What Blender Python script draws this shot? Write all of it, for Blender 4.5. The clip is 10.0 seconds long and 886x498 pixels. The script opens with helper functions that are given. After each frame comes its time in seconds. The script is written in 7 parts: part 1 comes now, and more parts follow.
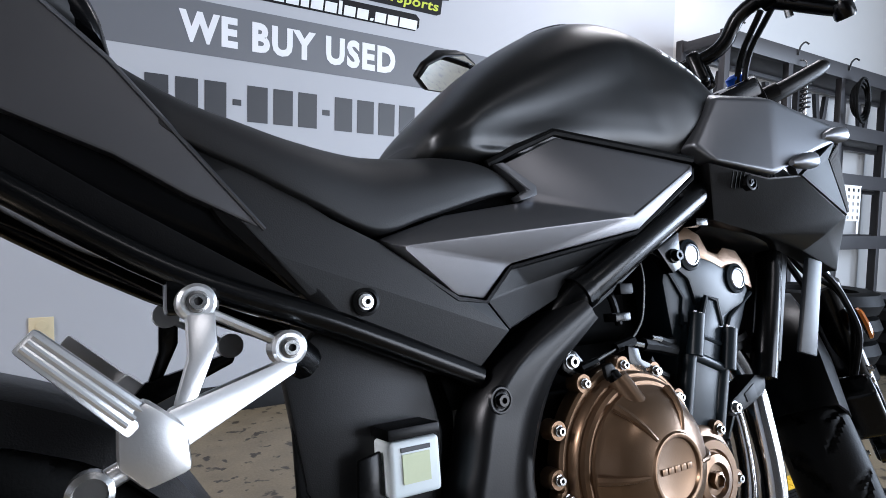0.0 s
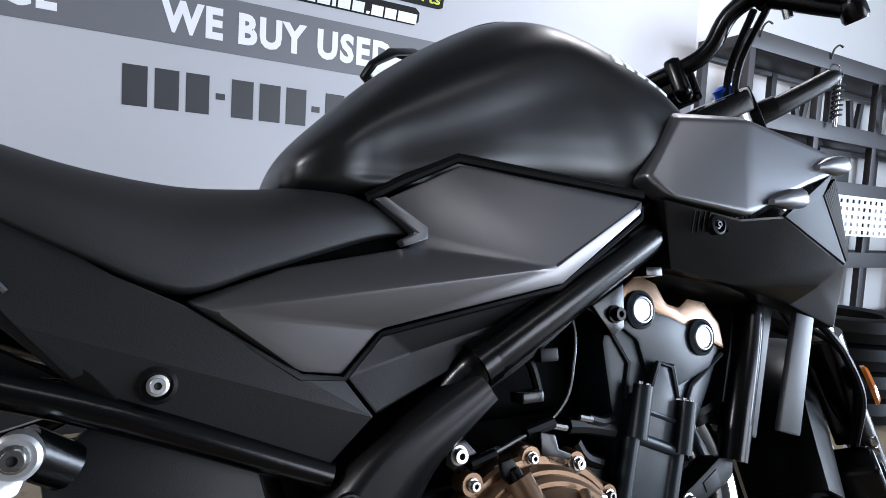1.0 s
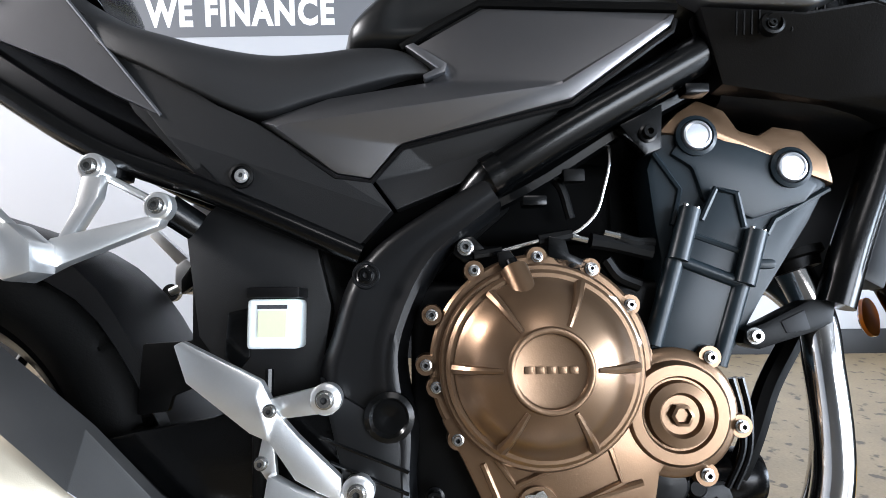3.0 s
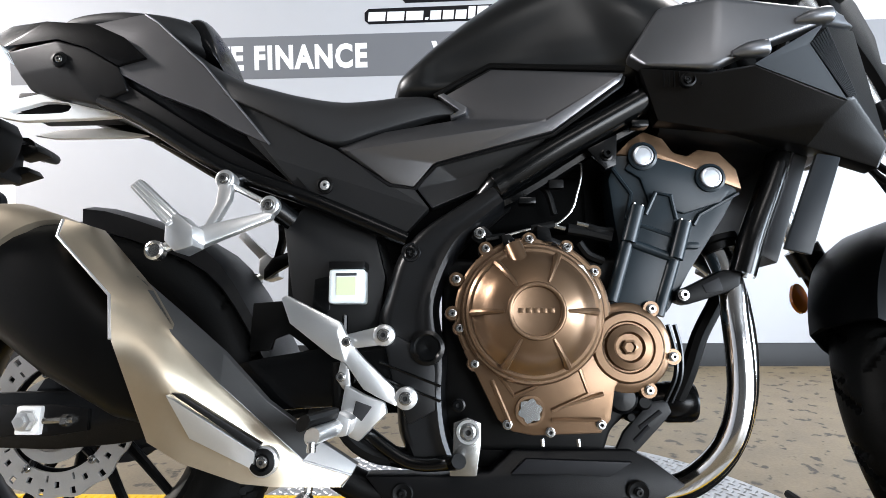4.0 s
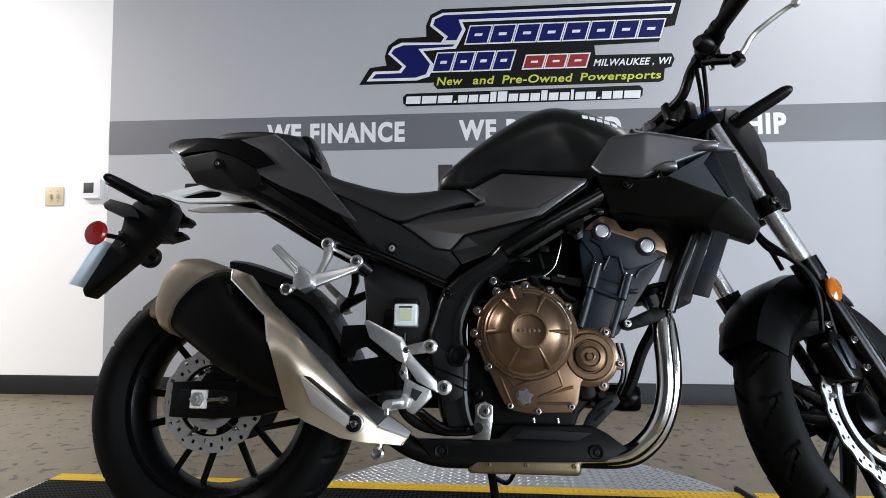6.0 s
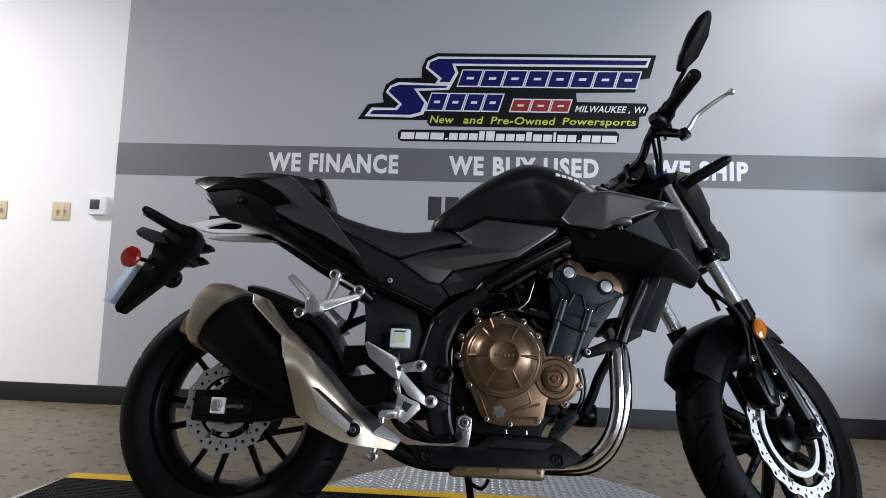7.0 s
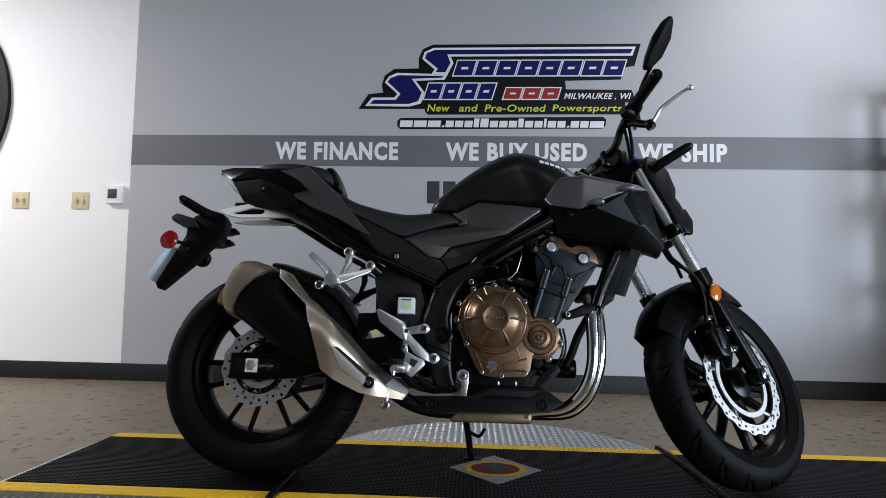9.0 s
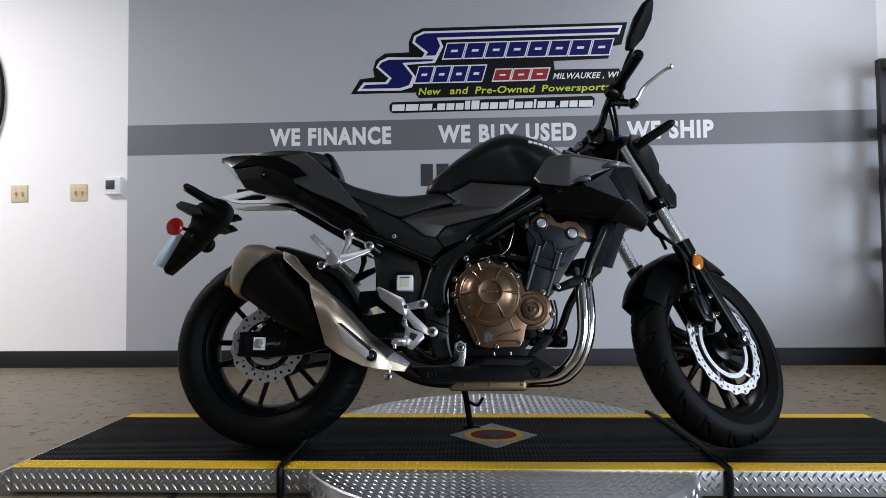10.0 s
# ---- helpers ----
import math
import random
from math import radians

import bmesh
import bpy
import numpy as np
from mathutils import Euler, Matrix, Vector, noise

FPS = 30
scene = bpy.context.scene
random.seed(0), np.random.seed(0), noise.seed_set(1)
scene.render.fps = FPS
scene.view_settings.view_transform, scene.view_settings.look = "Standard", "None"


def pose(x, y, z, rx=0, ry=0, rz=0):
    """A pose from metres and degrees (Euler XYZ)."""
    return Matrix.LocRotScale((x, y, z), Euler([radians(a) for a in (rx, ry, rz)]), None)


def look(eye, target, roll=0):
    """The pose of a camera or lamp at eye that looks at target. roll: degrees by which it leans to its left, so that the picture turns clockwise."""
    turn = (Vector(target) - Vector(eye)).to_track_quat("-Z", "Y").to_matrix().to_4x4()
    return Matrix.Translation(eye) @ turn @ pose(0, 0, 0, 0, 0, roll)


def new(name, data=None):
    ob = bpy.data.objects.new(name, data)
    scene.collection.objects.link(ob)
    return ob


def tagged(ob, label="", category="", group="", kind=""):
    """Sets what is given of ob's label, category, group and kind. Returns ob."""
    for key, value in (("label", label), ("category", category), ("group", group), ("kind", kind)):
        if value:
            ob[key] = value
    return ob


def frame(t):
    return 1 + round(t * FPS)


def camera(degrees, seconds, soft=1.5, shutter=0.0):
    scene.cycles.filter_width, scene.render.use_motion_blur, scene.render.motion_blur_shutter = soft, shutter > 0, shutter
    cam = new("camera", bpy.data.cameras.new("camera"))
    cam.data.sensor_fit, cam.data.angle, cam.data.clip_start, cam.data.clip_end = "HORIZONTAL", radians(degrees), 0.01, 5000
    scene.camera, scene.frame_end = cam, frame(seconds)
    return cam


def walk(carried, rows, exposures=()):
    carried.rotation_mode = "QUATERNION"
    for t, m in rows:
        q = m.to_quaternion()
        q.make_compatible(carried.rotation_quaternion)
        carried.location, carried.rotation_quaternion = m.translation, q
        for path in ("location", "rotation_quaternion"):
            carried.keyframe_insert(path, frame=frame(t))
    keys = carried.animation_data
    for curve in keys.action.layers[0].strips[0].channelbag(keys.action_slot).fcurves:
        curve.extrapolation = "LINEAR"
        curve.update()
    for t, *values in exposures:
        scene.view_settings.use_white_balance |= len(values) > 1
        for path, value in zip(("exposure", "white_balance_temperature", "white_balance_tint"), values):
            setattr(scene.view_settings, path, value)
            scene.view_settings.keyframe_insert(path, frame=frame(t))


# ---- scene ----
cam = camera(75.6, 10.0, soft=0.7)
METRES, EYE, TILT, LEAN, TURN = 1.85, 0.837, -3.3, -1.35, -30.6
ROWS = [
    (0.0, 0.0, 0.0, 0.0, -0.0, 0.0, 0.0),
    (0.5, 0.0314, 0.0439, 0.022, 0.6, -0.49, -0.52),
    (1.0, 0.0761, 0.074, 0.031, 2.43, -0.56, -2.02),
    (1.5, 0.1247, 0.0931, 0.0291, 8.69, -1.06, -2.14),
    (2.0, 0.1779, 0.1069, 0.0023, 20.61, -2.57, -0.79),
    (2.5, 0.2015, 0.1052, -0.0333, 27.9, -2.62, 0.08),
    (4.0, 0.295, -0.0517, -0.0907, 33.11, 1.54, 0.11),
    (4.5, 0.325, -0.103, -0.1022, 34.79, 2.41, 0.45),
    (5.0, 0.3657, -0.1613, -0.1056, 36.09, 4.0, 0.21),
    (5.5, 0.3918, -0.2027, -0.1084, 36.03, 5.14, 0.07),
    (7.0, 0.483, -0.3589, -0.1037, 33.48, 8.77, -2.67),
    (7.5, 0.5039, -0.3903, -0.1096, 33.34, 8.67, -2.64),
    (8.0, 0.5197, -0.417, -0.1211, 33.11, 7.08, -2.17),
    (8.5, 0.5353, -0.4395, -0.1273, 33.16, 7.03, -1.86),
    (9.0, 0.5507, -0.4617, -0.1295, 33.45, 7.1, -1.72),
    (9.5, 0.5648, -0.4806, -0.1331, 33.66, 6.59, -1.31),
    (10.0, 0.5743, -0.4986, -0.1421, 33.13, 5.41, -0.06),
]
walk(cam, [(t, pose(0, 0, EYE, TILT, LEAN, TURN) @ pose(METRES * x, METRES * y, METRES * z, 90 + pitch, roll, yaw)) for t, x, y, z, yaw, pitch, roll in ROWS],
     exposures=[(0.0, 1.02, 6180, 16), (1.0, 1.1, 6180, 16), (2.5, 1.90, 6300, 14), (4.0, 1.74, 6650, 13), (5.0, 1.24, 6700, 12), (7.0, 0.38, 6450, 15), (10.0, 0.26, 6400, 15)])

# ---- world and light ----
world = bpy.data.worlds.new("daylight")
world.use_nodes = True
scene.world = world
sky = world.node_tree.nodes.new("ShaderNodeTexSky")
sky.sky_type, sky.sun_disc = "NISHITA", False
sky.sun_elevation, sky.sun_rotation = radians(40), radians(120)
world.node_tree.links.new(sky.outputs[0], world.node_tree.nodes["Background"].inputs[0])
world.node_tree.nodes["Background"].inputs[1].default_value = 0.12

X0, X1, Y0, WALL, CEIL = -5.0, 6.5, -5.5, 2.47, 3.4


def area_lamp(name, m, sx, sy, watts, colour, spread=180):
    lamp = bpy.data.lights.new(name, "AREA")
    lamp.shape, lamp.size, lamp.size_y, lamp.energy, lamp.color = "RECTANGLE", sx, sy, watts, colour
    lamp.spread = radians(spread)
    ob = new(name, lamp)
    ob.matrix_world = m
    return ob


# daylight in two unseen glazed openings behind and beside the walk; added ceiling panels
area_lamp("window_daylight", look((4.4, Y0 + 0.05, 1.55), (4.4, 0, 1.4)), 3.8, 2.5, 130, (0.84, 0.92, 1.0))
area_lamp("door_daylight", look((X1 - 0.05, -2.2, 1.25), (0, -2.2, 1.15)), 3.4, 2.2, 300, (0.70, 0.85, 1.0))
# added, unseen ceiling lamps that set the light on wall and bike
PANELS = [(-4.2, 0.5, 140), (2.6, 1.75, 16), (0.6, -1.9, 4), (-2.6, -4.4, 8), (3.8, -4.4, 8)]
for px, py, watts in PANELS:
    area_lamp("added_ceiling_lamp", look((px, py, CEIL - 0.06), (px, py + 1e-4, 0)), 1.15, 0.55, watts, (1.0, 0.985, 0.97), 164 if px < -4 else 118 if py > 0 else 115)


# ---- materials ----
def material(name, colour, rough=0.5, metal=0.0, vary=0.15, scale=8.0, bump=0.0, bump_scale=300.0, coat=0.0, rough_vary=0.1, speck=None, spec=0.5):
    """A principled surface with colour variation at two scales, uneven gloss and fine relief."""
    mt = bpy.data.materials.new(name)
    mt.use_nodes = True
    nt = mt.node_tree
    n, ln = nt.nodes, nt.links
    b = n["Principled BSDF"]
    b.inputs["Metallic"].default_value = metal
    b.inputs["Coat Weight"].default_value = coat
    b.inputs["Coat Roughness"].default_value = 0.12
    b.inputs["Specular IOR Level"].default_value = spec
    co = n.new("ShaderNodeTexCoord")

    def noise_at(s, d):
        q = n.new("ShaderNodeTexNoise")
        q.inputs["Scale"].default_value, q.inputs["Detail"].default_value = s, d
        ln.new(co.outputs["Object"], q.inputs["Vector"])
        return q

    big, fine = noise_at(scale, 4), noise_at(scale * 14, 2)
    mix = n.new("ShaderNodeMix")
    mix.data_type = "RGBA"
    dark = [c * (1 - vary) for c in colour]
    lite = [min(1, c * (1 + vary)) for c in colour]
    mix.inputs[6].default_value, mix.inputs[7].default_value = (*dark, 1), (*lite, 1)
    add = n.new("ShaderNodeMath")
    add.operation = "MULTIPLY_ADD"
    add.inputs[1].default_value = 0.4
    ln.new(fine.outputs[0], add.inputs[0])
    part_of = n.new("ShaderNodeMath")
    part_of.operation = "MULTIPLY"
    part_of.inputs[1].default_value = 0.6
    ln.new(big.outputs[0], part_of.inputs[0])
    ln.new(part_of.outputs[0], add.inputs[2])
    ln.new(add.outputs[0], mix.inputs[0])
    out = mix.outputs[2]
    if speck:
        s_scale, s_colour, s_amount = speck
        v = noise_at(s_scale, 3)
        r = n.new("ShaderNodeValToRGB")
        r.color_ramp.elements[0].position, r.color_ramp.elements[1].position = s_amount, s_amount + 0.06
        r.color_ramp.elements[0].color, r.color_ramp.elements[1].color = (0, 0, 0, 1), (1, 1, 1, 1)
        ln.new(v.outputs[0], r.inputs[0])
        m2 = n.new("ShaderNodeMix")
        m2.data_type = "RGBA"
        m2.inputs[7].default_value = (*s_colour, 1)
        ln.new(r.outputs[0], m2.inputs[0])
        ln.new(out, m2.inputs[6])
        out = m2.outputs[2]
    ln.new(out, b.inputs["Base Color"])
    rr = n.new("ShaderNodeMapRange")
    rr.inputs[3].default_value, rr.inputs[4].default_value = max(0.02, rough * (1 - rough_vary)), min(1, rough * (1 + rough_vary))
    ln.new(big.outputs[0], rr.inputs[0])
    ln.new(rr.outputs[0], b.inputs["Roughness"])
    if bump:
        f = noise_at(bump_scale, 2)
        bp = n.new("ShaderNodeBump")
        bp.inputs["Strength"].default_value, bp.inputs["Distance"].default_value = bump, 0.0015
        ln.new(f.outputs[0], bp.inputs["Height"])
        ln.new(bp.outputs[0], b.inputs["Normal"])
    return mt


def glass_like(name, colour, rough=0.08):
    mt = material(name, colour, rough, 0, 0.08, 30, coat=0.6)
    return mt


M_TANK = material("satin_black_metallic_tank_paint", (0.046, 0.047, 0.0475), 0.34, 0.93, 0.08, 5, 0.03, 1400, spec=0.3)
M_GREY = material("satin_grey_paint", (0.185, 0.184, 0.191), 0.35, 0.96, 0.06, 4, 0.04, 1400, rough_vary=0.05, spec=0.3)
M_SHROUD = material("satin_dark_shroud_paint", (0.205, 0.212, 0.226), 0.36, 0.94, 0.06, 4, 0.03, 1400, spec=0.3)
M_LOWER = material("satin_black_shroud_plastic", (0.0012, 0.0013, 0.0014), 0.30, 0.0, 0.15, 10, 0.04, 900, spec=0.08)
# daylight sheen of the turned-out shroud facet put into a paler grey
M_FACET = material("lit_shroud_facet_grey", (0.022, 0.026, 0.030), 0.62, 0.2, 0.1, 9, 0.05, 900, spec=0.3)
M_CAST = material("satin_black_cast_frame", (0.003, 0.0032, 0.0036), 0.36, 0.0, 0.15, 12, 0.05, 500, spec=0.34)
M_RADC = material("satin_charcoal_plastic", (0.012, 0.0148, 0.0178), 0.38, 0.0, 0.1, 9, 0.06, 900, spec=0.24)
M_PLASTIC = material("matte_black_plastic", (0.0016, 0.0016, 0.0018), 0.38, 0, 0.25, 20, 0.12, 700, spec=0.21)
M_GLOSS = material("gloss_black_plastic", (0.0016, 0.0016, 0.0018), 0.24, 0, 0.2, 12, 0.02, 500, spec=0.2)
M_SEAT = material("black_seat_vinyl", (0.006, 0.006, 0.0064), 0.58, 0, 0.15, 18, 0.10, 700, spec=0.42)
M_COVER = material("grained_black_cover_plastic", (0.005, 0.0052, 0.0056), 0.46, 0, 0.15, 12, 0.12, 900, spec=0.36)
M_FRAME = material("black_frame_paint", (0.0012, 0.0013, 0.0014), 0.22, 0, 0.15, 15, 0.05, 260, spec=0.28)
M_ENGINE = material("black_engine_paint", (0.0098, 0.0158, 0.0202), 0.36, 0.0, 0.15, 12, 0.04, 500, spec=0.26)
M_BRONZE = material("bronze_engine_paint", (0.175, 0.108, 0.064), 0.30, 0.8, 0.1, 12, 0.06, 600, coat=0.1)
M_ALLOY = material("cast_aluminium", (0.73, 0.73, 0.725), 0.3, 0.9, 0.06, 25, 0.05, 500)
M_RAIL = material("bright_brushed_aluminium", (0.88, 0.88, 0.87), 0.42, 0.2, 0.05, 20, 0.06, 500)
M_PLUG = material("bright_plug_chrome", (0.55, 0.57, 0.60), 0.3, 0.85, 0.1, 30)
M_STEEL = material("zinc_steel", (0.46, 0.46, 0.45), 0.24, 1.0, 0.15, 40, 0.05, 400)
M_DISC = material("brushed_disc_steel", (0.50, 0.49, 0.475), 0.42, 0.85, 0.12, 30, 0.15, 500)
M_CHROME = material("polished_chrome", (0.66, 0.65, 0.64), 0.13, 1.0, 0.08, 12)
M_FORKC = material("hard_chromed_fork_tube", (0.90, 0.90, 0.90), 0.27, 0.85, 0.05, 12)
M_MUFF = material("brushed_warm_steel", (0.49, 0.415, 0.315), 0.40, 0.95, 0.06, 10, 0.05, 900)
# shaded copy of the shield's steel, for the face that turns upwards
M_SHTOP = material("shaded_shield_steel", (0.16, 0.155, 0.15), 0.45, 0.9, 0.08, 12, 0.06, 900)
M_TAN = material("heat_stained_steel", (0.20, 0.155, 0.09), 0.4, 0.8, 0.2, 22, 0.08, 500)
M_MUFFB = material("satin_black_muffler_steel", (0.0016, 0.0016, 0.0016), 0.42, 0.0, 0.2, 14, 0.06, 400, spec=0.12)
# shade of the gaps put into a near-black colour
M_VOID = material("gap_shade_black", (0.001, 0.001, 0.001), 0.65, 0, 0.2, 14, spec=0.03)
M_TYRE = material("tyre_rubber", (0.0026, 0.0026, 0.0025), 0.55, 0, 0.25, 14, 0.2, 350, spec=0.07)
M_RIM = material("black_alloy_rim", (0.0012, 0.0012, 0.0014), 0.28, 0.0, 0.15, 12, 0.04, 300, spec=0.22)
M_RIMEDGE = material("grey_rim_edge", (0.10, 0.10, 0.105), 0.4, 0.6, 0.2, 30)
M_RUBBER = material("black_rubber_hose", (0.0016, 0.0016, 0.0016), 0.5, 0, 0.2, 30, spec=0.16)
M_RED = glass_like("red_lens", (0.24, 0.008, 0.006))
M_AMBER = glass_like("amber_lens", (0.52, 0.14, 0.01))
M_FLUIDBOX = material("milky_reservoir_plastic", (0.72, 0.77, 0.77), 0.35, 0, 0.05, 20)
M_LABEL = material("yellow_green_label", (0.58, 0.62, 0.40), 0.5, 0, 0.06, 20)
M_WHITE = material("white_vinyl", (0.78, 0.78, 0.79), 0.45, 0, 0.03, 12)
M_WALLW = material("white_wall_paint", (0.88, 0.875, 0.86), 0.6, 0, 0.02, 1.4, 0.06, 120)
# far end of the white wall, its shade put into a darker paint
M_WALLSHADE = material("shaded_white_wall_paint", (0.56, 0.55, 0.535), 0.6, 0, 0.03, 1.2, 0.06, 120)
M_WALLG = material("light_grey_wall_vinyl", (0.415, 0.42, 0.44), 0.62, 0, 0.02, 1.0, 0.02, 120)
M_STRIPE = material("mid_grey_stripe_vinyl", (0.138, 0.142, 0.153), 0.42, 0, 0.03, 2.0)
M_CHAR = material("dark_grey_vinyl", (0.035, 0.036, 0.04), 0.45, 0, 0.05, 5)
M_LOGOK = material("black_vinyl", (0.005, 0.005, 0.006), 0.5, 0, 0.1, 6, spec=0.2)
M_BLUE = material("navy_blue_vinyl", (0.006, 0.008, 0.10), 0.5, 0, 0.3, 6, spec=0.2)
M_LRED = material("red_vinyl", (0.30, 0.02, 0.02), 0.4, 0, 0.15, 6)
M_LIME = material("lime_vinyl", (0.55, 0.60, 0.05), 0.4, 0, 0.1, 6)
M_BASE = material("black_baseboard_rubber", (0.009, 0.009, 0.0095), 0.5, 0, 0.15, 8, spec=0.3)
M_FLOOR = material("tan_grey_speckled_floor", (0.166, 0.134, 0.086), 0.45, 0, 0.65, 9.0, 0.05, 90, speck=(20, (0.035, 0.027, 0.018), 0.585))
# dark grey set on unseen walls so little light bounces back
M_WALLD = material("dark_unseen_wall_paint", (0.06, 0.06, 0.06), 0.6, 0, 0.05, 1.4, 0.06, 120)
# unseen ceiling kept dark to cut bounce light
M_CEIL = material("dark_ceiling_paint", (0.12, 0.12, 0.118), 0.8, 0, 0.03, 3, 0.2, 60)
M_YELLOW = material("yellow_grip_tape", (0.75, 0.47, 0.012), 0.6, 0, 0.12, 9, 0.5, 140)
M_MAT = material("black_ribbed_rubber_mat", (0.004, 0.004, 0.004), 0.55, 0, 0.3, 12, 0.3, 160, spec=0.12)
M_TREAD = material("aluminium_tread_plate", (0.50, 0.51, 0.52), 0.34, 0.95, 0.15, 9, 0.1, 150)
M_RACK = material("grey_painted_rack_steel", (0.030, 0.028, 0.030), 0.5, 0.1, 0.2, 6, 0.1, 90)
M_IVORY = material("ivory_switch_plastic", (0.62, 0.52, 0.33), 0.4, 0, 0.04, 10)
M_DARK = material("dark_grey_plastic", (0.015, 0.015, 0.016), 0.5, 0, 0.2, 10, spec=0.3)
M_BLUEA = material("blue_anodised_nut", (0.02, 0.12, 0.62), 0.3, 0.8, 0.1, 20)
M_PLATE = material("white_paper_plate", (0.62, 0.72, 0.80), 0.5, 0, 0.04, 9)
M_MIRROR = material("mirror_glass", (0.75, 0.76, 0.74), 0.03, 1.0, 0.01, 5)


# ---- mesh helpers ----
def part(name, bm, mt, parent=None, label="", m=None, sharp=38):
    """Links a bmesh as one mesh object, under a thing or a part."""
    if m is not None:
        bm.transform(m)
    bmesh.ops.remove_doubles(bm, verts=bm.verts, dist=1e-5)
    bmesh.ops.recalc_face_normals(bm, faces=bm.faces)
    for f in bm.faces:
        f.smooth = True
    lim = radians(sharp)
    for e in bm.edges:
        if len(e.link_faces) == 2 and e.calc_face_angle(0) > lim:
            e.smooth = False
    me = bpy.data.meshes.new(name)
    bm.to_mesh(me)
    bm.free()
    me.materials.append(mt)
    ob = new(name, me)
    ob.parent = parent
    if label:
        ob["label"] = label
    return ob


def thing(name, label, category, m=None, group="", kind=""):
    ob = new(name)
    ob.empty_display_size = 0.05
    ob.matrix_world = m if m is not None else Matrix()
    return tagged(ob, label, category, group, kind)


def bevel(bm, w, seg=2, angle=25):
    es = [e for e in bm.edges if len(e.link_faces) == 2 and e.calc_face_angle(0) > radians(angle)]
    if w > 0 and es:
        bmesh.ops.bevel(bm, geom=es, offset=w, segments=seg, affect="EDGES", profile=0.6, clamp_overlap=True)
    return bm


def box(x0, x1, y0, y1, z0, z1, bev=0.0, seg=2, bm=None):
    own = bmesh.new()
    bmesh.ops.create_cube(own, size=1, matrix=Matrix.Translation(((x0 + x1) / 2, (y0 + y1) / 2, (z0 + z1) / 2)) @ Matrix.Diagonal((abs(x1 - x0), abs(y1 - y0), abs(z1 - z0), 1)))
    bevel(own, bev, seg)
    return merge(bm, own)


def merge(bm, other):
    """Adds other to bm (or returns other when there is no bm)."""
    if bm is None:
        return other
    me = bpy.data.meshes.new("tmp")
    other.to_mesh(me)
    other.free()
    bm.from_mesh(me)
    bpy.data.meshes.remove(me)
    return bm


def plate(pts, y0, y1, bev=0.003, seg=2, bm=None):
    """A flat outline in x and z (and an own shift in y), drawn out from y0 to y1."""
    own = bmesh.new()
    a = [own.verts.new((p[0], y0 + (p[2] if len(p) > 2 else 0), p[1])) for p in pts]
    b = [own.verts.new((p[0], y1, p[1])) for p in pts]
    own.faces.new(a)
    own.faces.new(b[::-1])
    k = len(pts)
    for i in range(k):
        own.faces.new((a[i], b[i], b[(i + 1) % k], a[(i + 1) % k]))
    bmesh.ops.recalc_face_normals(own, faces=own.faces)
    bevel(own, bev, seg)
    return merge(bm, own)


def facets(verts, faces, back, bev=0.002, seg=2, bm=None):
    """A faceted shell with a thickness towards y + back."""
    own = bmesh.new()
    vs = [own.verts.new(v) for v in verts]
    for f in faces:
        own.faces.new([vs[i] for i in f])
    r = bmesh.ops.extrude_face_region(own, geom=list(own.faces))
    for g in r["geom"]:
        if isinstance(g, bmesh.types.BMVert):
            g.co.y += back
    bmesh.ops.recalc_face_normals(own, faces=own.faces)
    bevel(own, bev, seg, 12)
    return merge(bm, own)


def soft_shell(verts, faces, back, cuts=4, rounds=5):
    """A pressed sheet: its folds are rounded, its outline stays, with a thickness towards y + back."""
    own = bmesh.new()
    vs = [own.verts.new(v) for v in verts]
    for f in faces:
        own.faces.new([vs[i] for i in f])
    bmesh.ops.triangulate(own, faces=list(own.faces))
    bmesh.ops.subdivide_edges(own, edges=list(own.edges), cuts=cuts, use_grid_fill=True)
    for _ in range(rounds):
        inner = [v for v in own.verts if not v.is_boundary]
        bmesh.ops.smooth_vert(own, verts=inner, factor=0.5, use_axis_x=True, use_axis_y=True, use_axis_z=True)
    r = bmesh.ops.extrude_face_region(own, geom=list(own.faces))
    for g in r["geom"]:
        if isinstance(g, bmesh.types.BMVert):
            g.co.y += back
    bmesh.ops.recalc_face_normals(own, faces=own.faces)
    return own


def smooth_path(pts, n=6):
    """A smooth curve through the points."""
    p = [Vector(q) for q in pts]
    p = [p[0] * 2 - p[1]] + p + [p[-1] * 2 - p[-2]]
    out = []
    for i in range(1, len(p) - 2):
        for k in range(n):
            t = k / n
            out.append(0.5 * ((2 * p[i]) + (p[i + 1] - p[i - 1]) * t + (2 * p[i - 1] - 5 * p[i] + 4 * p[i + 1] - p[i + 2]) * t * t
                              + (3 * p[i] - p[i - 1] - 3 * p[i + 1] + p[i + 2]) * t ** 3))
    out.append(p[-2])
    return out


def loft(rings, caps=True, closed=False, bm=None):
    own = bmesh.new()
    vs = [[own.verts.new(v) for v in r] for r in rings]
    k = len(rings[0])
    last = len(vs) if closed else len(vs) - 1
    for i in range(last):
        a, b = vs[i], vs[(i + 1) % len(vs)]
        for j in range(k):
            own.faces.new((a[j], a[(j + 1) % k], b[(j + 1) % k], b[j]))
    if caps and not closed:
        own.faces.new(vs[0][::-1])
        own.faces.new(vs[-1])
    return merge(bm, own)


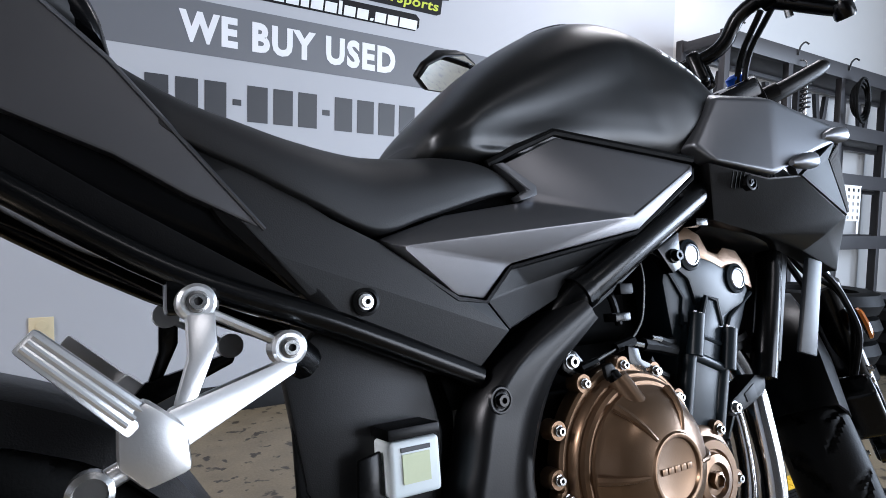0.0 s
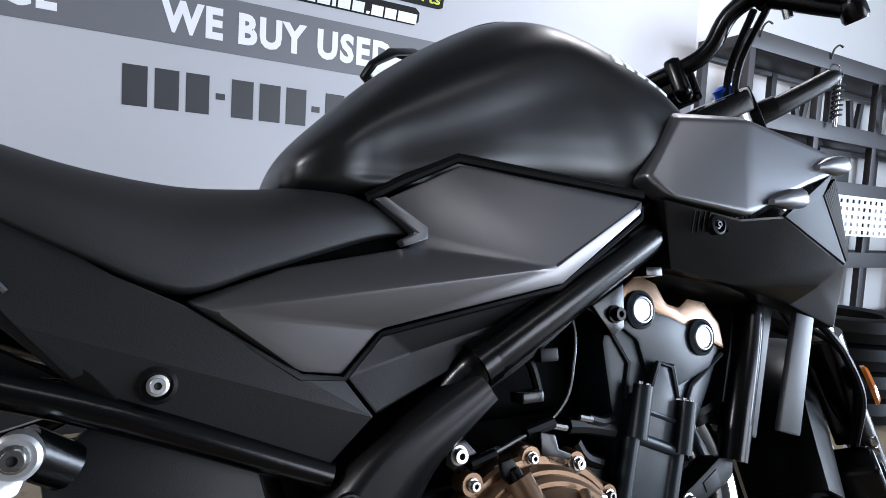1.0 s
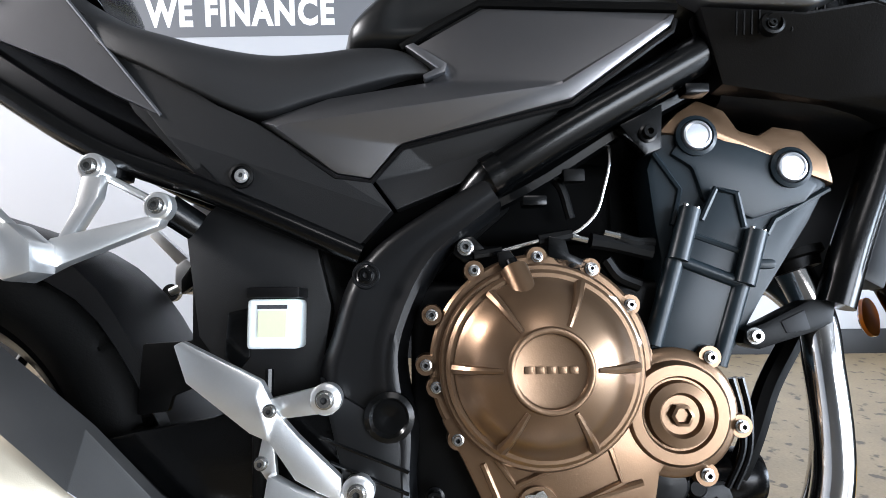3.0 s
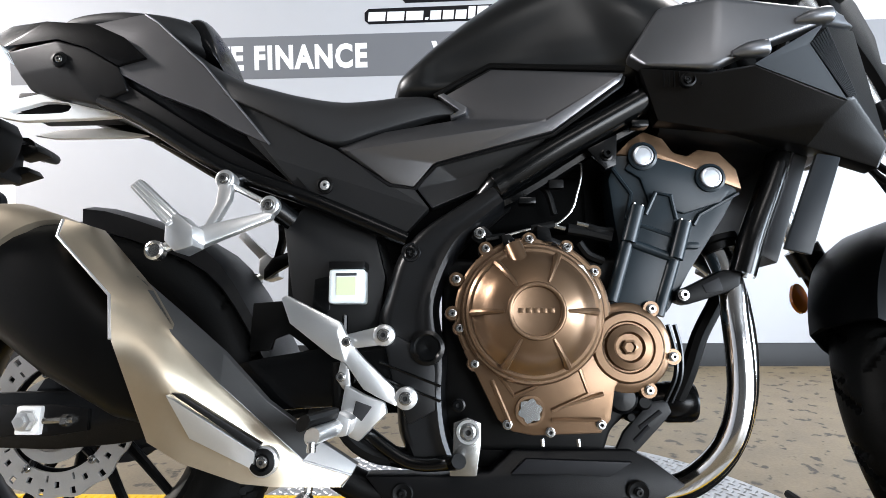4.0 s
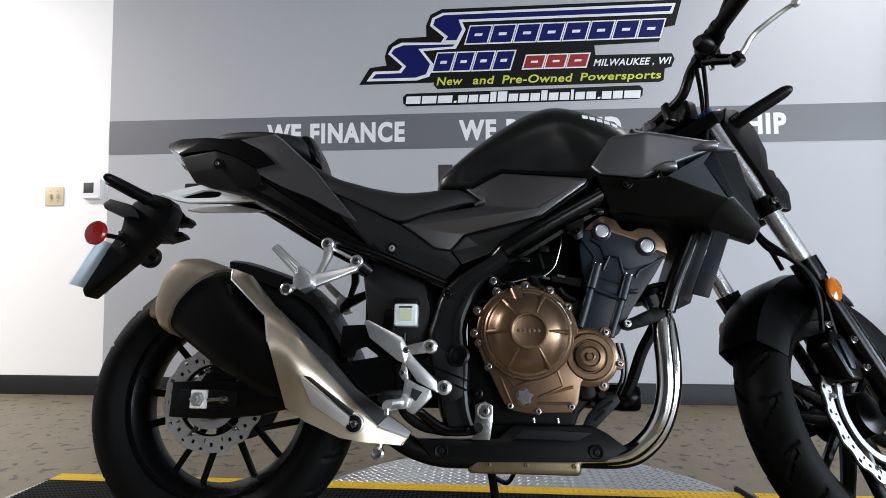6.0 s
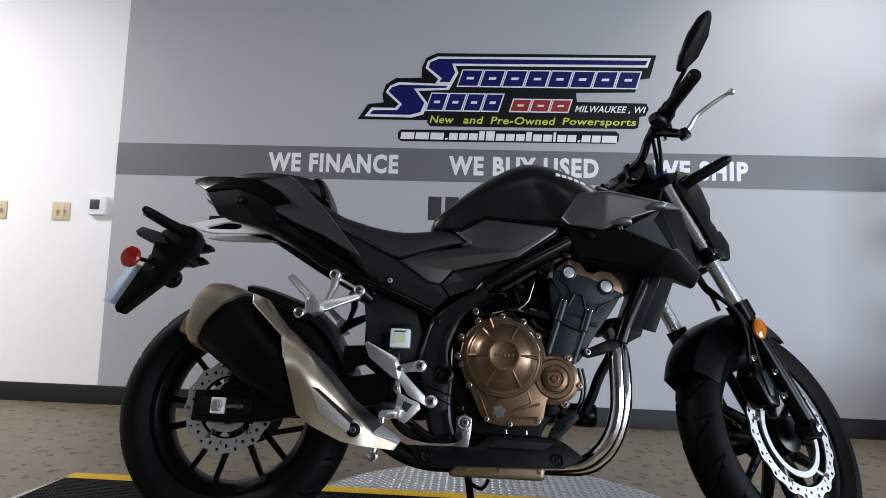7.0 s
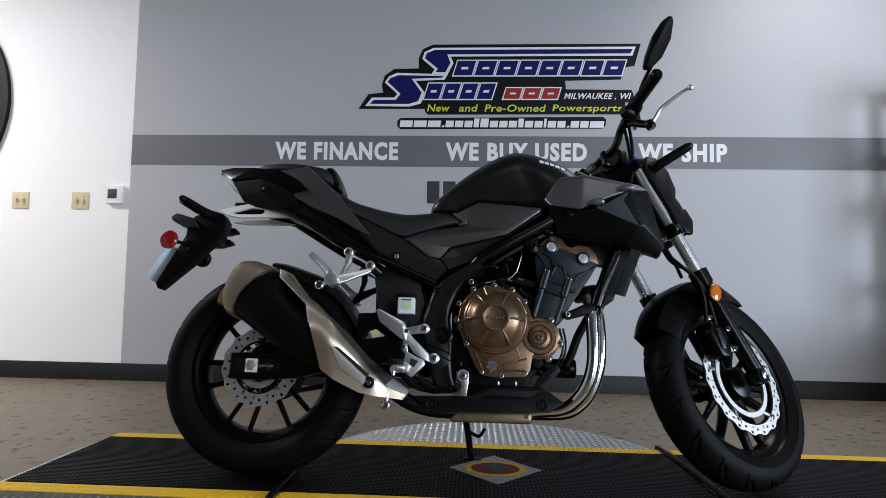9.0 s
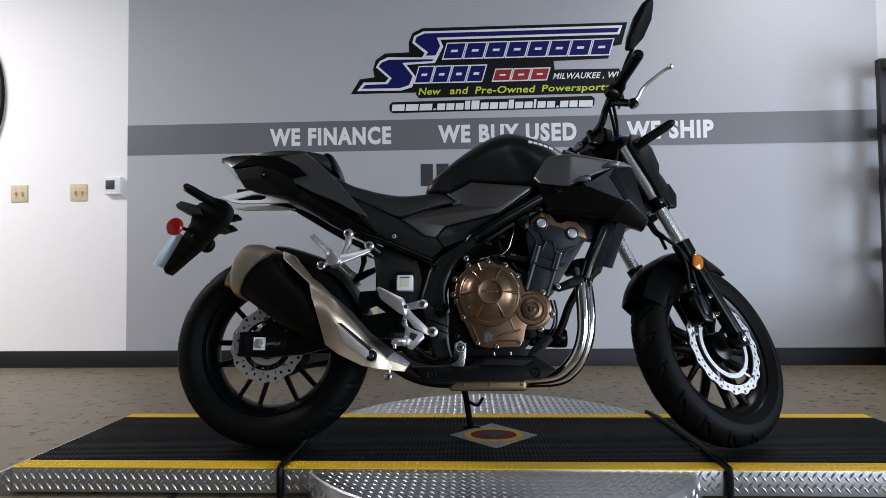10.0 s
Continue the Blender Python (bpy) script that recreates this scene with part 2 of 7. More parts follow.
def tube(pts, r, seg=12, curve=0, bm=None, flat=1.0):
    """A round bar along the points; r: one radius, or one for each end."""
    p = smooth_path(pts, curve) if curve else [Vector(q) for q in pts]
    rings, up = [], None
    for i, c in enumerate(p):
        d = (p[min(i + 1, len(p) - 1)] - p[max(i - 1, 0)]).normalized()
        if up is None:
            up = d.orthogonal().normalized()
        up = (up - d * up.dot(d)).normalized()
        side = d.cross(up)
        rr = r if not isinstance(r, tuple) else r[0] + (r[1] - r[0]) * i / (len(p) - 1)
        rings.append([c + up * (rr * math.cos(2 * math.pi * j / seg)) + side * (rr * flat * math.sin(2 * math.pi * j / seg)) for j in range(seg)])
    return loft(rings, bm=bm)


def lathe(profile, centre, axis=(0, -1, 0), seg=40, bm=None, closed=False, wave=None):
    """Turns (radius, height) round an axis through centre. wave(angle): a factor on the radius of the rim."""
    ax = Vector(axis).normalized()
    u = Vector((1, 0, 0)) if abs(ax.x) < 0.9 else Vector((0, 0, 1))
    u = (u - ax * u.dot(ax)).normalized()
    v = ax.cross(u)
    c = Vector(centre)
    rings = []
    for r, h in profile:
        ring = []
        for j in range(seg):
            a = 2 * math.pi * j / seg
            rr = max(r, 1e-5) * (wave(a, r) if wave else 1)
            ring.append(c + ax * h + u * (rr * math.cos(a)) + v * (rr * math.sin(a)))
        rings.append(ring)
    return loft(rings, caps=not closed, closed=closed, bm=bm)


def body(secs, steps=6, seg=36, power=2.6, low=None):
    """A closed form along x. secs: x, top, bottom, half width, share of the height at which it is widest."""
    path = [smooth_path([(s[0], s[1], s[2]) for s in secs], steps), smooth_path([(s[3], s[4], 0) for s in secs], steps)]
    rings = []
    for a, b in zip(*path):
        x, top, bot, hw, f = a.x, a.y, a.z, max(b.x, 0.002), b.y
        mid = bot + f * (top - bot)
        ring = []
        for j in range(seg):
            t = 2 * math.pi * j / seg
            c, s = math.cos(t), math.sin(t)
            pw = power if s > 0 else (low or power)
            y = hw * math.copysign(abs(c) ** (2 / pw), c)
            z = mid + (top - mid if s > 0 else mid - bot) * math.copysign(abs(s) ** (2 / pw), s)
            ring.append((x, y, z))
        rings.append(ring)
    return loft(rings)


def bolt(parent, pos, r=0.008, mt=None, h=0.006, axis=(0, -1, 0), m=None, name="bolt"):
    """A flanged socket-head bolt whose hexagon hole has its shade put in dark grey."""
    mt = mt or M_STEEL
    r *= 0.88
    bm = lathe([(r, 0), (r, h * 0.3), (r * 0.76, h * 0.36), (r * 0.74, h), (r * 0.70, h * 1.08), (r * 0.36, h * 1.08), (r * 0.34, h * 0.4), (0.0001, h * 0.35)], pos, axis, 18)
    ob = part(name, bm, mt, parent, m=m, sharp=25)
    ob.data.materials.append(M_DARK)
    centre = (m @ Vector(pos)) if m is not None else Vector(pos)
    for f in ob.data.polygons:
        if all((ob.data.vertices[v].co - centre).length < r * 0.37 + h * 0.6 and ((ob.data.vertices[v].co - centre).length_squared < (r * 0.36) ** 2 + (h * 0.42) ** 2 or r * 0.4 > h) for v in f.vertices) and f.index >= 5 * 18:
            f.material_index = 1
    return ob


def text_mesh(name, words, x0, x1, z0, z1, y, mt, parent=None, shear=0.0, bold=0.0, depth=0.0012):
    """Words that fill a rectangle of a wall facing -y."""
    cu = bpy.data.curves.new("words", "FONT")
    cu.body, cu.extrude, cu.offset, cu.resolution_u = words, 0.01, bold, 3
    cu.space_character = 1 + 3.4 * bold
    tmp = bpy.data.objects.new("words", cu)
    scene.collection.objects.link(tmp)
    me = bpy.data.meshes.new_from_object(tmp.evaluated_get(bpy.context.evaluated_depsgraph_get()))
    bpy.data.objects.remove(tmp)
    vs = np.array([v.co[:] for v in me.vertices])
    lo, hi = vs.min(0), vs.max(0)
    bm = bmesh.new()
    bm.from_mesh(me)
    bpy.data.meshes.remove(me)
    for v in bm.verts:
        a = (v.co.x - lo[0]) / (hi[0] - lo[0])
        b = (v.co.y - lo[1]) / (hi[1] - lo[1])
        v.co = (x0 + (x1 - x0) * a + shear * (z1 - z0) * b, y - depth * (0 if v.co.z < 0 else 1), z0 + (z1 - z0) * b)
    return part(name, bm, mt, parent)


# ---- the room ----
def setting(name, bm, mt, label, category):
    return tagged(part(name, bm, mt), label, category, kind="structure")


setting("floor", box(X0, X1, Y0, WALL, -0.12, 0.0), M_FLOOR, "tan and grey speckled sealed showroom floor", "floor")
setting("ceiling", box(X0, X1, Y0, WALL, CEIL, CEIL + 0.12), M_CEIL, "flat dark grey unseen ceiling, kept dark to cut bounce light", "ceiling")
setting("wall_north", box(X0 - 0.15, X1 + 0.15, WALL, WALL + 0.15, -0.12, CEIL + 0.12), M_WALLW, "white painted back wall of the showroom", "wall")
# unseen side wall; its grey sets how much light bounces back
setting("wall_west", box(X0 - 0.15, X0, Y0, WALL, -0.12, CEIL + 0.12), M_WALLG, "unseen light grey side wall of the showroom, toned for bounce light", "wall")


def wall_with_opening(name, a0, a1, o0, o1, oz0, oz1, along, at, thick):
    """A wall along x or y with one opening through it."""
    bm = bmesh.new()
    for lo, hi, z0, z1 in ((a0, o0, -0.12, CEIL + 0.12), (o1, a1, -0.12, CEIL + 0.12), (o0, o1, -0.12, oz0), (o0, o1, oz1, CEIL + 0.12)):
        if z1 - z0 > 0.01:
            if along == "x":
                box(lo, hi, at - thick, at, z0, z1, bm=bm)
            else:
                box(at, at + thick, lo, hi, z0, z1, bm=bm)
    return setting(name, bm, M_WALLD, "unseen wall kept dark grey against bounce light, with a glazed opening", "wall")


wall_with_opening("wall_south", X0 - 0.15, X1 + 0.15, 2.5, 6.3, 0.30, 2.80, "x", Y0, 0.15)
wall_with_opening("wall_east", Y0, WALL, -4.0, -0.4, 0.05, 2.85, "y", X1, 0.15)

# window bars in the two openings, which are assumed and out of view
win = thing("window_1", "assumed unseen shop window frame with four bays, dark aluminium", "window", kind="structure")
for k in range(5):
    x = 2.5 + 3.8 * k / 4
    part("mullion", box(x - 0.03, x + 0.03, Y0 - 0.1, Y0 - 0.04, 0.30, 2.80, 0.004), M_DARK, win)
win = thing("window_2", "dark aluminium glazed shop door frame", "window", kind="structure")
for k in range(4):
    y = -4.0 + 3.6 * k / 3
    part("mullion", box(X1 + 0.04, X1 + 0.1, y - 0.03, y + 0.03, 0.05, 2.85, 0.004), M_DARK, win)

# unseen frames round the added ceiling lamps
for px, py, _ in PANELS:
    fx = thing("added_ceiling_light", "unseen white ceiling light panel frame, added with its lamp", "ceiling light", group="ceiling lights")
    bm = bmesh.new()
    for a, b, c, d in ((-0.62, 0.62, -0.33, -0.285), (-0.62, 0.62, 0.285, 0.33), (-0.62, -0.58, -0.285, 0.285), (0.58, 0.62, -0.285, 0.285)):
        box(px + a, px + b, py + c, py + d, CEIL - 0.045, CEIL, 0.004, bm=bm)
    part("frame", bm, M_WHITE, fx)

# grey vinyl field and its stripe on the back wall
PX0, PX1 = -1.89, 3.14
setting("wall_panel_upper", box(PX0, PX1, WALL - 0.004, WALL, 1.658, CEIL), M_WALLG, "light grey vinyl wall covering above the stripe", "wall covering")
setting("wall_panel_lower", box(PX0, PX1, WALL - 0.004, WALL, 0.113, 1.450), M_WALLG, "light grey vinyl wall covering below the stripe", "wall covering")
setting("wall_stripe", box(PX0, PX1, WALL - 0.006, WALL, 1.450, 1.658), M_STRIPE, "mid grey horizontal vinyl stripe with white slogans", "wall stripe")
setting("wall_end", box(PX1, X1, WALL - 0.004, WALL, 0.113, CEIL), M_WALLSHADE, "white end of the back wall behind the rack, its shade put into the paint", "wall")
bm = plate([(0, 0.0), (0, 0.113), (0.009, 0.113), (0.012, 0.106), (0.012, 0.0)], 0, 1, 0)
bm.transform(Matrix(((0, X1 - X0, 0, X0), (-1, 0, 0, WALL), (0, 0, 1, 0), (0, 0, 0, 1))))
setting("baseboard", bm, M_BASE, "black rubber cove baseboard along the back wall", "baseboard")

YW = WALL - 0.0062
for words, x0, x1 in (("WE FINANCE", -0.895, -0.064), ("WE BUY USED", 0.253, 1.178), ("WE SHIP", 1.507, 2.074)):
    tagged(text_mesh("wall_lettering", words, x0, x1, 1.492, 1.615, YW, M_WHITE, bold=0.044), "bold white vinyl slogan lettering on the grey stripe", "lettering", "wall slogans")

# row of bars under the stripe
ph = thing("wall_bar_row", "row of dark grey vinyl bars on the light grey wall", "lettering")
x = 0.126
for ch in "aaa-aaa-aaaa":
    w = 0.098 if ch == "a" else 0.05
    z0, z1 = (1.206, 1.354) if ch == "a" else (1.268, 1.292)
    part("bar", plate([(x + 0.008, z0), (x + w - 0.008, z0), (x + w - 0.008, z1), (x + 0.008, z1)], WALL - 0.0056, WALL - 0.0036, 0), M_CHAR, ph)
    x += w + 0.008

# shop logo: plain shapes in its colours
lg = thing("wall_logo", "navy, red and black slanted vinyl logo on the wall", "logo")
YL = WALL - 0.004


def sign_shape(name, pts, mt, level):
    return part(name, plate(pts, YL - 0.0016 * level - 0.0006, YL - 0.0016 * (level - 1) - 0.0006, 0), mt, lg)


# outer black outline, white inner line and navy fill of the two swept bands
sign_shape("outline", [(-0.337, 1.84), (-0.274, 1.94), (-0.174, 1.952), (-0.184, 2.005), (-0.165, 2.069), (-0.103, 2.113), (0.063, 2.117), (0.062, 2.185), (0.088, 2.249), (0.156, 2.28), (1.527, 2.281), (1.486, 2.132), (1.426, 2.123), (1.396, 2.04), (1.034, 2.032), (1.04, 1.974), (1.466, 1.97), (1.481, 1.937), (1.461, 1.891), (1.425, 1.885), (1.417, 1.817), (1.395, 1.807), (0.128, 1.802), (0.107, 1.827), (0.11, 1.841)], M_LOGOK, 1)
sign_shape("upper_band_edge", [(0.085, 2.181), (0.098, 2.227), (0.16, 2.257), (1.494, 2.261), (1.472, 2.2), (0.275, 2.197), (0.295, 2.151), (0.257, 2.075), (0.147, 2.075), (0.169, 2.109)], M_WHITE, 2)
sign_shape("lower_band_edge", [(-0.164, 2.02), (-0.137, 2.062), (-0.082, 2.086), (0.257, 2.075), (0.237, 2.039), (0.044, 2.031), (0.108, 1.948), (0.081, 1.877), (0.007, 1.856), (-0.293, 1.859), (-0.249, 1.917), (-0.099, 1.917), (-0.078, 1.942)], M_WHITE, 2)
sign_shape("upper_band", [(0.104, 2.185), (0.115, 2.219), (0.169, 2.242), (1.474, 2.244), (1.458, 2.215), (0.252, 2.212), (0.274, 2.153), (0.242, 2.09), (0.176, 2.09), (0.192, 2.113)], M_BLUE, 3)
sign_shape("lower_band", [(-0.145, 2.024), (-0.125, 2.05), (-0.073, 2.069), (0.23, 2.064), (0.218, 2.052), (0.015, 2.045), (0.085, 1.951), (0.062, 1.892), (-0.002, 1.873), (-0.26, 1.874), (-0.236, 1.9), (-0.086, 1.902), (-0.056, 1.942)], M_BLUE, 3)


def slanted_bars(count, x0, x1, z0, z1, mt):
    """A row of slanted blocks with a white edge and one narrow slot each."""
    w, h = (x1 - x0) / count, z1 - z0
    sl = h * 0.30

    def skew(name, a, b, c, d, colour, level):
        sign_shape(name, [(a + sl * c, z0 + h * c), (b + sl * c, z0 + h * c), (b + sl * d, z0 + h * d), (a + sl * d, z0 + h * d)], colour, level)
    for i in range(count):
        a, b = x0 + i * w - sl * 0.5, x0 + (i + 1) * w - 0.003 - sl * 0.5
        e, k = 0.008, 0.008 / h
        skew("letter_back", a, b, 0, 1, M_WHITE, 2)
        skew("letter_block", a + e, b - e, k, 1 - k, mt, 3)
        m = (a + b) / 2
        skew("letter_slot", m - 0.16 * w, m + 0.16 * w, 0.42, 0.56, M_WHITE, 4)


slanted_bars(8, 0.302, 1.426, 2.06, 2.175, M_BLUE)
slanted_bars(4, 0.109, 0.576, 1.9, 2.02, M_BLUE)
slanted_bars(3, 0.631, 1.004, 1.901, 1.989, M_LRED)
text_mesh("town_words", "MILWAUKEE , WI", 1.024, 1.45, 1.901, 1.949, YL - 0.0024, M_WHITE, lg, 0.3, 0.02)
for words, u0, u1 in (('New', 0.0, 0.115), ('and', 0.165, 0.258), ('Pre-Owned', 0.3, 0.61), ('Powersports', 0.648, 1.0)):
    text_mesh("motto_word", words, 0.123 + 1.274 * u0, 0.123 + 1.274 * u1, 1.822 - (0.010 if "p" in words else 0), 1.871, YL - 0.0024, M_LIME, lg, 0.2, 0.018)
sign_shape("lower_strip", [(-0.074, 1.759), (-0.054, 1.778), (1.282, 1.79), (1.302, 1.772), (1.298, 1.731), (1.278, 1.712), (-0.052, 1.703), (-0.073, 1.721)], M_LOGOK, 1)
# row of pale marks of uneven width and height
x = -0.061
for k, (w, tall) in enumerate([(1.5, 0), (1.5, 0), (1.5, 0), (0.4, -1), (1, 0), (1, 0), (1, 0), (0.7, 1), (1, 1), (1, 0), (1, 0), (1, 0), (0.7, 1), (1, 0), (1, 0), (0.4, 1), (1, 0), (1, 0), (0.4, -1), (1, 0), (1, 0), (1.6, 0)]):
    wide = w * 0.0623
    top = 1.717 + (0.059 if tall > 0 else 0.044 if tall == 0 else 0.012)
    sign_shape("strip_bar", [(x + 0.003, 1.717), (x + wide - 0.006, 1.717), (x + wide - 0.001, top), (x + 0.008, top)], M_WHITE, 2)
    x += wide

# switches and thermostat


def switch_plate(x, z, w=0.118, h=0.116):
    sw = thing("light_switch", "ivory double-gang toggle switch plate on the white wall", "light switch", group="wall switches")
    part("cover", box(x - w / 2, x + w / 2, WALL - 0.007, WALL, z - h / 2, z + h / 2, 0.003), M_IVORY, sw)
    for dx in (-0.023, 0.023):
        part("toggle", box(x + dx - 0.005, x + dx + 0.005, WALL - 0.02, WALL - 0.006, z - 0.012, z + 0.012, 0.002), M_IVORY, sw)
        for dz in (-0.03, 0.03):
            part("screw", lathe([(0.003, 0), (0.003, 0.001), (0.0001, 0.001)], (x + dx, WALL - 0.007, z + dz), seg=8), M_STEEL, sw)


switch_plate(-2.234, 1.201)
switch_plate(-2.658, 1.2)
th = thing("thermostat", "white wall thermostat with a dark display", "thermostat")
part("housing", box(-2.036, -1.922, WALL - 0.028, WALL, 1.178, 1.300, 0.006), M_WHITE, th)
part("display", box(-2.028, -1.965, WALL - 0.030, WALL - 0.02, 1.215, 1.278, 0.002), M_CHAR, th)
part("lip", box(-2.03, -1.93, WALL - 0.034, WALL - 0.02, 1.182, 1.192, 0.002), M_WHITE, th)
sk = thing("wall_socket", "ivory duplex power socket low on the grey wall", "socket")
part("cover", box(-0.235, -0.160, WALL - 0.010, WALL - 0.003, 0.325, 0.443, 0.003), M_IVORY, sk)
for dz in (0.352, 0.414):
    part("outlet", lathe([(0.017, 0), (0.017, 0.003), (0.0001, 0.003)], (-0.1975, WALL - 0.010, dz), seg=16), M_IVORY, sk)
rs = thing("round_wall_sign", "large round black-rimmed sign on the white wall", "sign")
part("rim", lathe([(0.78, 0), (0.78, 0.03), (0.70, 0.03), (0.70, 0.008)], (-3.555, WALL, 1.89), seg=80), M_LOGOK, rs)
part("face", lathe([(0.70, 0), (0.70, 0.008), (0.0001, 0.008)], (-3.555, WALL, 1.89), seg=64), M_DARK, rs)

# ---- platform under the motorcycle ----
MAT = 0.0845
TC = (0.53, 0.645)


def lug(bm, x, y, z, a, l=0.011, w=0.0035, h=0.0022, wall=False):
    """One raised lozenge of the tread plate."""
    c, s = math.cos(a), math.sin(a)

    def at(u, v, t):
        p, q = u * c - v * s, u * s + v * c
        return (x + p, y - t, z + q) if wall else (x + p, y + q, z + t)
    vs = [bm.verts.new(at(*q)) for q in ((-l, 0, 0), (0, -w, 0), (l, 0, 0), (0, w, 0), (-l * 0.45, 0, h), (l * 0.45, 0, h))]
    for f in ((0, 1, 4), (1, 5, 4), (1, 2, 5), (2, 3, 5), (3, 4, 5), (3, 0, 4)):
        bm.faces.new([vs[i] for i in f])


tt = thing("turntable", "round aluminium tread-plate turntable under the platform", "turntable")
part("disc", lathe([(0.655, 0), (0.655, 0.071), (0.650, 0.075), (0.0001, 0.075)], (*TC, 0.0), (0, 0, 1), 96), M_TREAD, tt)
bm = bmesh.new()
n = 52
for i in range(-n, n + 1):
    for j in range(-n, n + 1):
        x, y = i * 0.0133, j * 0.0133
        if x * x + y * y < 0.642 ** 2 and (TC[1] + y < 0.30 or TC[1] + y > 0.895) and (i + j) % 2 == 0:
            lug(bm, TC[0] + x, TC[1] + y, 0.0748, radians(45 if i % 2 else 135))
part("tread_lugs", bm, M_TREAD, tt)["kind"] = "stuff"
bm = bmesh.new()
for i in range(150):
    a = 2 * math.pi * i / 150
    for k, z in enumerate((0.018, 0.040)):
        q = bmesh.new()
        lug(q, 0, 0, 0, radians(60 if (i + k) % 2 else 120), wall=True)
        q.transform(Matrix.Translation((TC[0] + 0.655 * math.cos(a), TC[1] + 0.655 * math.sin(a), z)) @ Matrix.Rotation(a + math.pi / 2, 4, "Z"))
        merge(bm, q)
part("rim_lugs", bm, M_TREAD, tt)["kind"] = "stuff"

PF, PB = 0.294, 0.903
SECTIONS = [(-0.905, -0.110), (-0.095, 1.153), (1.168, 1.935)]
for a, b in SECTIONS:
    pl = thing("platform_section", "low steel platform section with black mat and yellow edges", "platform", group="platform sections")
    part("frame", box(a, b, PF, PB, 0.010, 0.080, 0.002), M_TREAD, pl, "aluminium tread-plate sides")
    bm = bmesh.new()
    for i in range(int((b - a) / 0.0125)):
        for k in range(2):
            x = a + 0.014 + i * 0.0125
            z = 0.027 + k * 0.030 + (0.012 if i % 2 else 0)
            if z < 0.075 and x < b - 0.012:
                lug(bm, x, PF + 0.0002, z, radians(50 if i % 2 else 130), 0.0135, 0.0045, 0.003, wall=True)
    part("side_lugs", bm, M_TREAD, pl)["kind"] = "stuff"
    part("mat", box(a, b, PF + 0.060, PB - 0.052, 0.076, MAT - 0.003, 0.002), M_MAT, pl, "black ribbed rubber mat")
    bm = bmesh.new()
    for i in range(int((b - a) / 0.0125) - 1):
        x = a + 0.008 + i * 0.0125
        box(x, x + 0.0075, PF + 0.064, PB - 0.056, MAT - 0.004, MAT - 0.001, bm=bm)
    for j in range(40):
        y = PF + 0.07 + j * 0.0122
        box(a + 0.004, b - 0.004, y, y + 0.005, MAT - 0.004, MAT - 0.0002, bm=bm)
    part("ribs", bm, M_MAT, pl)["kind"] = "stuff"
    part("front_strip", box(a, b, PF - 0.001, PF + 0.060, 0.0795, 0.0830, 0.001), M_YELLOW, pl, "yellow anti-slip strip")
    part("back_strip", box(a, b, PB - 0.052, PB + 0.001, 0.0795, 0.0830, 0.001), M_YELLOW, pl, "yellow anti-slip strip")
    bm = bmesh.new()
    for j in range(int((b - a) / 0.017)):
        x = a + 0.008 + j * 0.017
        for y0 in (PF + 0.006, PF + 0.032, PB - 0.046, PB - 0.022):
            box(x, x + 0.005, y0, y0 + 0.014, 0.0825, 0.0845, bm=bm)
    bm.transform(Matrix())
    part("strip_lugs", bm, M_YELLOW, pl)["kind"] = "stuff"
for x0, way in ((SECTIONS[0][0], -1), (SECTIONS[-1][1], 1)):
    rp = thing("ramp_end", "sloping aluminium tread-plate end of the platform", "ramp", group="ramp ends")
    part("wedge", plate([(x0 + way * 0.001, 0.0), (x0 + way * 0.001, 0.079), (x0 + way * 0.17, 0.012), (x0 + way * 0.17, 0.0)], PF, PB, 0.0015), M_TREAD, rp)
    bm = bmesh.new()
    for i in range(9):
        for k in range(2):
            x, z = x0 + way * (0.012 + i * 0.0145), 0.022 + k * 0.026 + (0.012 if i % 2 else 0)
            if z < 0.074 - abs(x - x0) * 0.40:
                lug(bm, x, PF + 0.0002, z, radians(50 if i % 2 else 130), 0.0135, 0.0045, 0.003, wall=True)
    part("side_lugs", bm, M_TREAD, rp)["kind"] = "stuff"
for x in (-0.1025, 1.1605):
    s = thing("joint_strip", "black rubber strip over the platform joint", "strip", group="joint strips")
    bm = tube([(x - 0.03, PB + 0.02, 0.085), (x - 0.012, 0.75, 0.088), (x, 0.5, 0.088), (x, PF + 0.02, 0.088), (x, PF - 0.008, 0.080), (x, PF - 0.010, 0.04), (x, PF - 0.010, 0.004)], 0.009, 8, 4)
    part("strip", bm, M_RUBBER, s)

em = thing("mat_emblem", "worn diamond-shaped emblem on the black mat", "emblem")
ex, ey = 0.523, 0.615


def flat_shape(name, pts, z0, z1, mt):
    bm = plate([(x, y) for x, y in pts], 0, 1, 0)
    bm.transform(Matrix(((1, 0, 0, 0), (0, 0, 1, 0), (0, z0 - z1, 0, z1), (0, 0, 0, 1))))
    return part(name, bm, mt, em)


M_EMB = material("worn_grey_emblem", (0.22, 0.22, 0.215), 0.7, 0, 0.9, 70, spec=0.2)
M_EMR = material("dark_red_emblem", (0.11, 0.014, 0.010), 0.7, 0, 0.6, 40, spec=0.15)
M_EMY = material("ochre_emblem_ring", (0.50, 0.30, 0.02), 0.7, 0, 0.6, 50, spec=0.15)
flat_shape("diamond", [(ex - 0.148, ey), (ex, ey - 0.142), (ex + 0.148, ey), (ex, ey + 0.142)], 0.0838, 0.0855, M_EMB)
ring = [(math.cos(2 * math.pi * k / 36), math.sin(2 * math.pi * k / 36)) for k in range(36)]
flat_shape("ring", [(ex + 0.098 * c, ey + 0.074 * s) for c, s in ring], 0.0850, 0.0862, M_EMY)
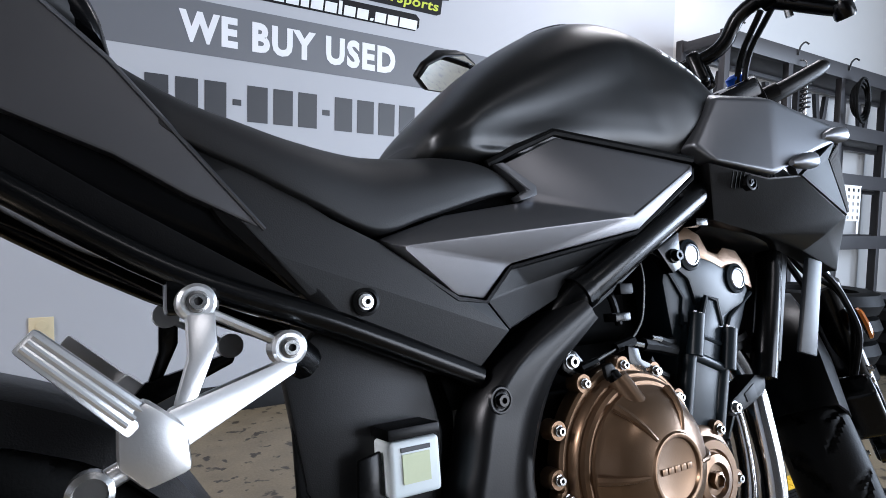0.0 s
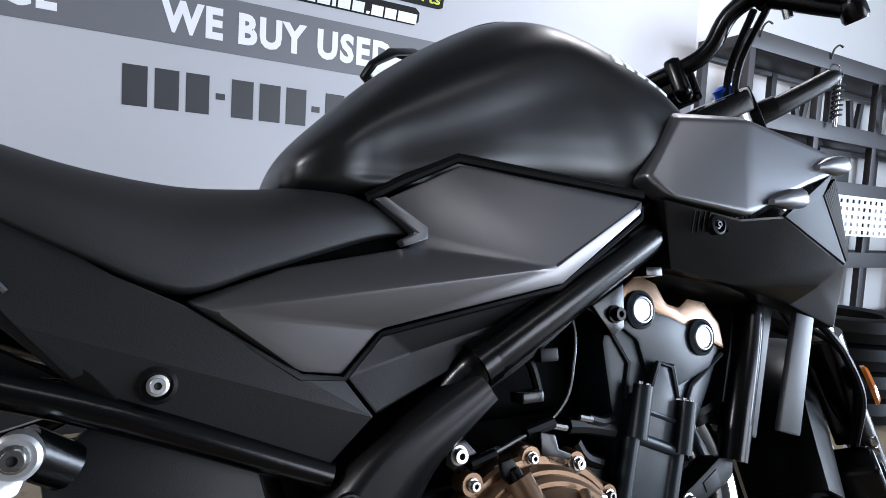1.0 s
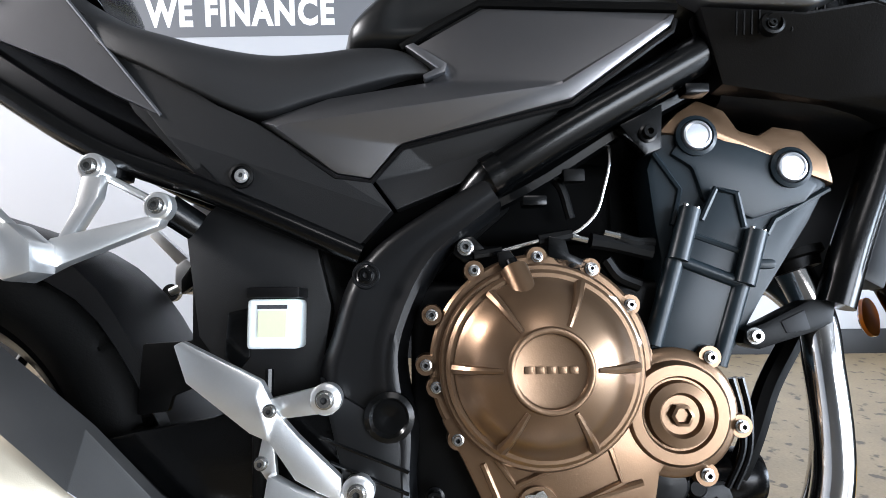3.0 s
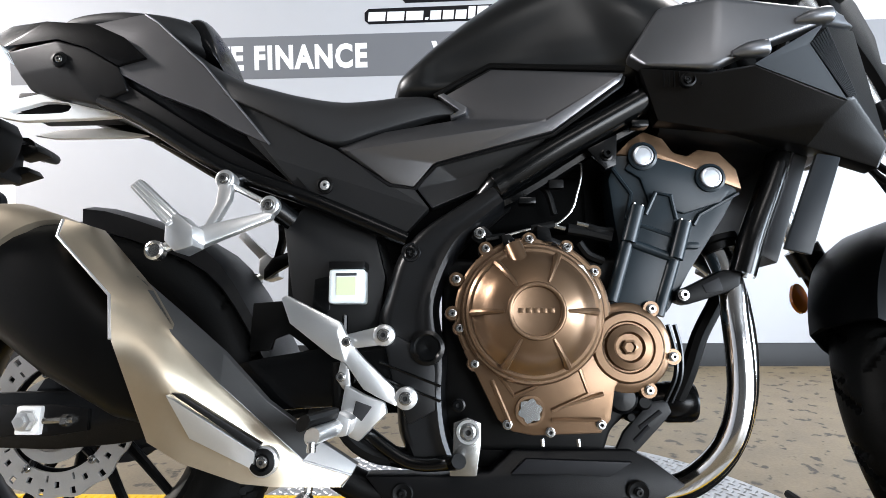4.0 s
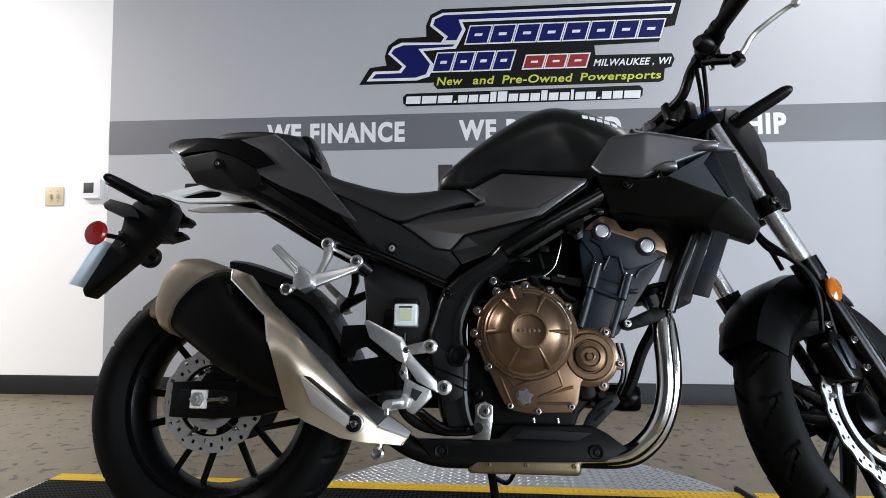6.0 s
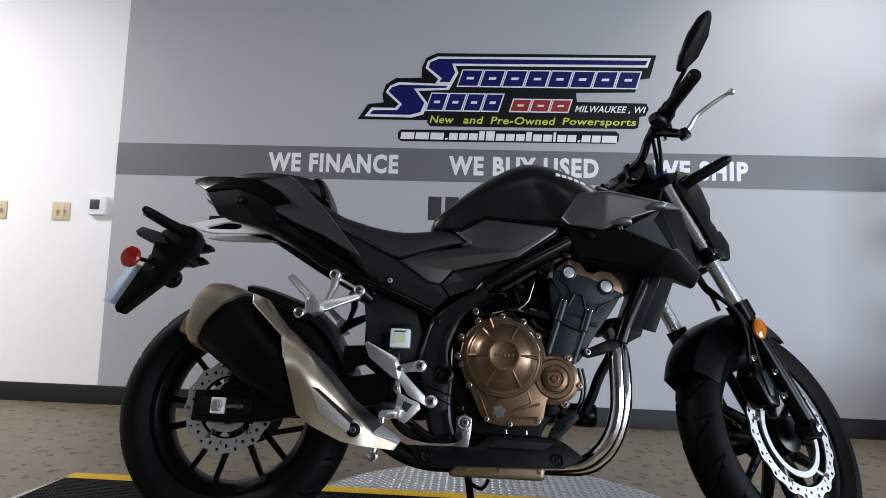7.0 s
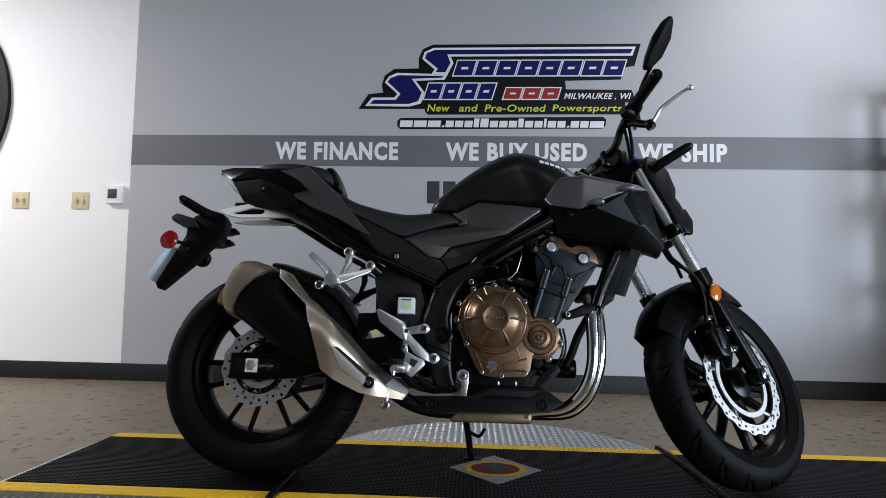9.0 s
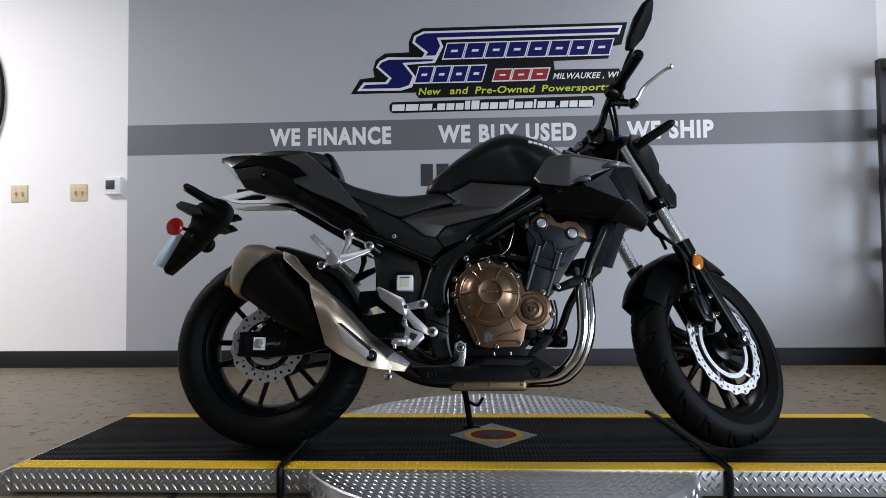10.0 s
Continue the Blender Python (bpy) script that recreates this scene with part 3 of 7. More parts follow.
flat_shape("centre", [(ex + 0.078 * c, ey + 0.056 * s) for c, s in ring], 0.0858, 0.0870, M_EMR)
flat_shape("bird_shape", [(ex - 0.05, ey + 0.005), (ex - 0.02, ey + 0.03), (ex, ey + 0.045), (ex + 0.02, ey + 0.03), (ex + 0.05, ey + 0.005), (ex + 0.02, ey - 0.01), (ex, ey - 0.045), (ex - 0.02, ey - 0.01)], 0.0866, 0.0876, M_LOGOK)

# ---- storage rack by the end of the wall ----
rk = thing("storage_rack", "dark grey steel parts rack in front of the white wall", "rack")
RX, RY0, RY1, RT = 3.06, 2.05, 2.38, 1.95
BAY, BAYS = 0.66, 4
for k in range(BAYS + 1):
    for y in (RY0, RY1 - 0.04):
        x = RX + k * BAY
        part("post", box(x, x + 0.05, y, y + 0.04, 0.0, RT, 0.003), M_RACK, rk)
for z in (0.25, 0.72, 1.16, 1.50, 1.905):
    for y in (RY0 - 0.004, RY1 - 0.036):
        part("beam", box(RX, RX + BAYS * BAY + 0.05, y, y + 0.04, z - 0.055, z + 0.045, 0.003), M_RACK, rk)
    part("shelf", box(RX + 0.01, RX + BAYS * BAY, RY0 + 0.03, RY1 - 0.03, z - 0.03, z + 0.03, 0.002), M_RACK, rk)
for k in range(BAYS):
    x = RX + k * BAY
    for d in (-1, 1):
        part("brace", plate([(x + 0.30 + d * 0.02, 1.545), (x + 0.345 + d * 0.02, 1.545), (x + 0.345 + d * 0.075, 1.82), (x + 0.30 + d * 0.075, 1.82)], RY1 - 0.05, RY1 - 0.02, 0.002), M_RACK, rk)


def shock(x, y, z0, z1):
    sp = thing("shock_absorber", "black coil-over shock absorber hanging in the rack", "shock absorber")
    pts = [(x + 0.026 * math.cos(a), y + 0.026 * math.sin(a), z0 + (z1 - z0) * a / (14 * math.pi)) for a in np.linspace(0, 14 * math.pi, 110)]
    part("spring", tube(pts, 0.007, 6), M_DARK, sp)
    part("damper", tube([(x, y, z0 - 0.05), (x, y, z1 + 0.05)], 0.012, 10), M_STEEL, sp)
    part("eye", lathe([(0.02, -0.012), (0.02, 0.012), (0.009, 0.012), (0.009, -0.012)], (x, y, z1 + 0.06), seg=16, closed=True), M_RACK, sp)
    part("hanger", tube([(x, y, z1 + 0.065), (x, y + 0.005, z1 + 0.11), (x, RY0 + 0.004, z1 + 0.13)], 0.005, 8, 4), M_STEEL, sp)


shock(3.84, 2.005, 1.56, 1.76)
for k, x in enumerate((3.12, 3.80, 4.45)):
    hk = thing("rack_hook", "black steel hook on the rack's top beam", "hook", group="rack hooks")
    part("hook", tube([(x, 2.04, 1.91), (x, 2.03, 1.96), (x + 0.012, 2.01, 1.985), (x + 0.02, 1.99, 1.97)], 0.006, 6, 4), M_DARK, hk)


def rack_box(name, label, x0, x1, z0, z1, mt, tilt=0.0):
    ob = part(name, box(x0, x1, RY0 + 0.03, RY1 - 0.05, z0, z1, 0.008), mt)
    return tagged(ob, label, name.replace("_", " "))


M_CARD = material("brown_cardboard", (0.26, 0.18, 0.10), 0.7, 0, 0.12, 9)
rack_box("cardboard_box", "plain brown cardboard box on the rack shelf", 3.16, 3.5, 1.19, 1.30, M_CARD)
rack_box("parts_crate", "dark grey plastic parts crate on the rack shelf", 3.85, 4.2, 1.19, 1.40, M_DARK)
rack_box("parts_crate", "dark grey plastic parts crate on the rack shelf", 3.2, 3.6, 0.28, 0.58, M_DARK)
rack_box("paint_tin", "light grey metal tin on the rack shelf", 3.8, 3.96, 0.75, 0.92, M_STEEL)


def coil(name, label, x, y, z, r, wire):
    c = thing(name, label, "cable")
    for k in range(3):
        pts = [(x + (r - 0.01 * k) * math.cos(a), y - 0.012 * k, z + (r + 0.02 * k) * math.sin(a)) for a in np.linspace(0, 2 * math.pi, 25)]
        part("loop", tube(pts, wire, 6), M_RUBBER, c)


coil("cable_coil", "coiled black cable hanging on the rack", 4.5, 1.99, 1.70, 0.11, 0.011)


def perforated_sheet(x0, x1, z0, z1, y):
    """White steel sheet with rows of slots and a square notch."""
    ob = thing("perforated_panel", "white perforated steel panel standing against the rack", "panel")
    bm = bmesh.new()
    nx, nz = 18, 5
    bx, bz = (x1 - x0) / nx, (z1 - z0) / nz
    for i in range(nx):
        for j in range(nz):
            a, b, c, d = x0 + i * bx, x0 + (i + 1) * bx, z0 + j * bz, z0 + (j + 1) * bz
            hx, hz = bx * 0.2, bz * 0.24
            mx, mz = (a + b) / 2, (c + d) / 2
            o = [bm.verts.new((px, y, pz)) for px, pz in ((a, c), (b, c), (b, d), (a, d))]
            q = [bm.verts.new((px, y, pz)) for px, pz in ((mx - hx, mz - hz), (mx + hx, mz - hz), (mx + hx, mz + hz), (mx - hx, mz + hz))]
            for k in range(4):
                bm.faces.new((o[k], o[(k + 1) % 4], q[(k + 1) % 4], q[k]))
    bmesh.ops.remove_doubles(bm, verts=bm.verts, dist=1e-4)
    r = bmesh.ops.extrude_face_region(bm, geom=list(bm.faces))
    bmesh.ops.translate(bm, verts=[g for g in r["geom"] if isinstance(g, bmesh.types.BMVert)], vec=(0, 0.004, 0))
    part("sheet", bm, M_WHITE, ob)
    part("flange", box(x0 - 0.004, x1 + 0.004, y - 0.003, y + 0.03, z1, z1 + 0.008), M_WHITE, ob)
    for a in (x0 + 0.02, x0 + (x1 - x0) * 0.36, x1 - 0.04):
        part("tab", box(a, a + 0.03, y - 0.001, y + 0.004, z0 - 0.09, z0 - 0.001), M_WHITE, ob)
    part("hanger", tube([(x0 + 0.1, y + 0.002, z1), (x0 + 0.1, RY0 + 0.01, z1 + 0.03)], 0.004, 6), M_STEEL, ob)


perforated_sheet(3.40, 4.62, 0.87, 1.11, 1.995)


# made-up tyres stand in for indistinct dark machinery by the rack
def tyre_stack(x, y, count):
    for k in range(count):
        ty = thing("stand_in_tyre", "black tyre in a stack, standing in for dark machinery", "tyre", group="stacked tyres")
        prof = [(0.2, -0.05), (0.25, -0.062), (0.29, -0.05), (0.31, 0), (0.29, 0.05), (0.25, 0.062), (0.2, 0.05), (0.195, 0)]
        part("carcass", lathe(prof, (x, y, 0.065 + 0.125 * k), (0, 0, 1), 48, closed=True), M_TYRE, ty)


tyre_stack(3.3, 1.62, 4)
tyre_stack(4.0, 1.60, 3)


# ---- the motorcycle: x forward, y to its left, z up from the rear tyre's foot ----
BIKE = pose(-0.195, 0.47, 0.09, -11.5, 0, 0)
bike = thing("motorcycle", "matte black naked motorcycle with bronze engine covers on its side stand", "motorcycle", BIKE)
RAKE = radians(25.5)
AXIS0, AXIS = Vector((1.512, 0, 0)), Vector((-math.sin(RAKE), 0, math.cos(RAKE)))
STEER = Matrix.Translation(AXIS0) @ Matrix.Rotation(radians(33), 4, AXIS) @ Matrix.Translation(-AXIS0)


def fork_at(z, lat):
    """A point of a fork leg's line at height z."""
    return Vector((1.442 - (z - 0.30) * math.tan(RAKE), lat, z))


def tyre_mesh(c, r, w, rim, seg=420):
    prof = []
    a = w / 2
    n = 30
    for k in range(n + 1):
        b = math.pi * (k / n) - math.pi / 2
        y = a * math.sin(b)
        rr = (r - 0.098 * (r / 0.312) * 0.60) + 0.098 * (r / 0.312) * 0.60 * max(0, math.cos(b)) ** 0.8
        prof.append((rr, y))
    prof = [(rim, -a * 0.72), (rim + 0.02, -a * 0.93)] + prof + [(rim + 0.02, a * 0.93), (rim, a * 0.72)]
    rings = []
    for j in range(seg):
        t = 2 * math.pi * j / seg
        ring = []
        for rr, y in prof:
            u = y / a
            d = 0
            if rr > r - 0.05 and abs(u) < 0.9:
                side = 1 if u > 0 else 0
                ph = (t / (2 * math.pi) * 18 + 0.5 * side + abs(u) * 0.75) % 1
                ph2 = (t / (2 * math.pi) * 18 + 0.5 * side + 0.45 + abs(u) * 0.35) % 1
                if abs(ph - 0.5) < 0.05 and 0.12 < abs(u) < 0.8:
                    d = 0.006
                elif abs(ph2 - 0.5) < 0.045 and 0.35 < abs(u) < 0.88:
                    d = 0.005
            ring.append((c[0] + (rr - d) * math.cos(t), c[1] + y, c[2] + (rr - d) * math.sin(t)))
        rings.append(ring)
    own = bmesh.new()
    vs = [[own.verts.new(v) for v in rg] for rg in rings]
    for j in range(seg):
        p, q = vs[j], vs[(j + 1) % seg]
        for k in range(len(prof) - 1):
            own.faces.new((p[k], p[k + 1], q[k + 1], q[k]))
    return own


def disc_mesh(c, y, r, inner, petals, th=0.004, holes=3):
    """A wavy brake disc with drilled holes, as rings of quads."""
    own = bmesh.new()
    seg = petals * 12

    def wave(a):
        return 1 + 0.020 * math.tanh(1.4 * math.sin(petals * a))
    rad = [inner + (r - inner) * k / 8 for k in range(9)]
    vs = []
    for k, rr in enumerate(rad):
        ring = []
        for j in range(seg):
            a = 2 * math.pi * j / seg
            f = wave(a) ** (k / 8)
            ring.append(own.verts.new((c[0] + rr * f * math.cos(a), y, c[2] + rr * f * math.sin(a))))
        vs.append(ring)
    for k in range(8):
        for j in range(seg):
            hole = (k in (1, 2) and j % 12 == 3) or (k in (3, 4) and j % 12 in (7, 8)) or (k in (5, 6) and j % 12 in (1, 2))
            if not hole:
                own.faces.new((vs[k][j], vs[k][(j + 1) % seg], vs[k + 1][(j + 1) % seg], vs[k + 1][j]))
    r2 = bmesh.ops.extrude_face_region(own, geom=list(own.faces))
    bmesh.ops.translate(own, verts=[g for g in r2["geom"] if isinstance(g, bmesh.types.BMVert)], vec=(0, th, 0))
    return own


def wheel(name, c, r, w, rim, spokes, disc_r, disc_in, disc_y, label, m=None, twist=0.0):
    hw = w * 0.36
    prof = [(rim + 0.012, -hw), (rim + 0.010, -hw + 0.006), (rim - 0.010, -hw + 0.008), (rim - 0.026, -hw * 0.55), (rim - 0.036, 0), (rim - 0.026, hw * 0.55),
            (rim - 0.010, hw - 0.008), (rim + 0.010, hw - 0.006), (rim + 0.012, hw), (rim + 0.002, hw), (rim - 0.012, hw * 0.5), (rim - 0.016, 0), (rim - 0.012, -hw * 0.5), (rim + 0.002, -hw)]
    wh = part(name, lathe(prof, c, (0, 1, 0), 96, closed=True), M_RIM, bike, label, m)
    part("rim_edge", lathe([(rim + 0.0125, -hw - 0.0012), (rim + 0.0125, -hw + 0.001), (rim + 0.0095, -hw + 0.001), (rim + 0.0095, -hw - 0.0012)], c, (0, 1, 0), 96, closed=True), M_RIMEDGE, wh, "thin grey rim edge", m)
    part("tyre", tyre_mesh(c, r, w, rim), M_TYRE, wh, "black road tyre with curved tread grooves", m)
    part("hub", lathe([(0.028, -0.06), (0.045, -0.055), (0.05, -0.02), (0.05, 0.02), (0.045, 0.055), (0.028, 0.06)], c, (0, 1, 0), 32), M_RIM, wh, m=m)
    for k in range(spokes):
        # slim blades, even round the hub, each set a little aslant
        a0 = 2 * math.pi * k / spokes + twist
        a1 = a0 + (0.07 if k % 2 else -0.07)
        p = [Vector((c[0] + q * math.cos(a), c[1], c[2] + q * math.sin(a))) for q, a in ((0.040, a0), (0.10, a0 + (a1 - a0) * 0.35), (rim - 0.028, a1))]
        part("spoke", tube(p, (0.0095, 0.0070) if m is None else (0.0125, 0.0085), 8, 4, flat=1.5), M_RIM, wh, m=m)
    dk = part("brake_disc", disc_mesh(c, disc_y, disc_r, disc_in, 18 if disc_r > 0.13 else 14), M_DISC, wh, "drilled wavy steel brake disc", m)
    # black ring added behind the disc so that its holes look shaded
    part("hole_shade_ring", lathe([(disc_r * 0.955, 0), (disc_r * 0.955, 0.003), (disc_in - 0.004, 0.003), (disc_in - 0.004, 0)], (c[0], disc_y + 0.013, c[2]), (0, -1, 0), 56, closed=True), M_RIM, wh, m=m)
    part("disc_carrier", lathe([(disc_in - 0.022, 0), (disc_in - 0.022, 0.006), (disc_in - 0.036, 0.006), (disc_in - 0.036, 0)], (c[0], disc_y + 0.008, c[2]), (0, -1, 0), 48, closed=True), M_DISC, wh, m=m)
    for k in range(5):
        a = 2 * math.pi * k / 5 + 0.3
        e0, e1 = disc_in - 0.034, disc_in + 0.004
        part("carrier_arm", tube([(c[0] + e0 * math.cos(a), disc_y + 0.012, c[2] + e0 * math.sin(a)), (c[0] + e1 * math.cos(a + 0.15), disc_y + 0.006, c[2] + e1 * math.sin(a + 0.15))], 0.006, 8), M_DISC if disc_r > 0.13 else M_RIM, wh, m=m)
        bolt(wh, (c[0] + e1 * math.cos(a + 0.15), disc_y - 0.001, c[2] + e1 * math.sin(a + 0.15)), 0.007, M_STEEL, 0.004, m=m)
    return wh


rear = wheel("rear_wheel", (-0.004, 0, 0.314), 0.317, 0.158, 0.222, 12, 0.117, 0.080, -0.078, "black twelve-spoke rear wheel", twist=radians(262))
front = wheel("front_wheel", (1.424, 0, 0.300), 0.302, 0.116, 0.220, 12, 0.155, 0.128, -0.062, "black twelve-spoke front wheel turned to the left", STEER, 0.1)
part("sensor_ring", lathe([(0.062, 0), (0.062, 0.003), (0.046, 0.003), (0.046, 0)], (0, -0.092, 0.312), (0, -1, 0), 48, closed=True), M_DISC, rear)

# swing arm, axle block, caliper, chain
sw = part("swing_arm", plate([(-0.082, 0.352), (0.02, 0.356), (0.10, 0.352), (0.30, 0.398), (0.46, 0.425), (0.53, 0.425), (0.53, 0.345), (0.46, 0.335), (0.30, 0.325), (0.12, 0.282), (0.02, 0.273), (-0.082, 0.276)], -0.118, -0.092, 0.004), M_FRAME, bike, "black steel swing arm")
part("left_arm", box(-0.08, 0.53, 0.085, 0.115, 0.30, 0.37, 0.006), M_FRAME, sw)
part("cross_member", tube([(0.42, -0.11, 0.37), (0.42, 0.11, 0.37)], 0.034, 14), M_FRAME, sw)
part("end_slot", plate([(-0.062, 0.336), (0.02, 0.336), (0.07, 0.330), (0.07, 0.300), (0.02, 0.293), (-0.062, 0.292)], -0.122, -0.116, 0.002), M_PLASTIC, sw)
ab = part("axle_block", box(-0.031, 0.005, -0.130, -0.118, 0.295, 0.335, 0.003), M_RAIL, bike, "silver chain adjuster block")
part("axle_nut", lathe([(0.0165, 0), (0.0165, 0.003), (0.0135, 0.003), (0.0135, 0.012), (0.008, 0.013), (0.008, 0.017), (0.0001, 0.017)], (-0.013, -0.130, 0.315), seg=6), M_ALLOY, ab)
part("adjuster_bolt", tube([(0.008, -0.125, 0.314), (0.052, -0.125, 0.316)], 0.005, 8), M_STEEL, ab)
part("adjuster_nut", lathe([(0.009, 0), (0.009, 0.008)], (0.036, -0.125, 0.315), (1, 0, 0), 6), M_STEEL, ab)
cal = part("rear_caliper", plate([(0.055, 0.352), (0.075, 0.395), (0.14, 0.375), (0.155, 0.33), (0.12, 0.31), (0.075, 0.325)], -0.105, -0.055, 0.006), M_FRAME, bike, "black rear brake caliper")
part("caliper_bracket", plate([(-0.03, 0.35), (0.0, 0.398), (0.03, 0.405), (0.06, 0.375), (0.05, 0.35)], -0.100, -0.090, 0.002), M_FRAME, cal)
for bx, bz in ((-0.012, 0.378), (0.022, 0.392)):
    bolt(cal, (bx, -0.101, bz), 0.007)
ch = part("drive_chain", tube([(0.0, 0.085, 0.235), (0.25, 0.085, 0.285), (0.55, 0.085, 0.36)], 0.011, 6, flat=0.6), M_DARK, bike, "dark drive chain")
part("sprocket", lathe([(0.095, 0), (0.095, 0.006), (0.055, 0.006), (0.055, 0)], (0, 0.082, 0.312), (0, 1, 0), 44, closed=True), M_DARK, ch)
hg = []
for k in range(15):
    a = radians(2 + 88 * k / 14)
    r0 = 0.330 + 0.004 * math.sin(k)
    hg.append([(r0 * math.cos(a) + (0.006 if j in (0, 6) else 0), y, 0.312 + r0 * math.sin(a) - dz) for j, (y, dz) in enumerate(((-0.082, 0.045), (-0.078, 0.01), (-0.05, 0), (0, -0.004), (0.05, 0), (0.078, 0.01), (0.082, 0.045), (0.074, 0.045), (0.07, 0.014), (0.045, 0.006), (0, 0.003), (-0.045, 0.006), (-0.07, 0.014), (-0.074, 0.045)))])
part("rear_hugger", loft(hg), M_PLASTIC, bike, "matte black inner mudguard over the rear tyre")

# muffler: black oval can, warm steel end cap and folded heat shield
def oval(top, low, yc, w, swing=0.0, n=36, power=2.7):
    """A ring from its top and low points in x and z; the outer side is swung to the rear."""
    t, b = Vector((top[0], 0, top[1])), Vector((low[0], 0, low[1]))
    c, h = (t + b) / 2, (t - b) / 2
    ring = []
    for k in range(n):
        a = 2 * math.pi * k / n
        u = math.copysign(abs(math.sin(a)) ** (2 / power), math.sin(a))
        v = math.copysign(abs(math.cos(a)) ** (2 / power), math.cos(a))
        out = max(0, -v) * (1 - 0.5 * u * u)
        p = c + h * u + Vector((-0.8, 0, 0.6)) * (swing * out)
        ring.append((p.x, yc + w * v, p.z))
    return ring


CAN = [((0.066, 0.584), (-0.053, 0.452), -0.157, 0.074, 0.030), ((0.098, 0.548), (-0.004, 0.418), -0.160, 0.076, 0.026), ((0.145, 0.492), (0.06, 0.374), -0.162, 0.074, 0.016), ((0.225, 0.420), (0.15, 0.325), -0.155, 0.072, 0.0),
       ((0.315, 0.360), (0.235, 0.300), -0.143, 0.045, 0.0), ((0.385, 0.290), (0.33, 0.255), -0.115, 0.024, 0.0), ((0.44, 0.252), (0.43, 0.234), -0.105, 0.014, 0.0)]
can = part("muffler", loft([oval(*q) for q in CAN]), M_MUFFB, bike, "satin black muffler can", sharp=50)
CAP = [((0.071, 0.588), (-0.051, 0.447), -0.157, 0.078, 0.032), ((0.052, 0.597), (-0.056, 0.446), -0.157, 0.079, 0.034), ((0.010, 0.611), (-0.066, 0.450), -0.157, 0.079, 0.034), ((-0.020, 0.612), (-0.070, 0.453), -0.157, 0.076, 0.032), ((-0.050, 0.600), (-0.080, 0.464), -0.155, 0.060, 0.022)]
part("end_cap", loft([oval(*q, power=3.3) for q in CAP]), M_MUFF, can, "warm brushed steel end cap", sharp=24)
part("cap_lip", lathe([(0.036, 0), (0.040, 0.030), (0.033, 0.032), (0.028, 0.010), (0.0001, 0.008)], (-0.068, -0.175, 0.508), (-0.86, -0.1, 0.45), 28), M_MUFF, can)
part("outlet", lathe([(0.026, 0), (0.026, 0.006), (0.0001, 0.006)], (-0.078, -0.176, 0.513), (-0.86, -0.1, 0.45), 24), M_MUFFB, can)
SH = [(0.079, -0.226, 0.586), (0.086, -0.243, 0.559), (0.173, -0.258, 0.481), (0.189, -0.274, 0.427), (0.222, -0.236, 0.303), (0.253, -0.270, 0.384), (0.257, -0.222, 0.277), (0.322, -0.188, 0.245), (0.360, -0.170, 0.237), (0.439, -0.134, 0.229),
      (0.452, -0.130, 0.244), (0.391, -0.150, 0.266), (0.300, -0.216, 0.370), (0.245, -0.240, 0.433), (0.186, -0.200, 0.493), (0.100, -0.190, 0.581), (0.152, -0.172, 0.516), (0.210, -0.168, 0.468), (0.278, -0.160, 0.409), (0.338, -0.150, 0.344), (0.412, -0.135, 0.288), (0.458, -0.122, 0.256), (0.347, -0.200, 0.294)]
part("heat_shield", soft_shell(SH, [(0, 1, 15), (1, 2, 14, 16, 15), (2, 13, 14), (2, 3, 5, 13), (3, 4, 5), (13, 5, 22, 12), (12, 22, 11), (5, 4, 6, 22), (22, 6, 7), (22, 7, 8, 11), (11, 8, 9, 10)], 0.022), M_MUFF, can, "warm brushed steel heat shield with a slot", sharp=40)
part("shield_top", facets([SH[k] for k in (0, 14, 13, 12, 11, 10, 15, 16, 17, 18, 19, 20, 21)], [(1, 2, 8, 7), (2, 3, 9, 8), (3, 4, 11, 10, 9), (4, 5, 12, 11)], 0.016, 0.001), M_SHTOP, can, "upper face of the heat shield, its shade put into darker steel", sharp=20)
# dark inside of the slot drawn as a black patch
part("shield_slot_shade", facets([(0.262, -0.2660, 0.364), (0.273, -0.2615, 0.362), (0.351, -0.2035, 0.296), (0.345, -0.2055, 0.288)], [(0, 1, 2, 3)], 0.012, 0.001), M_PLASTIC, can)
# paler metal carries the highlights of the blade and both ridges
part("shield_blade", facets([(0.257, -0.2680, 0.362), (0.344, -0.2060, 0.287), (0.340, -0.1950, 0.263), (0.275, -0.2380, 0.308)], [(0, 1, 2, 3)], 0.012, 0.001), M_ALLOY, can, "bright lower blade, its highlight put into pale metal")
part("shield_ridge", tube([(0.080, -0.2265, 0.584), (0.087, -0.2435, 0.559), (0.173, -0.2595, 0.481), (0.189, -0.2755, 0.427)], 0.0020, 8), M_ALLOY, can, "bright worn ridge, its highlight put into pale metal")
part("tip_ridge", tube([(0.391, -0.1510, 0.266), (0.452, -0.1310, 0.244), (0.440, -0.1345, 0.230)], 0.0018, 8), M_ALLOY, can)
part("grommet", lathe([(0.0165, 0), (0.0165, 0.014), (0.011, 0.016), (0.010, 0.011), (0.0001, 0.011)], (0.351, -0.184, 0.273), seg=24), M_RUBBER, can)
part("grommet_ring", lathe([(0.0195, 0), (0.0195, 0.010), (0.0166, 0.011), (0.0166, 0)], (0.351, -0.184, 0.273), seg=28, closed=True), M_ALLOY, can)
bolt(can, (0.351, -0.195, 0.273), 0.0085, M_STEEL, 0.006)

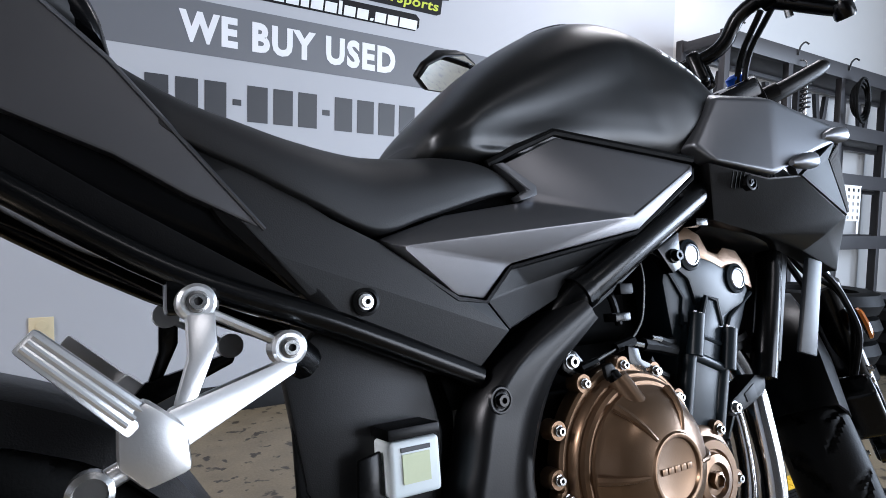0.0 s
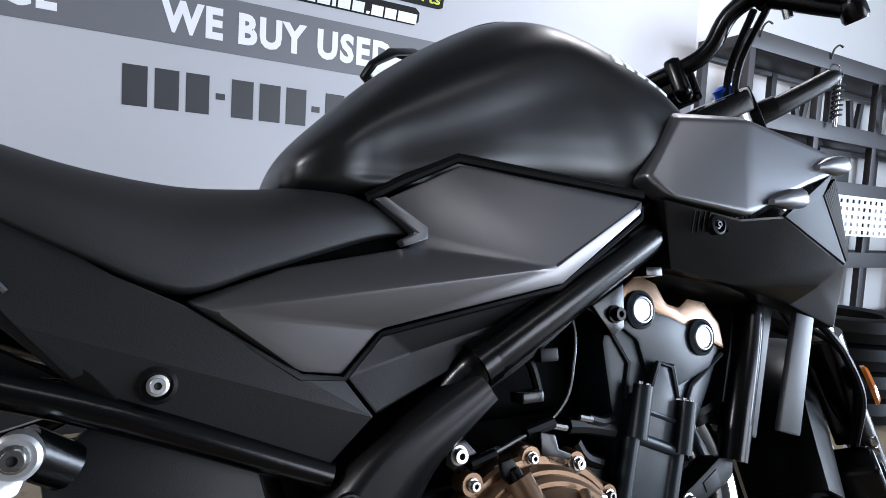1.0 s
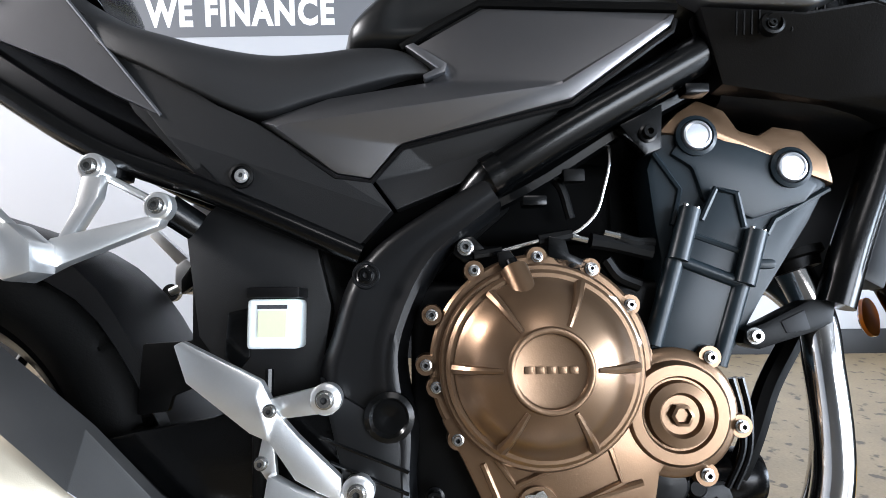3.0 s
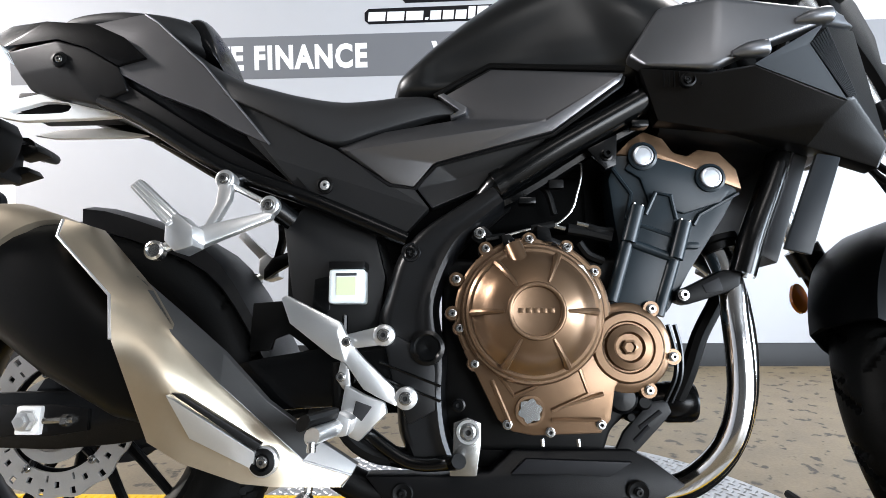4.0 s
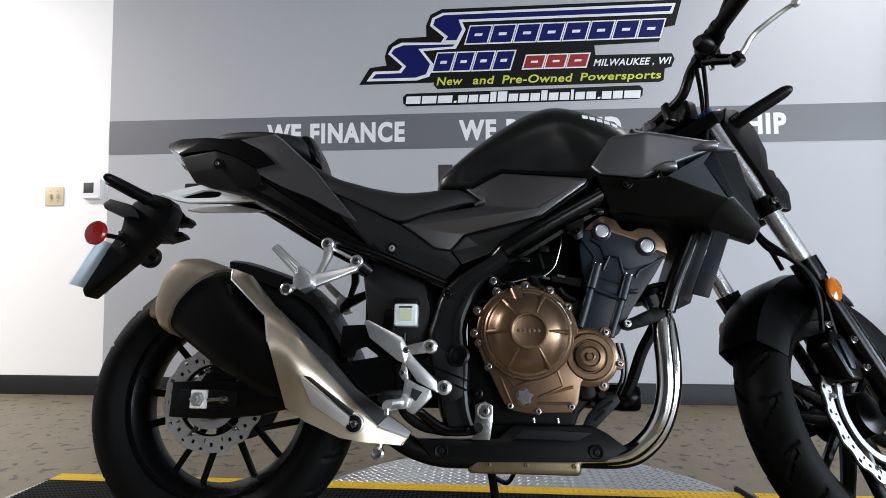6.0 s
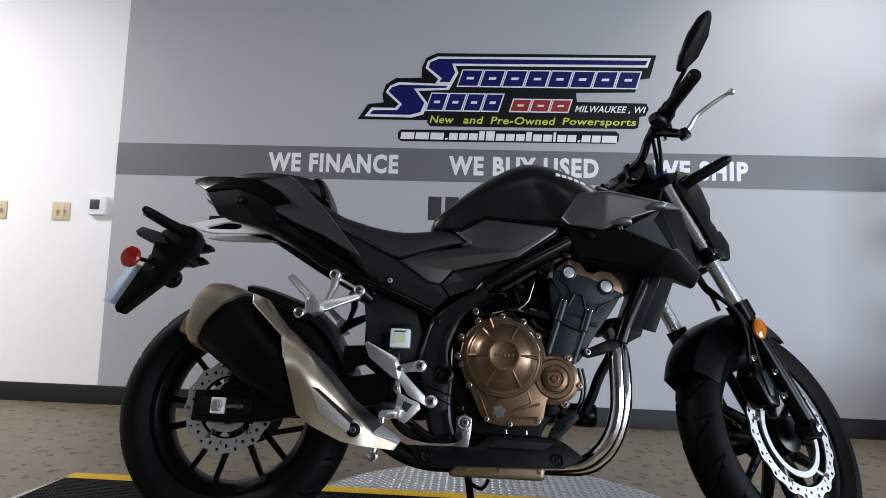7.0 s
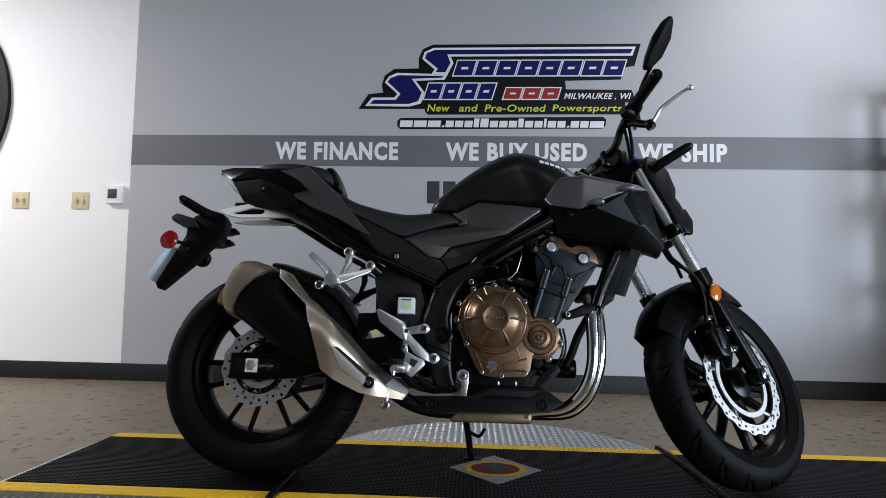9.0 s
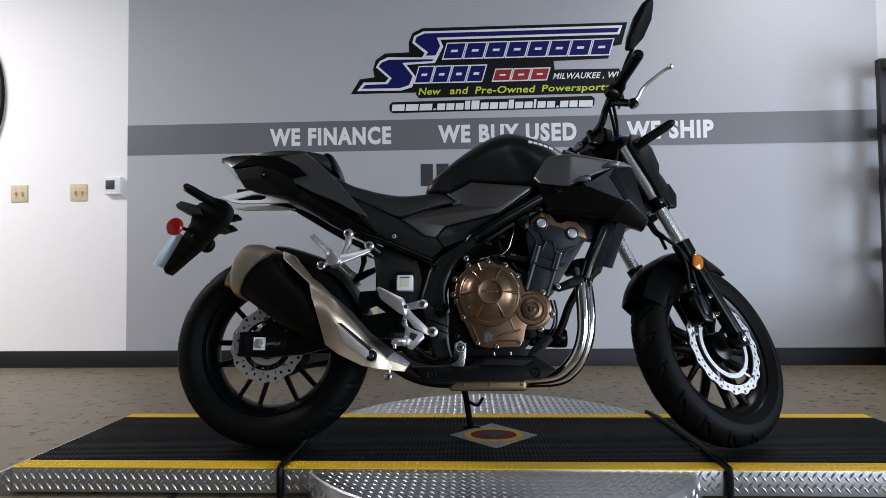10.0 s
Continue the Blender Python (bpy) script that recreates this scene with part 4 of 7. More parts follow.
# exhaust: headers, collector, catalyst, link pipe
ex = part("exhaust_header", tube([(0.985, -0.078, 0.560), (0.993, -0.102, 0.505), (0.991, -0.112, 0.452), (0.990, -0.118, 0.392), (0.986, -0.118, 0.341), (0.972, -0.112, 0.291), (0.945, -0.092, 0.247), (0.905, -0.065, 0.216), (0.82, -0.04, 0.205)], 0.0185, 20, 8), M_CHROME, bike, "polished chrome header pipe")
part("second_header", tube([(0.995, 0.015, 0.565), (1.020, -0.036, 0.515), (1.024, -0.055, 0.457), (1.022, -0.064, 0.394), (1.014, -0.066, 0.335), (0.996, -0.060, 0.280), (0.966, -0.046, 0.234), (0.918, -0.030, 0.204), (0.82, -0.01, 0.198)], 0.0185, 20, 8), M_CHROME, ex)
part("collector_box", box(0.575, 0.815, -0.075, 0.055, 0.170, 0.206, 0.012, 3), M_TAN, ex, "tan-stained steel catalyst box")
part("link_pipe", tube([(0.60, -0.05, 0.20), (0.52, -0.085, 0.205), (0.46, -0.098, 0.222), (0.41, -0.100, 0.250)], 0.022, 16, 6), M_MUFFB, ex)
for bx in (0.62, 0.70, 0.80):
    bolt(ex, (bx, -0.075, 0.190), 0.006, M_TAN)
for lat in (-0.08, 0.02):
    part("port_flange", lathe([(0.030, 0), (0.030, 0.008), (0.024, 0.010), (0.022, 0.020), (0.0001, 0.020)], (0.985, lat, 0.572), (0.25, -0.2, -0.95), 24, wave=lambda a, r: 1 + 0.10 * math.cos(2 * a)), M_MUFFB, ex)

# belly guard
bl = part("belly_guard", plate([(0.470, 0.242), (0.500, 0.207), (0.545, 0.198), (0.855, 0.205), (0.902, 0.232), (0.862, 0.262, 0.012), (0.835, 0.275, 0.02), (0.675, 0.275, 0.02), (0.640, 0.248, 0.004), (0.56, 0.243)], -0.128, -0.085, 0.004), M_PLASTIC, bike, "matte black plastic belly guard")
# black plate drawn for the shaded opening in the guard
part("guard_opening_shade", plate([(0.668, 0.246), (0.690, 0.266), (0.832, 0.262), (0.800, 0.243), (0.75, 0.246)], -0.131, -0.12, 0.002), M_LOGOK, bl)
for bx, bz in ((0.522, 0.220), (0.838, 0.224)):
    part("recess", lathe([(0.015, 0), (0.013, 0.003), (0.009, 0.001), (0.0001, 0.0)], (bx, -0.128, bz), seg=20), M_RUBBER, bl)
    bolt(bl, (bx, -0.129, bz), 0.007, M_PLASTIC)

# engine
en = part("engine_block", plate([(0.575, 0.300), (0.60, 0.272), (0.800, 0.268), (0.812, 0.300), (0.852, 0.335), (0.872, 0.40), (0.872, 0.53), (0.85, 0.545), (0.59, 0.545), (0.575, 0.53)], -0.105, 0.13, 0.012, 3), M_MUFFB, bike, "black engine crankcase")
part("sump", box(0.62, 0.795, -0.095, 0.10, 0.235, 0.30, 0.015), M_MUFFB, en)
HEAD = [(0.838, 0.700), (0.868, 0.712), (0.945, 0.690), (1.004, 0.668), (1.014, 0.640), (0.990, 0.600), (0.936, 0.522), (0.900, 0.462), (0.815, 0.462), (0.834, 0.564), (0.829, 0.605), (0.824, 0.660)]
part("cylinder_head", plate(HEAD, -0.110, 0.13, 0.008), M_ENGINE, en, "black-blue painted cylinder head")
part("head_step", plate([(0.848, 0.675), (0.870, 0.660), (0.880, 0.625), (0.930, 0.605), (0.985, 0.622), (1.000, 0.640), (0.985, 0.660), (0.925, 0.684), (0.866, 0.698)], -0.1155, -0.10, 0.004), M_ENGINE, en)
cc = part("cam_cover", plate([(0.836, 0.698), (0.858, 0.720), (0.880, 0.734), (0.908, 0.722), (0.922, 0.700), (0.942, 0.694), (0.958, 0.704), (0.988, 0.699), (1.012, 0.672), (1.018, 0.640), (0.952, 0.667), (0.900, 0.690)], -0.1135, 0.13, 0.005), M_BRONZE, en, "bronze painted cam cover")
for bx, bz in ((0.875, 0.693), (0.971, 0.658)):
    part("plug_ring", lathe([(0.0215, 0), (0.0215, 0.005), (0.0175, 0.007), (0.0165, 0.003), (0.0165, 0)], (bx, -0.1135, bz), seg=28, closed=True), M_ENGINE, cc)
    part("cover_plug", lathe([(0.016, 0), (0.016, 0.006), (0.0145, 0.0085), (0.0125, 0.009), (0.0115, 0.0075), (0.006, 0.0078), (0.0001, 0.0079)], (bx, -0.1135, bz), seg=28), M_PLUG, cc, "bright chrome plug")
# ignition case with an arched top and two screw columns
fc = part("coil_case", plate([(0.850, 0.602), (0.874, 0.606), (0.889, 0.636), (0.909, 0.631), (0.914, 0.597), (0.932, 0.586), (0.884, 0.456), (0.814, 0.474)], -0.124, -0.10, 0.004), M_ENGINE, en)
part("case_arch", tube([(0.872, -0.1235, 0.603), (0.888, -0.1245, 0.635), (0.909, -0.1245, 0.630), (0.915, -0.1235, 0.595)], 0.0035, 8), M_ENGINE, fc)
for (x0, z0), (x1, z1), (x2, z2) in (((0.860, 0.614), (0.844, 0.562), (0.817, 0.478)), ((0.925, 0.590), (0.908, 0.537), (0.880, 0.458))):
    part("screw_column", tube([(x0, -0.128, z0), (x1, -0.129, z1)], 0.0105, 14), M_ENGINE, fc)
    part("case_rib", tube([(x1, -0.121, z1), (x2, -0.121, z2)], 0.0095, 14), M_ENGINE, fc)
    for d in (-0.0055, 0.0055):
        part("screw", lathe([(0.0026, 0), (0.0026, 0.003), (0.0001, 0.003)], (x0 + d, -0.129, z0 + 0.0005 - d * 0.3), (0.25, -0.1, 0.95), 8), M_STEEL, fc)
part("case_band", tube([(0.848, -0.124, 0.562), (0.908, -0.124, 0.538)], 0.0065, 10), M_ENGINE, fc)
part("case_band", tube([(0.862, -0.123, 0.588), (0.918, -0.123, 0.567)], 0.0035, 8), M_ENGINE, fc)
part("case_tab", box(0.925, 0.948, -0.120, -0.105, 0.553, 0.563, 0.004), M_ENGINE, fc)
# raised lines on the head
for a, b, c in (((0.830, 0.679), (0.857, 0.637), (0.847, 0.600)), ((1.012, 0.636), (0.953, 0.604), (0.944, 0.589))):
    part("head_rib", tube([(a[0], -0.111, a[1]), (b[0], -0.112, b[1]), (c[0], -0.112, c[1])], 0.003, 6), M_ENGINE, en)

# clutch cover
CC = (0.703, 0, 0.461)
cv = part("clutch_cover", lathe([(0.108, 0.118), (0.108, 0.136), (0.105, 0.139), (0.0985, 0.139), (0.098, 0.147), (0.0955, 0.150), (0.092, 0.150), (0.0915, 0.156), (0.088, 0.159), (0.084, 0.159), (0.0835, 0.163), (0.078, 0.168), (0.070, 0.180), (0.056, 0.190), (0.0385, 0.1965), (0.037, 0.199), (0.0345, 0.1995), (0.0325, 0.1985), (0.0315, 0.1955), (0.030, 0.195), (0.0001, 0.196)], CC, seg=72), M_BRONZE, bike, "bronze painted clutch cover")
for k in range(6):
    a = radians(60 * k + (6 if k in (1, 2) else 0))
    q = [(CC[0] + r * math.cos(a), y, CC[2] + r * math.sin(a)) for r, y in ((0.041, -0.1945), (0.058, -0.1895), (0.072, -0.1795), (0.083, -0.166))]
    part("cover_rib", tube(q, (0.0026, 0.0056), 8), M_BRONZE, cv)
for bx, bz in ((0.640, 0.553), (0.598, 0.510), (0.702, 0.566), (0.754, 0.554), (0.791, 0.518), (0.602, 0.441), (0.592, 0.462), (0.622, 0.392)):
    part("bolt_boss", lathe([(0.0115, 0), (0.0100, 0.017), (0.0001, 0.017)], (bx, -0.122, bz), seg=16), M_BRONZE, cv)
    bolt(cv, (bx, -0.139, bz), 0.0066, M_STEEL, 0.006)
part("filler_cap", tube([(0.678, -0.150, 0.553), (0.692, -0.172, 0.512)], 0.0135, 18), M_BRONZE, cv)
part("cap_boss", lathe([(0.006, 0), (0.006, 0.01), (0.0001, 0.011)], (0.6785, -0.152, 0.553), (-0.3, 0.4, 0.85), 12), M_FRAME, cv)
for k in range(5):
    part("cast_mark", box(0.6795 + 0.0098 * k, 0.6868 + 0.0098 * k, -0.1966, -0.190, 0.4585, 0.4650, 0.0004), M_BRONZE, cv)
part("cover_label", facets([(0.762, -0.1575, 0.527), (0.773, -0.1555, 0.525), (0.796, -0.1545, 0.482), (0.787, -0.1585, 0.474)], [(0, 1, 2, 3)], 0.003, 0), M_ALLOY, cv, "small pale sticker")
lw = part("lower_cover", plate([(0.606, 0.41), (0.625, 0.375), (0.652, 0.318), (0.672, 0.302), (0.700, 0.297), (0.790, 0.300), (0.804, 0.318), (0.812, 0.360), (0.84, 0.40), (0.80, 0.45), (0.70, 0.44)], -0.140, -0.112, 0.004), M_BRONZE, cv)
for q in (((0.650, 0.385), (0.675, 0.350), (0.735, 0.375)), ((0.725, 0.33), (0.775, 0.352), (0.765, 0.385)), ((0.645, 0.37), (0.668, 0.315)), ((0.725, 0.318), (0.79, 0.318)), ((0.735, 0.335), (0.795, 0.352))):
    part("casting_rib", tube([(x, -0.1405, z) for x, z in q], 0.0032, 6), M_BRONZE, lw)
for bx, bz in ((0.665, 0.312), (0.722, 0.302), (0.790, 0.312)):
    bolt(lw, (bx, -0.141, bz), 0.0075)
part("drain_ring", lathe([(0.020, 0), (0.020, 0.004), (0.016, 0.004), (0.016, 0)], (0.696, -0.140, 0.330), seg=24, closed=True), M_BRONZE, lw)
part("drain_plug", lathe([(0.015, 0), (0.015, 0.005), (0.0001, 0.005)], (0.696, -0.140, 0.330), seg=24, wave=lambda a, r: 1 + 0.14 * math.sin(6 * a)), M_STEEL, lw, "bright star-shaped drain plug")
cp = part("timing_cover", lathe([(0.062, 0.10), (0.062, 0.128), (0.058, 0.132), (0.050, 0.133), (0.049, 0.141), (0.046, 0.144), (0.036, 0.144), (0.034, 0.140), (0.032, 0.140), (0.030, 0.147), (0.021, 0.149), (0.018, 0.144), (0.0001, 0.144)], (0.832, 0, 0.414), seg=56), M_BRONZE, bike, "bronze painted timing cover")
part("cap_hexagon", lathe([(0.011, 0), (0.011, 0.007), (0.008, 0.008), (0.007, 0.003), (0.0001, 0.003)], (0.832, -0.144, 0.414), seg=6), M_BRONZE, cp)
for deg in (118, 55, -12, -65):
    a = radians(deg)
    p = (0.832 + 0.064 * math.cos(a), -0.118, 0.414 + 0.064 * math.sin(a))
    part("bolt_boss", lathe([(0.012, 0), (0.011, 0.014), (0.0001, 0.014)], p, seg=14), M_BRONZE, cp)
    bolt(cp, (p[0], -0.132, p[2]), 0.0075)
part("drum", lathe([(0.022, 0), (0.022, 0.02), (0.017, 0.026), (0.0001, 0.027)], (0.825, -0.100, 0.345), seg=24), M_GLOSS, en)
for bx, bz, r in ((0.845, 0.352, 0.009), (0.838, 0.318, 0.007), (0.858, 0.338, 0.011)):
    part("casting_lug", lathe([(r, 0), (r, 0.014), (r * 0.7, 0.018), (0.0001, 0.018)], (bx, -0.095, bz), seg=14), M_MUFFB, en)
part("pan_edge", tube([(0.66, -0.097, 0.288), (0.73, -0.1, 0.284), (0.80, -0.097, 0.284)], 0.004, 8), M_FRAME, en)
for bx in (0.715, 0.765):
    part("pan_screw", tube([(bx, -0.104, 0.288), (bx + 0.001, -0.104, 0.278)], 0.0035, 8), M_STEEL, en)
of = part("oil_filter", lathe([(0.024, -0.05), (0.026, -0.02), (0.0285, -0.018), (0.0285, 0.024), (0.030, 0.026), (0.030, 0.060), (0.027, 0.067), (0.0001, 0.068)], (0.880, -0.05, 0.333), (1, 0, 0), 32), M_GLOSS, bike, "gloss black oil filter")
fb = part("filter_bracket", plate([(0.809, 0.258), (0.835, 0.260), (0.860, 0.285), (0.884, 0.309), (0.897, 0.324), (0.891, 0.340), (0.866, 0.337), (0.829, 0.297)], -0.104, -0.094, 0.002), M_PLASTIC, of)
for (x0, z0), (x1, z1) in (((0.881, 0.325), (0.851, 0.303)), ((0.864, 0.305), (0.843, 0.285))):
    # black bars on the surface draw the shade in the bracket's slots
    part("bracket_slot_shade", tube([(x0, -0.1035, z0), (x1, -0.1035, z1)], 0.0035, 8), M_LOGOK, fb)
bolt(fb, (0.816, -0.104, 0.264), 0.006, M_STEEL, 0.005)

# hoses, cables and linkages in front of the airbox
for q, r, mt in ((((0.733, -0.118, 0.589), (0.750, -0.117, 0.595), (0.768, -0.116, 0.613), (0.777, -0.115, 0.638), (0.785, -0.112, 0.667), (0.786, -0.108, 0.690)), 0.0019, M_STEEL),
                 (((0.640, -0.135, 0.568), (0.668, -0.132, 0.573)), 0.005, M_FRAME),
                 (((0.668, -0.130, 0.573), (0.712, -0.127, 0.585)), 0.0022, M_STEEL),
                 (((0.706, -0.126, 0.584), (0.740, -0.124, 0.590)), 0.0060, M_RUBBER),
                 (((0.760, -0.120, 0.584), (0.785, -0.118, 0.580), (0.823, -0.115, 0.571)), 0.0082, M_RUBBER),
                 (((0.785, -0.122, 0.588), (0.805, -0.12, 0.582), (0.826, -0.112, 0.582)), 0.0055, M_RUBBER),
                 (((0.777, -0.110, 0.565), (0.790, -0.108, 0.548), (0.812, -0.106, 0.538)), 0.007, M_RUBBER),
                 (((0.60, -0.095, 0.600), (0.70, -0.105, 0.645), (0.80, -0.108, 0.706), (0.92, -0.10, 0.772)), 0.011, M_FRAME),
                 (((0.893, -0.122, 0.445), (0.901, -0.12, 0.410), (0.900, -0.12, 0.375), (0.884, -0.118, 0.340)), 0.0034, M_GLOSS),
                 (((0.904, -0.118, 0.445), (0.911, -0.116, 0.410), (0.908, -0.116, 0.372), (0.893, -0.114, 0.338)), 0.0034, M_GLOSS),
                 (((0.995, -0.075, 0.500), (0.980, -0.072, 0.472), (0.956, -0.07, 0.429), (0.935, -0.07, 0.376), (0.916, -0.07, 0.338)), 0.0125, M_RUBBER),
                 (((0.55, -0.10, 0.27), (0.49, -0.115, 0.265), (0.44, -0.12, 0.30), (0.43, -0.12, 0.37)), 0.011, M_RUBBER),
                 (((0.72, -0.09, 0.66), (0.735, -0.10, 0.645), (0.745, -0.10, 0.61)), 0.005, M_RUBBER)):
    part("hose", tube(q, r, 8, 5), mt, en)
for bx, bz, dx, dz in ((0.744, 0.586, 0.012, -0.003), (0.781, 0.589, 0.008, -0.002), (0.668, 0.572, -0.010, -0.002)):
    part("hose_end", tube([(bx - dx, -0.124, bz - dz), (bx + dx, -0.124, bz + dz)], 0.0036, 8), M_STEEL, en)
# black sheet and box added to fill the shaded gap behind the hoses
part("gap_backing", plate([(0.585, 0.55), (0.63, 0.65), (0.74, 0.715), (0.84, 0.745), (0.88, 0.62), (0.85, 0.53), (0.70, 0.53)], -0.060, -0.040, 0.003), M_VOID, en)
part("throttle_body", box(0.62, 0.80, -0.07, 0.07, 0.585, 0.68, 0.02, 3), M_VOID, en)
part("throttle_link", box(0.735, 0.758, -0.118, -0.105, 0.646, 0.660, 0.003), M_MUFFB, en)
part("clutch_arm", plate([(0.662, 0.570), (0.674, 0.572), (0.689, 0.553), (0.688, 0.540), (0.676, 0.540), (0.664, 0.558)], -0.150, -0.144, 0.002), M_MUFFB, en)
part("cable_stay", plate([(0.714, 0.587), (0.731, 0.582), (0.734, 0.569), (0.754, 0.560), (0.762, 0.553), (0.752, 0.546), (0.723, 0.557), (0.713, 0.567)], -0.139, -0.133, 0.0015), M_FRAME, en)
bolt(en, (0.755, -0.139, 0.553), 0.0075)
part("case_tab", plate([(0.622, 0.588), (0.640, 0.589), (0.659, 0.568), (0.632, 0.560), (0.619, 0.570)], -0.130, -0.112, 0.003), M_FRAME, en)
bolt(en, (0.632, -0.130, 0.577), 0.0095, M_STEEL, 0.007)
bolt(en, (0.599, -0.125, 0.336), 0.011, M_FRAME, 0.009)
st = part("stay_plate", plate([(0.592, 0.313), (0.612, 0.320), (0.630, 0.313), (0.629, 0.282), (0.623, 0.243), (0.586, 0.243), (0.591, 0.278)], -0.132, -0.124, 0.002), M_STEEL, en, "bare silver stay plate")
bolt(st, (0.612, -0.132, 0.301), 0.012, M_STEEL, 0.008)
part("stay_ring", lathe([(0.016, 0), (0.016, 0.004), (0.0125, 0.004), (0.0125, 0)], (0.612, -0.132, 0.301), seg=24, closed=True), M_ALLOY, st)

# frame
fr = part("frame", tube([(0.960, -0.122, 0.826), (0.905, -0.136, 0.790), (0.757, -0.132, 0.707), (0.672, -0.1235, 0.657), (0.652, -0.116, 0.642), (0.630, -0.100, 0.615)], 0.0205, 20, 6), M_FRAME, bike, "black painted steel frame")
part("left_tube", tube([(0.955, 0.120, 0.825), (0.77, 0.132, 0.695), (0.60, 0.116, 0.590)], 0.0185, 14, 4), M_FRAME, fr)
part("tube_joint", tube([(0.671, -0.1235, 0.657), (0.657, -0.1225, 0.649)], 0.0225, 18), M_FRAME, fr)
LEFT = smooth_path([(0.648, 0, 0.650), (0.600, 0, 0.622), (0.546, 0, 0.586), (0.512, 0, 0.545), (0.496, 0, 0.492), (0.484, 0, 0.452), (0.494, 0, 0.400), (0.510, 0, 0.352), (0.515, 0, 0.300), (0.530, 0, 0.262)], 4)
RIGHT = smooth_path([(0.670, 0, 0.616), (0.640, 0, 0.592), (0.612, 0, 0.568), (0.590, 0, 0.530), (0.572, 0, 0.480), (0.574, 0, 0.440), (0.584, 0, 0.400), (0.581, 0, 0.349), (0.586, 0, 0.300), (0.598, 0, 0.262)], 4)
rings = []
for i, (p, q) in enumerate(zip(LEFT, RIGHT)):
    ring = []
    swell = 0.012 * max(0, 1 - i / 12)
    for k in range(13):
        u = k / 12
        c = p.lerp(q, u)
        ring.append((c.x, -0.112 - swell * math.sin(math.pi * u) - 0.020 * min(1, u / 0.16) ** 0.6 - 0.006 * math.exp(-((u - 0.84) / 0.11) ** 2) + 0.030 * max(0, (u - 0.9) / 0.1) ** 2, c.z))
    for k in range(13):
        c = q.lerp(p, k / 12)
        ring.append((c.x, -0.085, c.z))
    rings.append(ring)
part("pivot_plate", loft(rings), M_CAST, fr, sharp=50)
part("lower_brace", tube([(0.585, -0.11, 0.28), (0.54, -0.11, 0.262), (0.49, -0.11, 0.268)], 0.014, 10, 4), M_FRAME, fr)
part("pivot_boss", lathe([(0.024, 0), (0.024, 0.008), (0.019, 0.010), (0.016, 0.007), (0.008, 0.007), (0.0001, 0.005)], (0.557, -0.136, 0.414), seg=30), M_FRAME, fr)
part("pad_ring", lathe([(0.0145, 0), (0.0130, 0.0028), (0.0112, 0.0028), (0.0106, 0)], (0.533, -0.1315, 0.550), seg=24, closed=True), M_CAST, fr)
bolt(fr, (0.533, -0.1315, 0.550), 0.0095, M_FRAME, 0.007)
part("heel_guard", plate([(0.488, 0.452), (0.500, 0.440), (0.560, 0.405), (0.574, 0.380), (0.570, 0.33), (0.530, 0.31), (0.512, 0.355)], -0.137, -0.12, 0.004), M_CAST, fr)
for q in (((0.49, 0.395), (0.575, 0.362)), ((0.50, 0.372), (0.575, 0.342))):
    part("guard_line", tube([(x, -0.1375, z) for x, z in q], 0.002, 6), M_FRAME, fr)
part("rail", tube([(0.02, -0.085, 0.815), (0.10, -0.098, 0.775), (0.24, -0.108, 0.690), (0.38, -0.110, 0.636), (0.525, -0.108, 0.573)], 0.0125, 14, 6), M_FRAME, fr)
part("left_rail", tube([(0.02, 0.085, 0.815), (0.24, 0.108, 0.690), (0.525, 0.108, 0.573)], 0.0125, 10, 4), M_FRAME, fr)
part("down_tube", tube([(1.10, -0.10, 0.74), (1.062, -0.112, 0.655), (1.025, -0.118, 0.575), (1.003, -0.118, 0.515)], 0.0185, 16, 6), M_FRAME, fr)
tf = part("tube_foot", plate([(0.905, 0.478), (0.922, 0.472), (0.975, 0.488), (0.997, 0.496), (1.002, 0.520), (0.976, 0.522), (0.930, 0.500), (0.908, 0.492)], -0.124, -0.095, 0.005), M_MUFFB, fr)
# shade of the recess drawn as a black patch on the foot
part("foot_recess_shade", plate([(0.944, 0.500), (0.968, 0.511), (0.973, 0.492), (0.949, 0.488)], -0.1252, -0.12, 0.001), M_LOGOK, tf)
bolt(fr, (0.917, -0.124, 0.486), 0.0095, M_STEEL, 0.008)
part("engine_hanger", plate([(0.790, 0.700), (0.835, 0.722), (0.832, 0.675), (0.815, 0.668)], -0.135, -0.118, 0.002), M_FRAME, fr)
bolt(fr, (0.818, -0.135, 0.690), 0.0105, M_FRAME, 0.010)
for t in (0.865, 0.70):
    z = 0.78 - (0.895 - t) * 0.68
    part("weld_tab", box(t - 0.012, t + 0.012, -0.150, -0.130, z - 0.032, z - 0.022, 0.002), M_FRAME, fr)
part("inner_guard", plate([(0.33, 0.60), (0.37, 0.640), (0.47, 0.600), (0.49, 0.52), (0.475, 0.40), (0.40, 0.42), (0.348, 0.49)], -0.088, -0.070, 0.004), M_COVER, fr)
part("fender_flap", plate([(0.336, 0.621), (0.41, 0.62), (0.415, 0.408), (0.376, 0.410), (0.369, 0.418), (0.344, 0.436), (0.322, 0.428), (0.318, 0.412), (0.284, 0.408), (0.287, 0.483), (0.340, 0.486)], -0.085, -0.075, 0.003), M_MUFFB, fr)
# black sheet added to close a see-through gap as if in shade
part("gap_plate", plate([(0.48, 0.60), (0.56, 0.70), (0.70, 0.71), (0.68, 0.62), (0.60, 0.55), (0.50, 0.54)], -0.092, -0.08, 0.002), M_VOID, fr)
part("battery_box", box(0.385, 0.52, -0.065, 0.09, 0.40, 0.66, 0.012), M_COVER, fr)

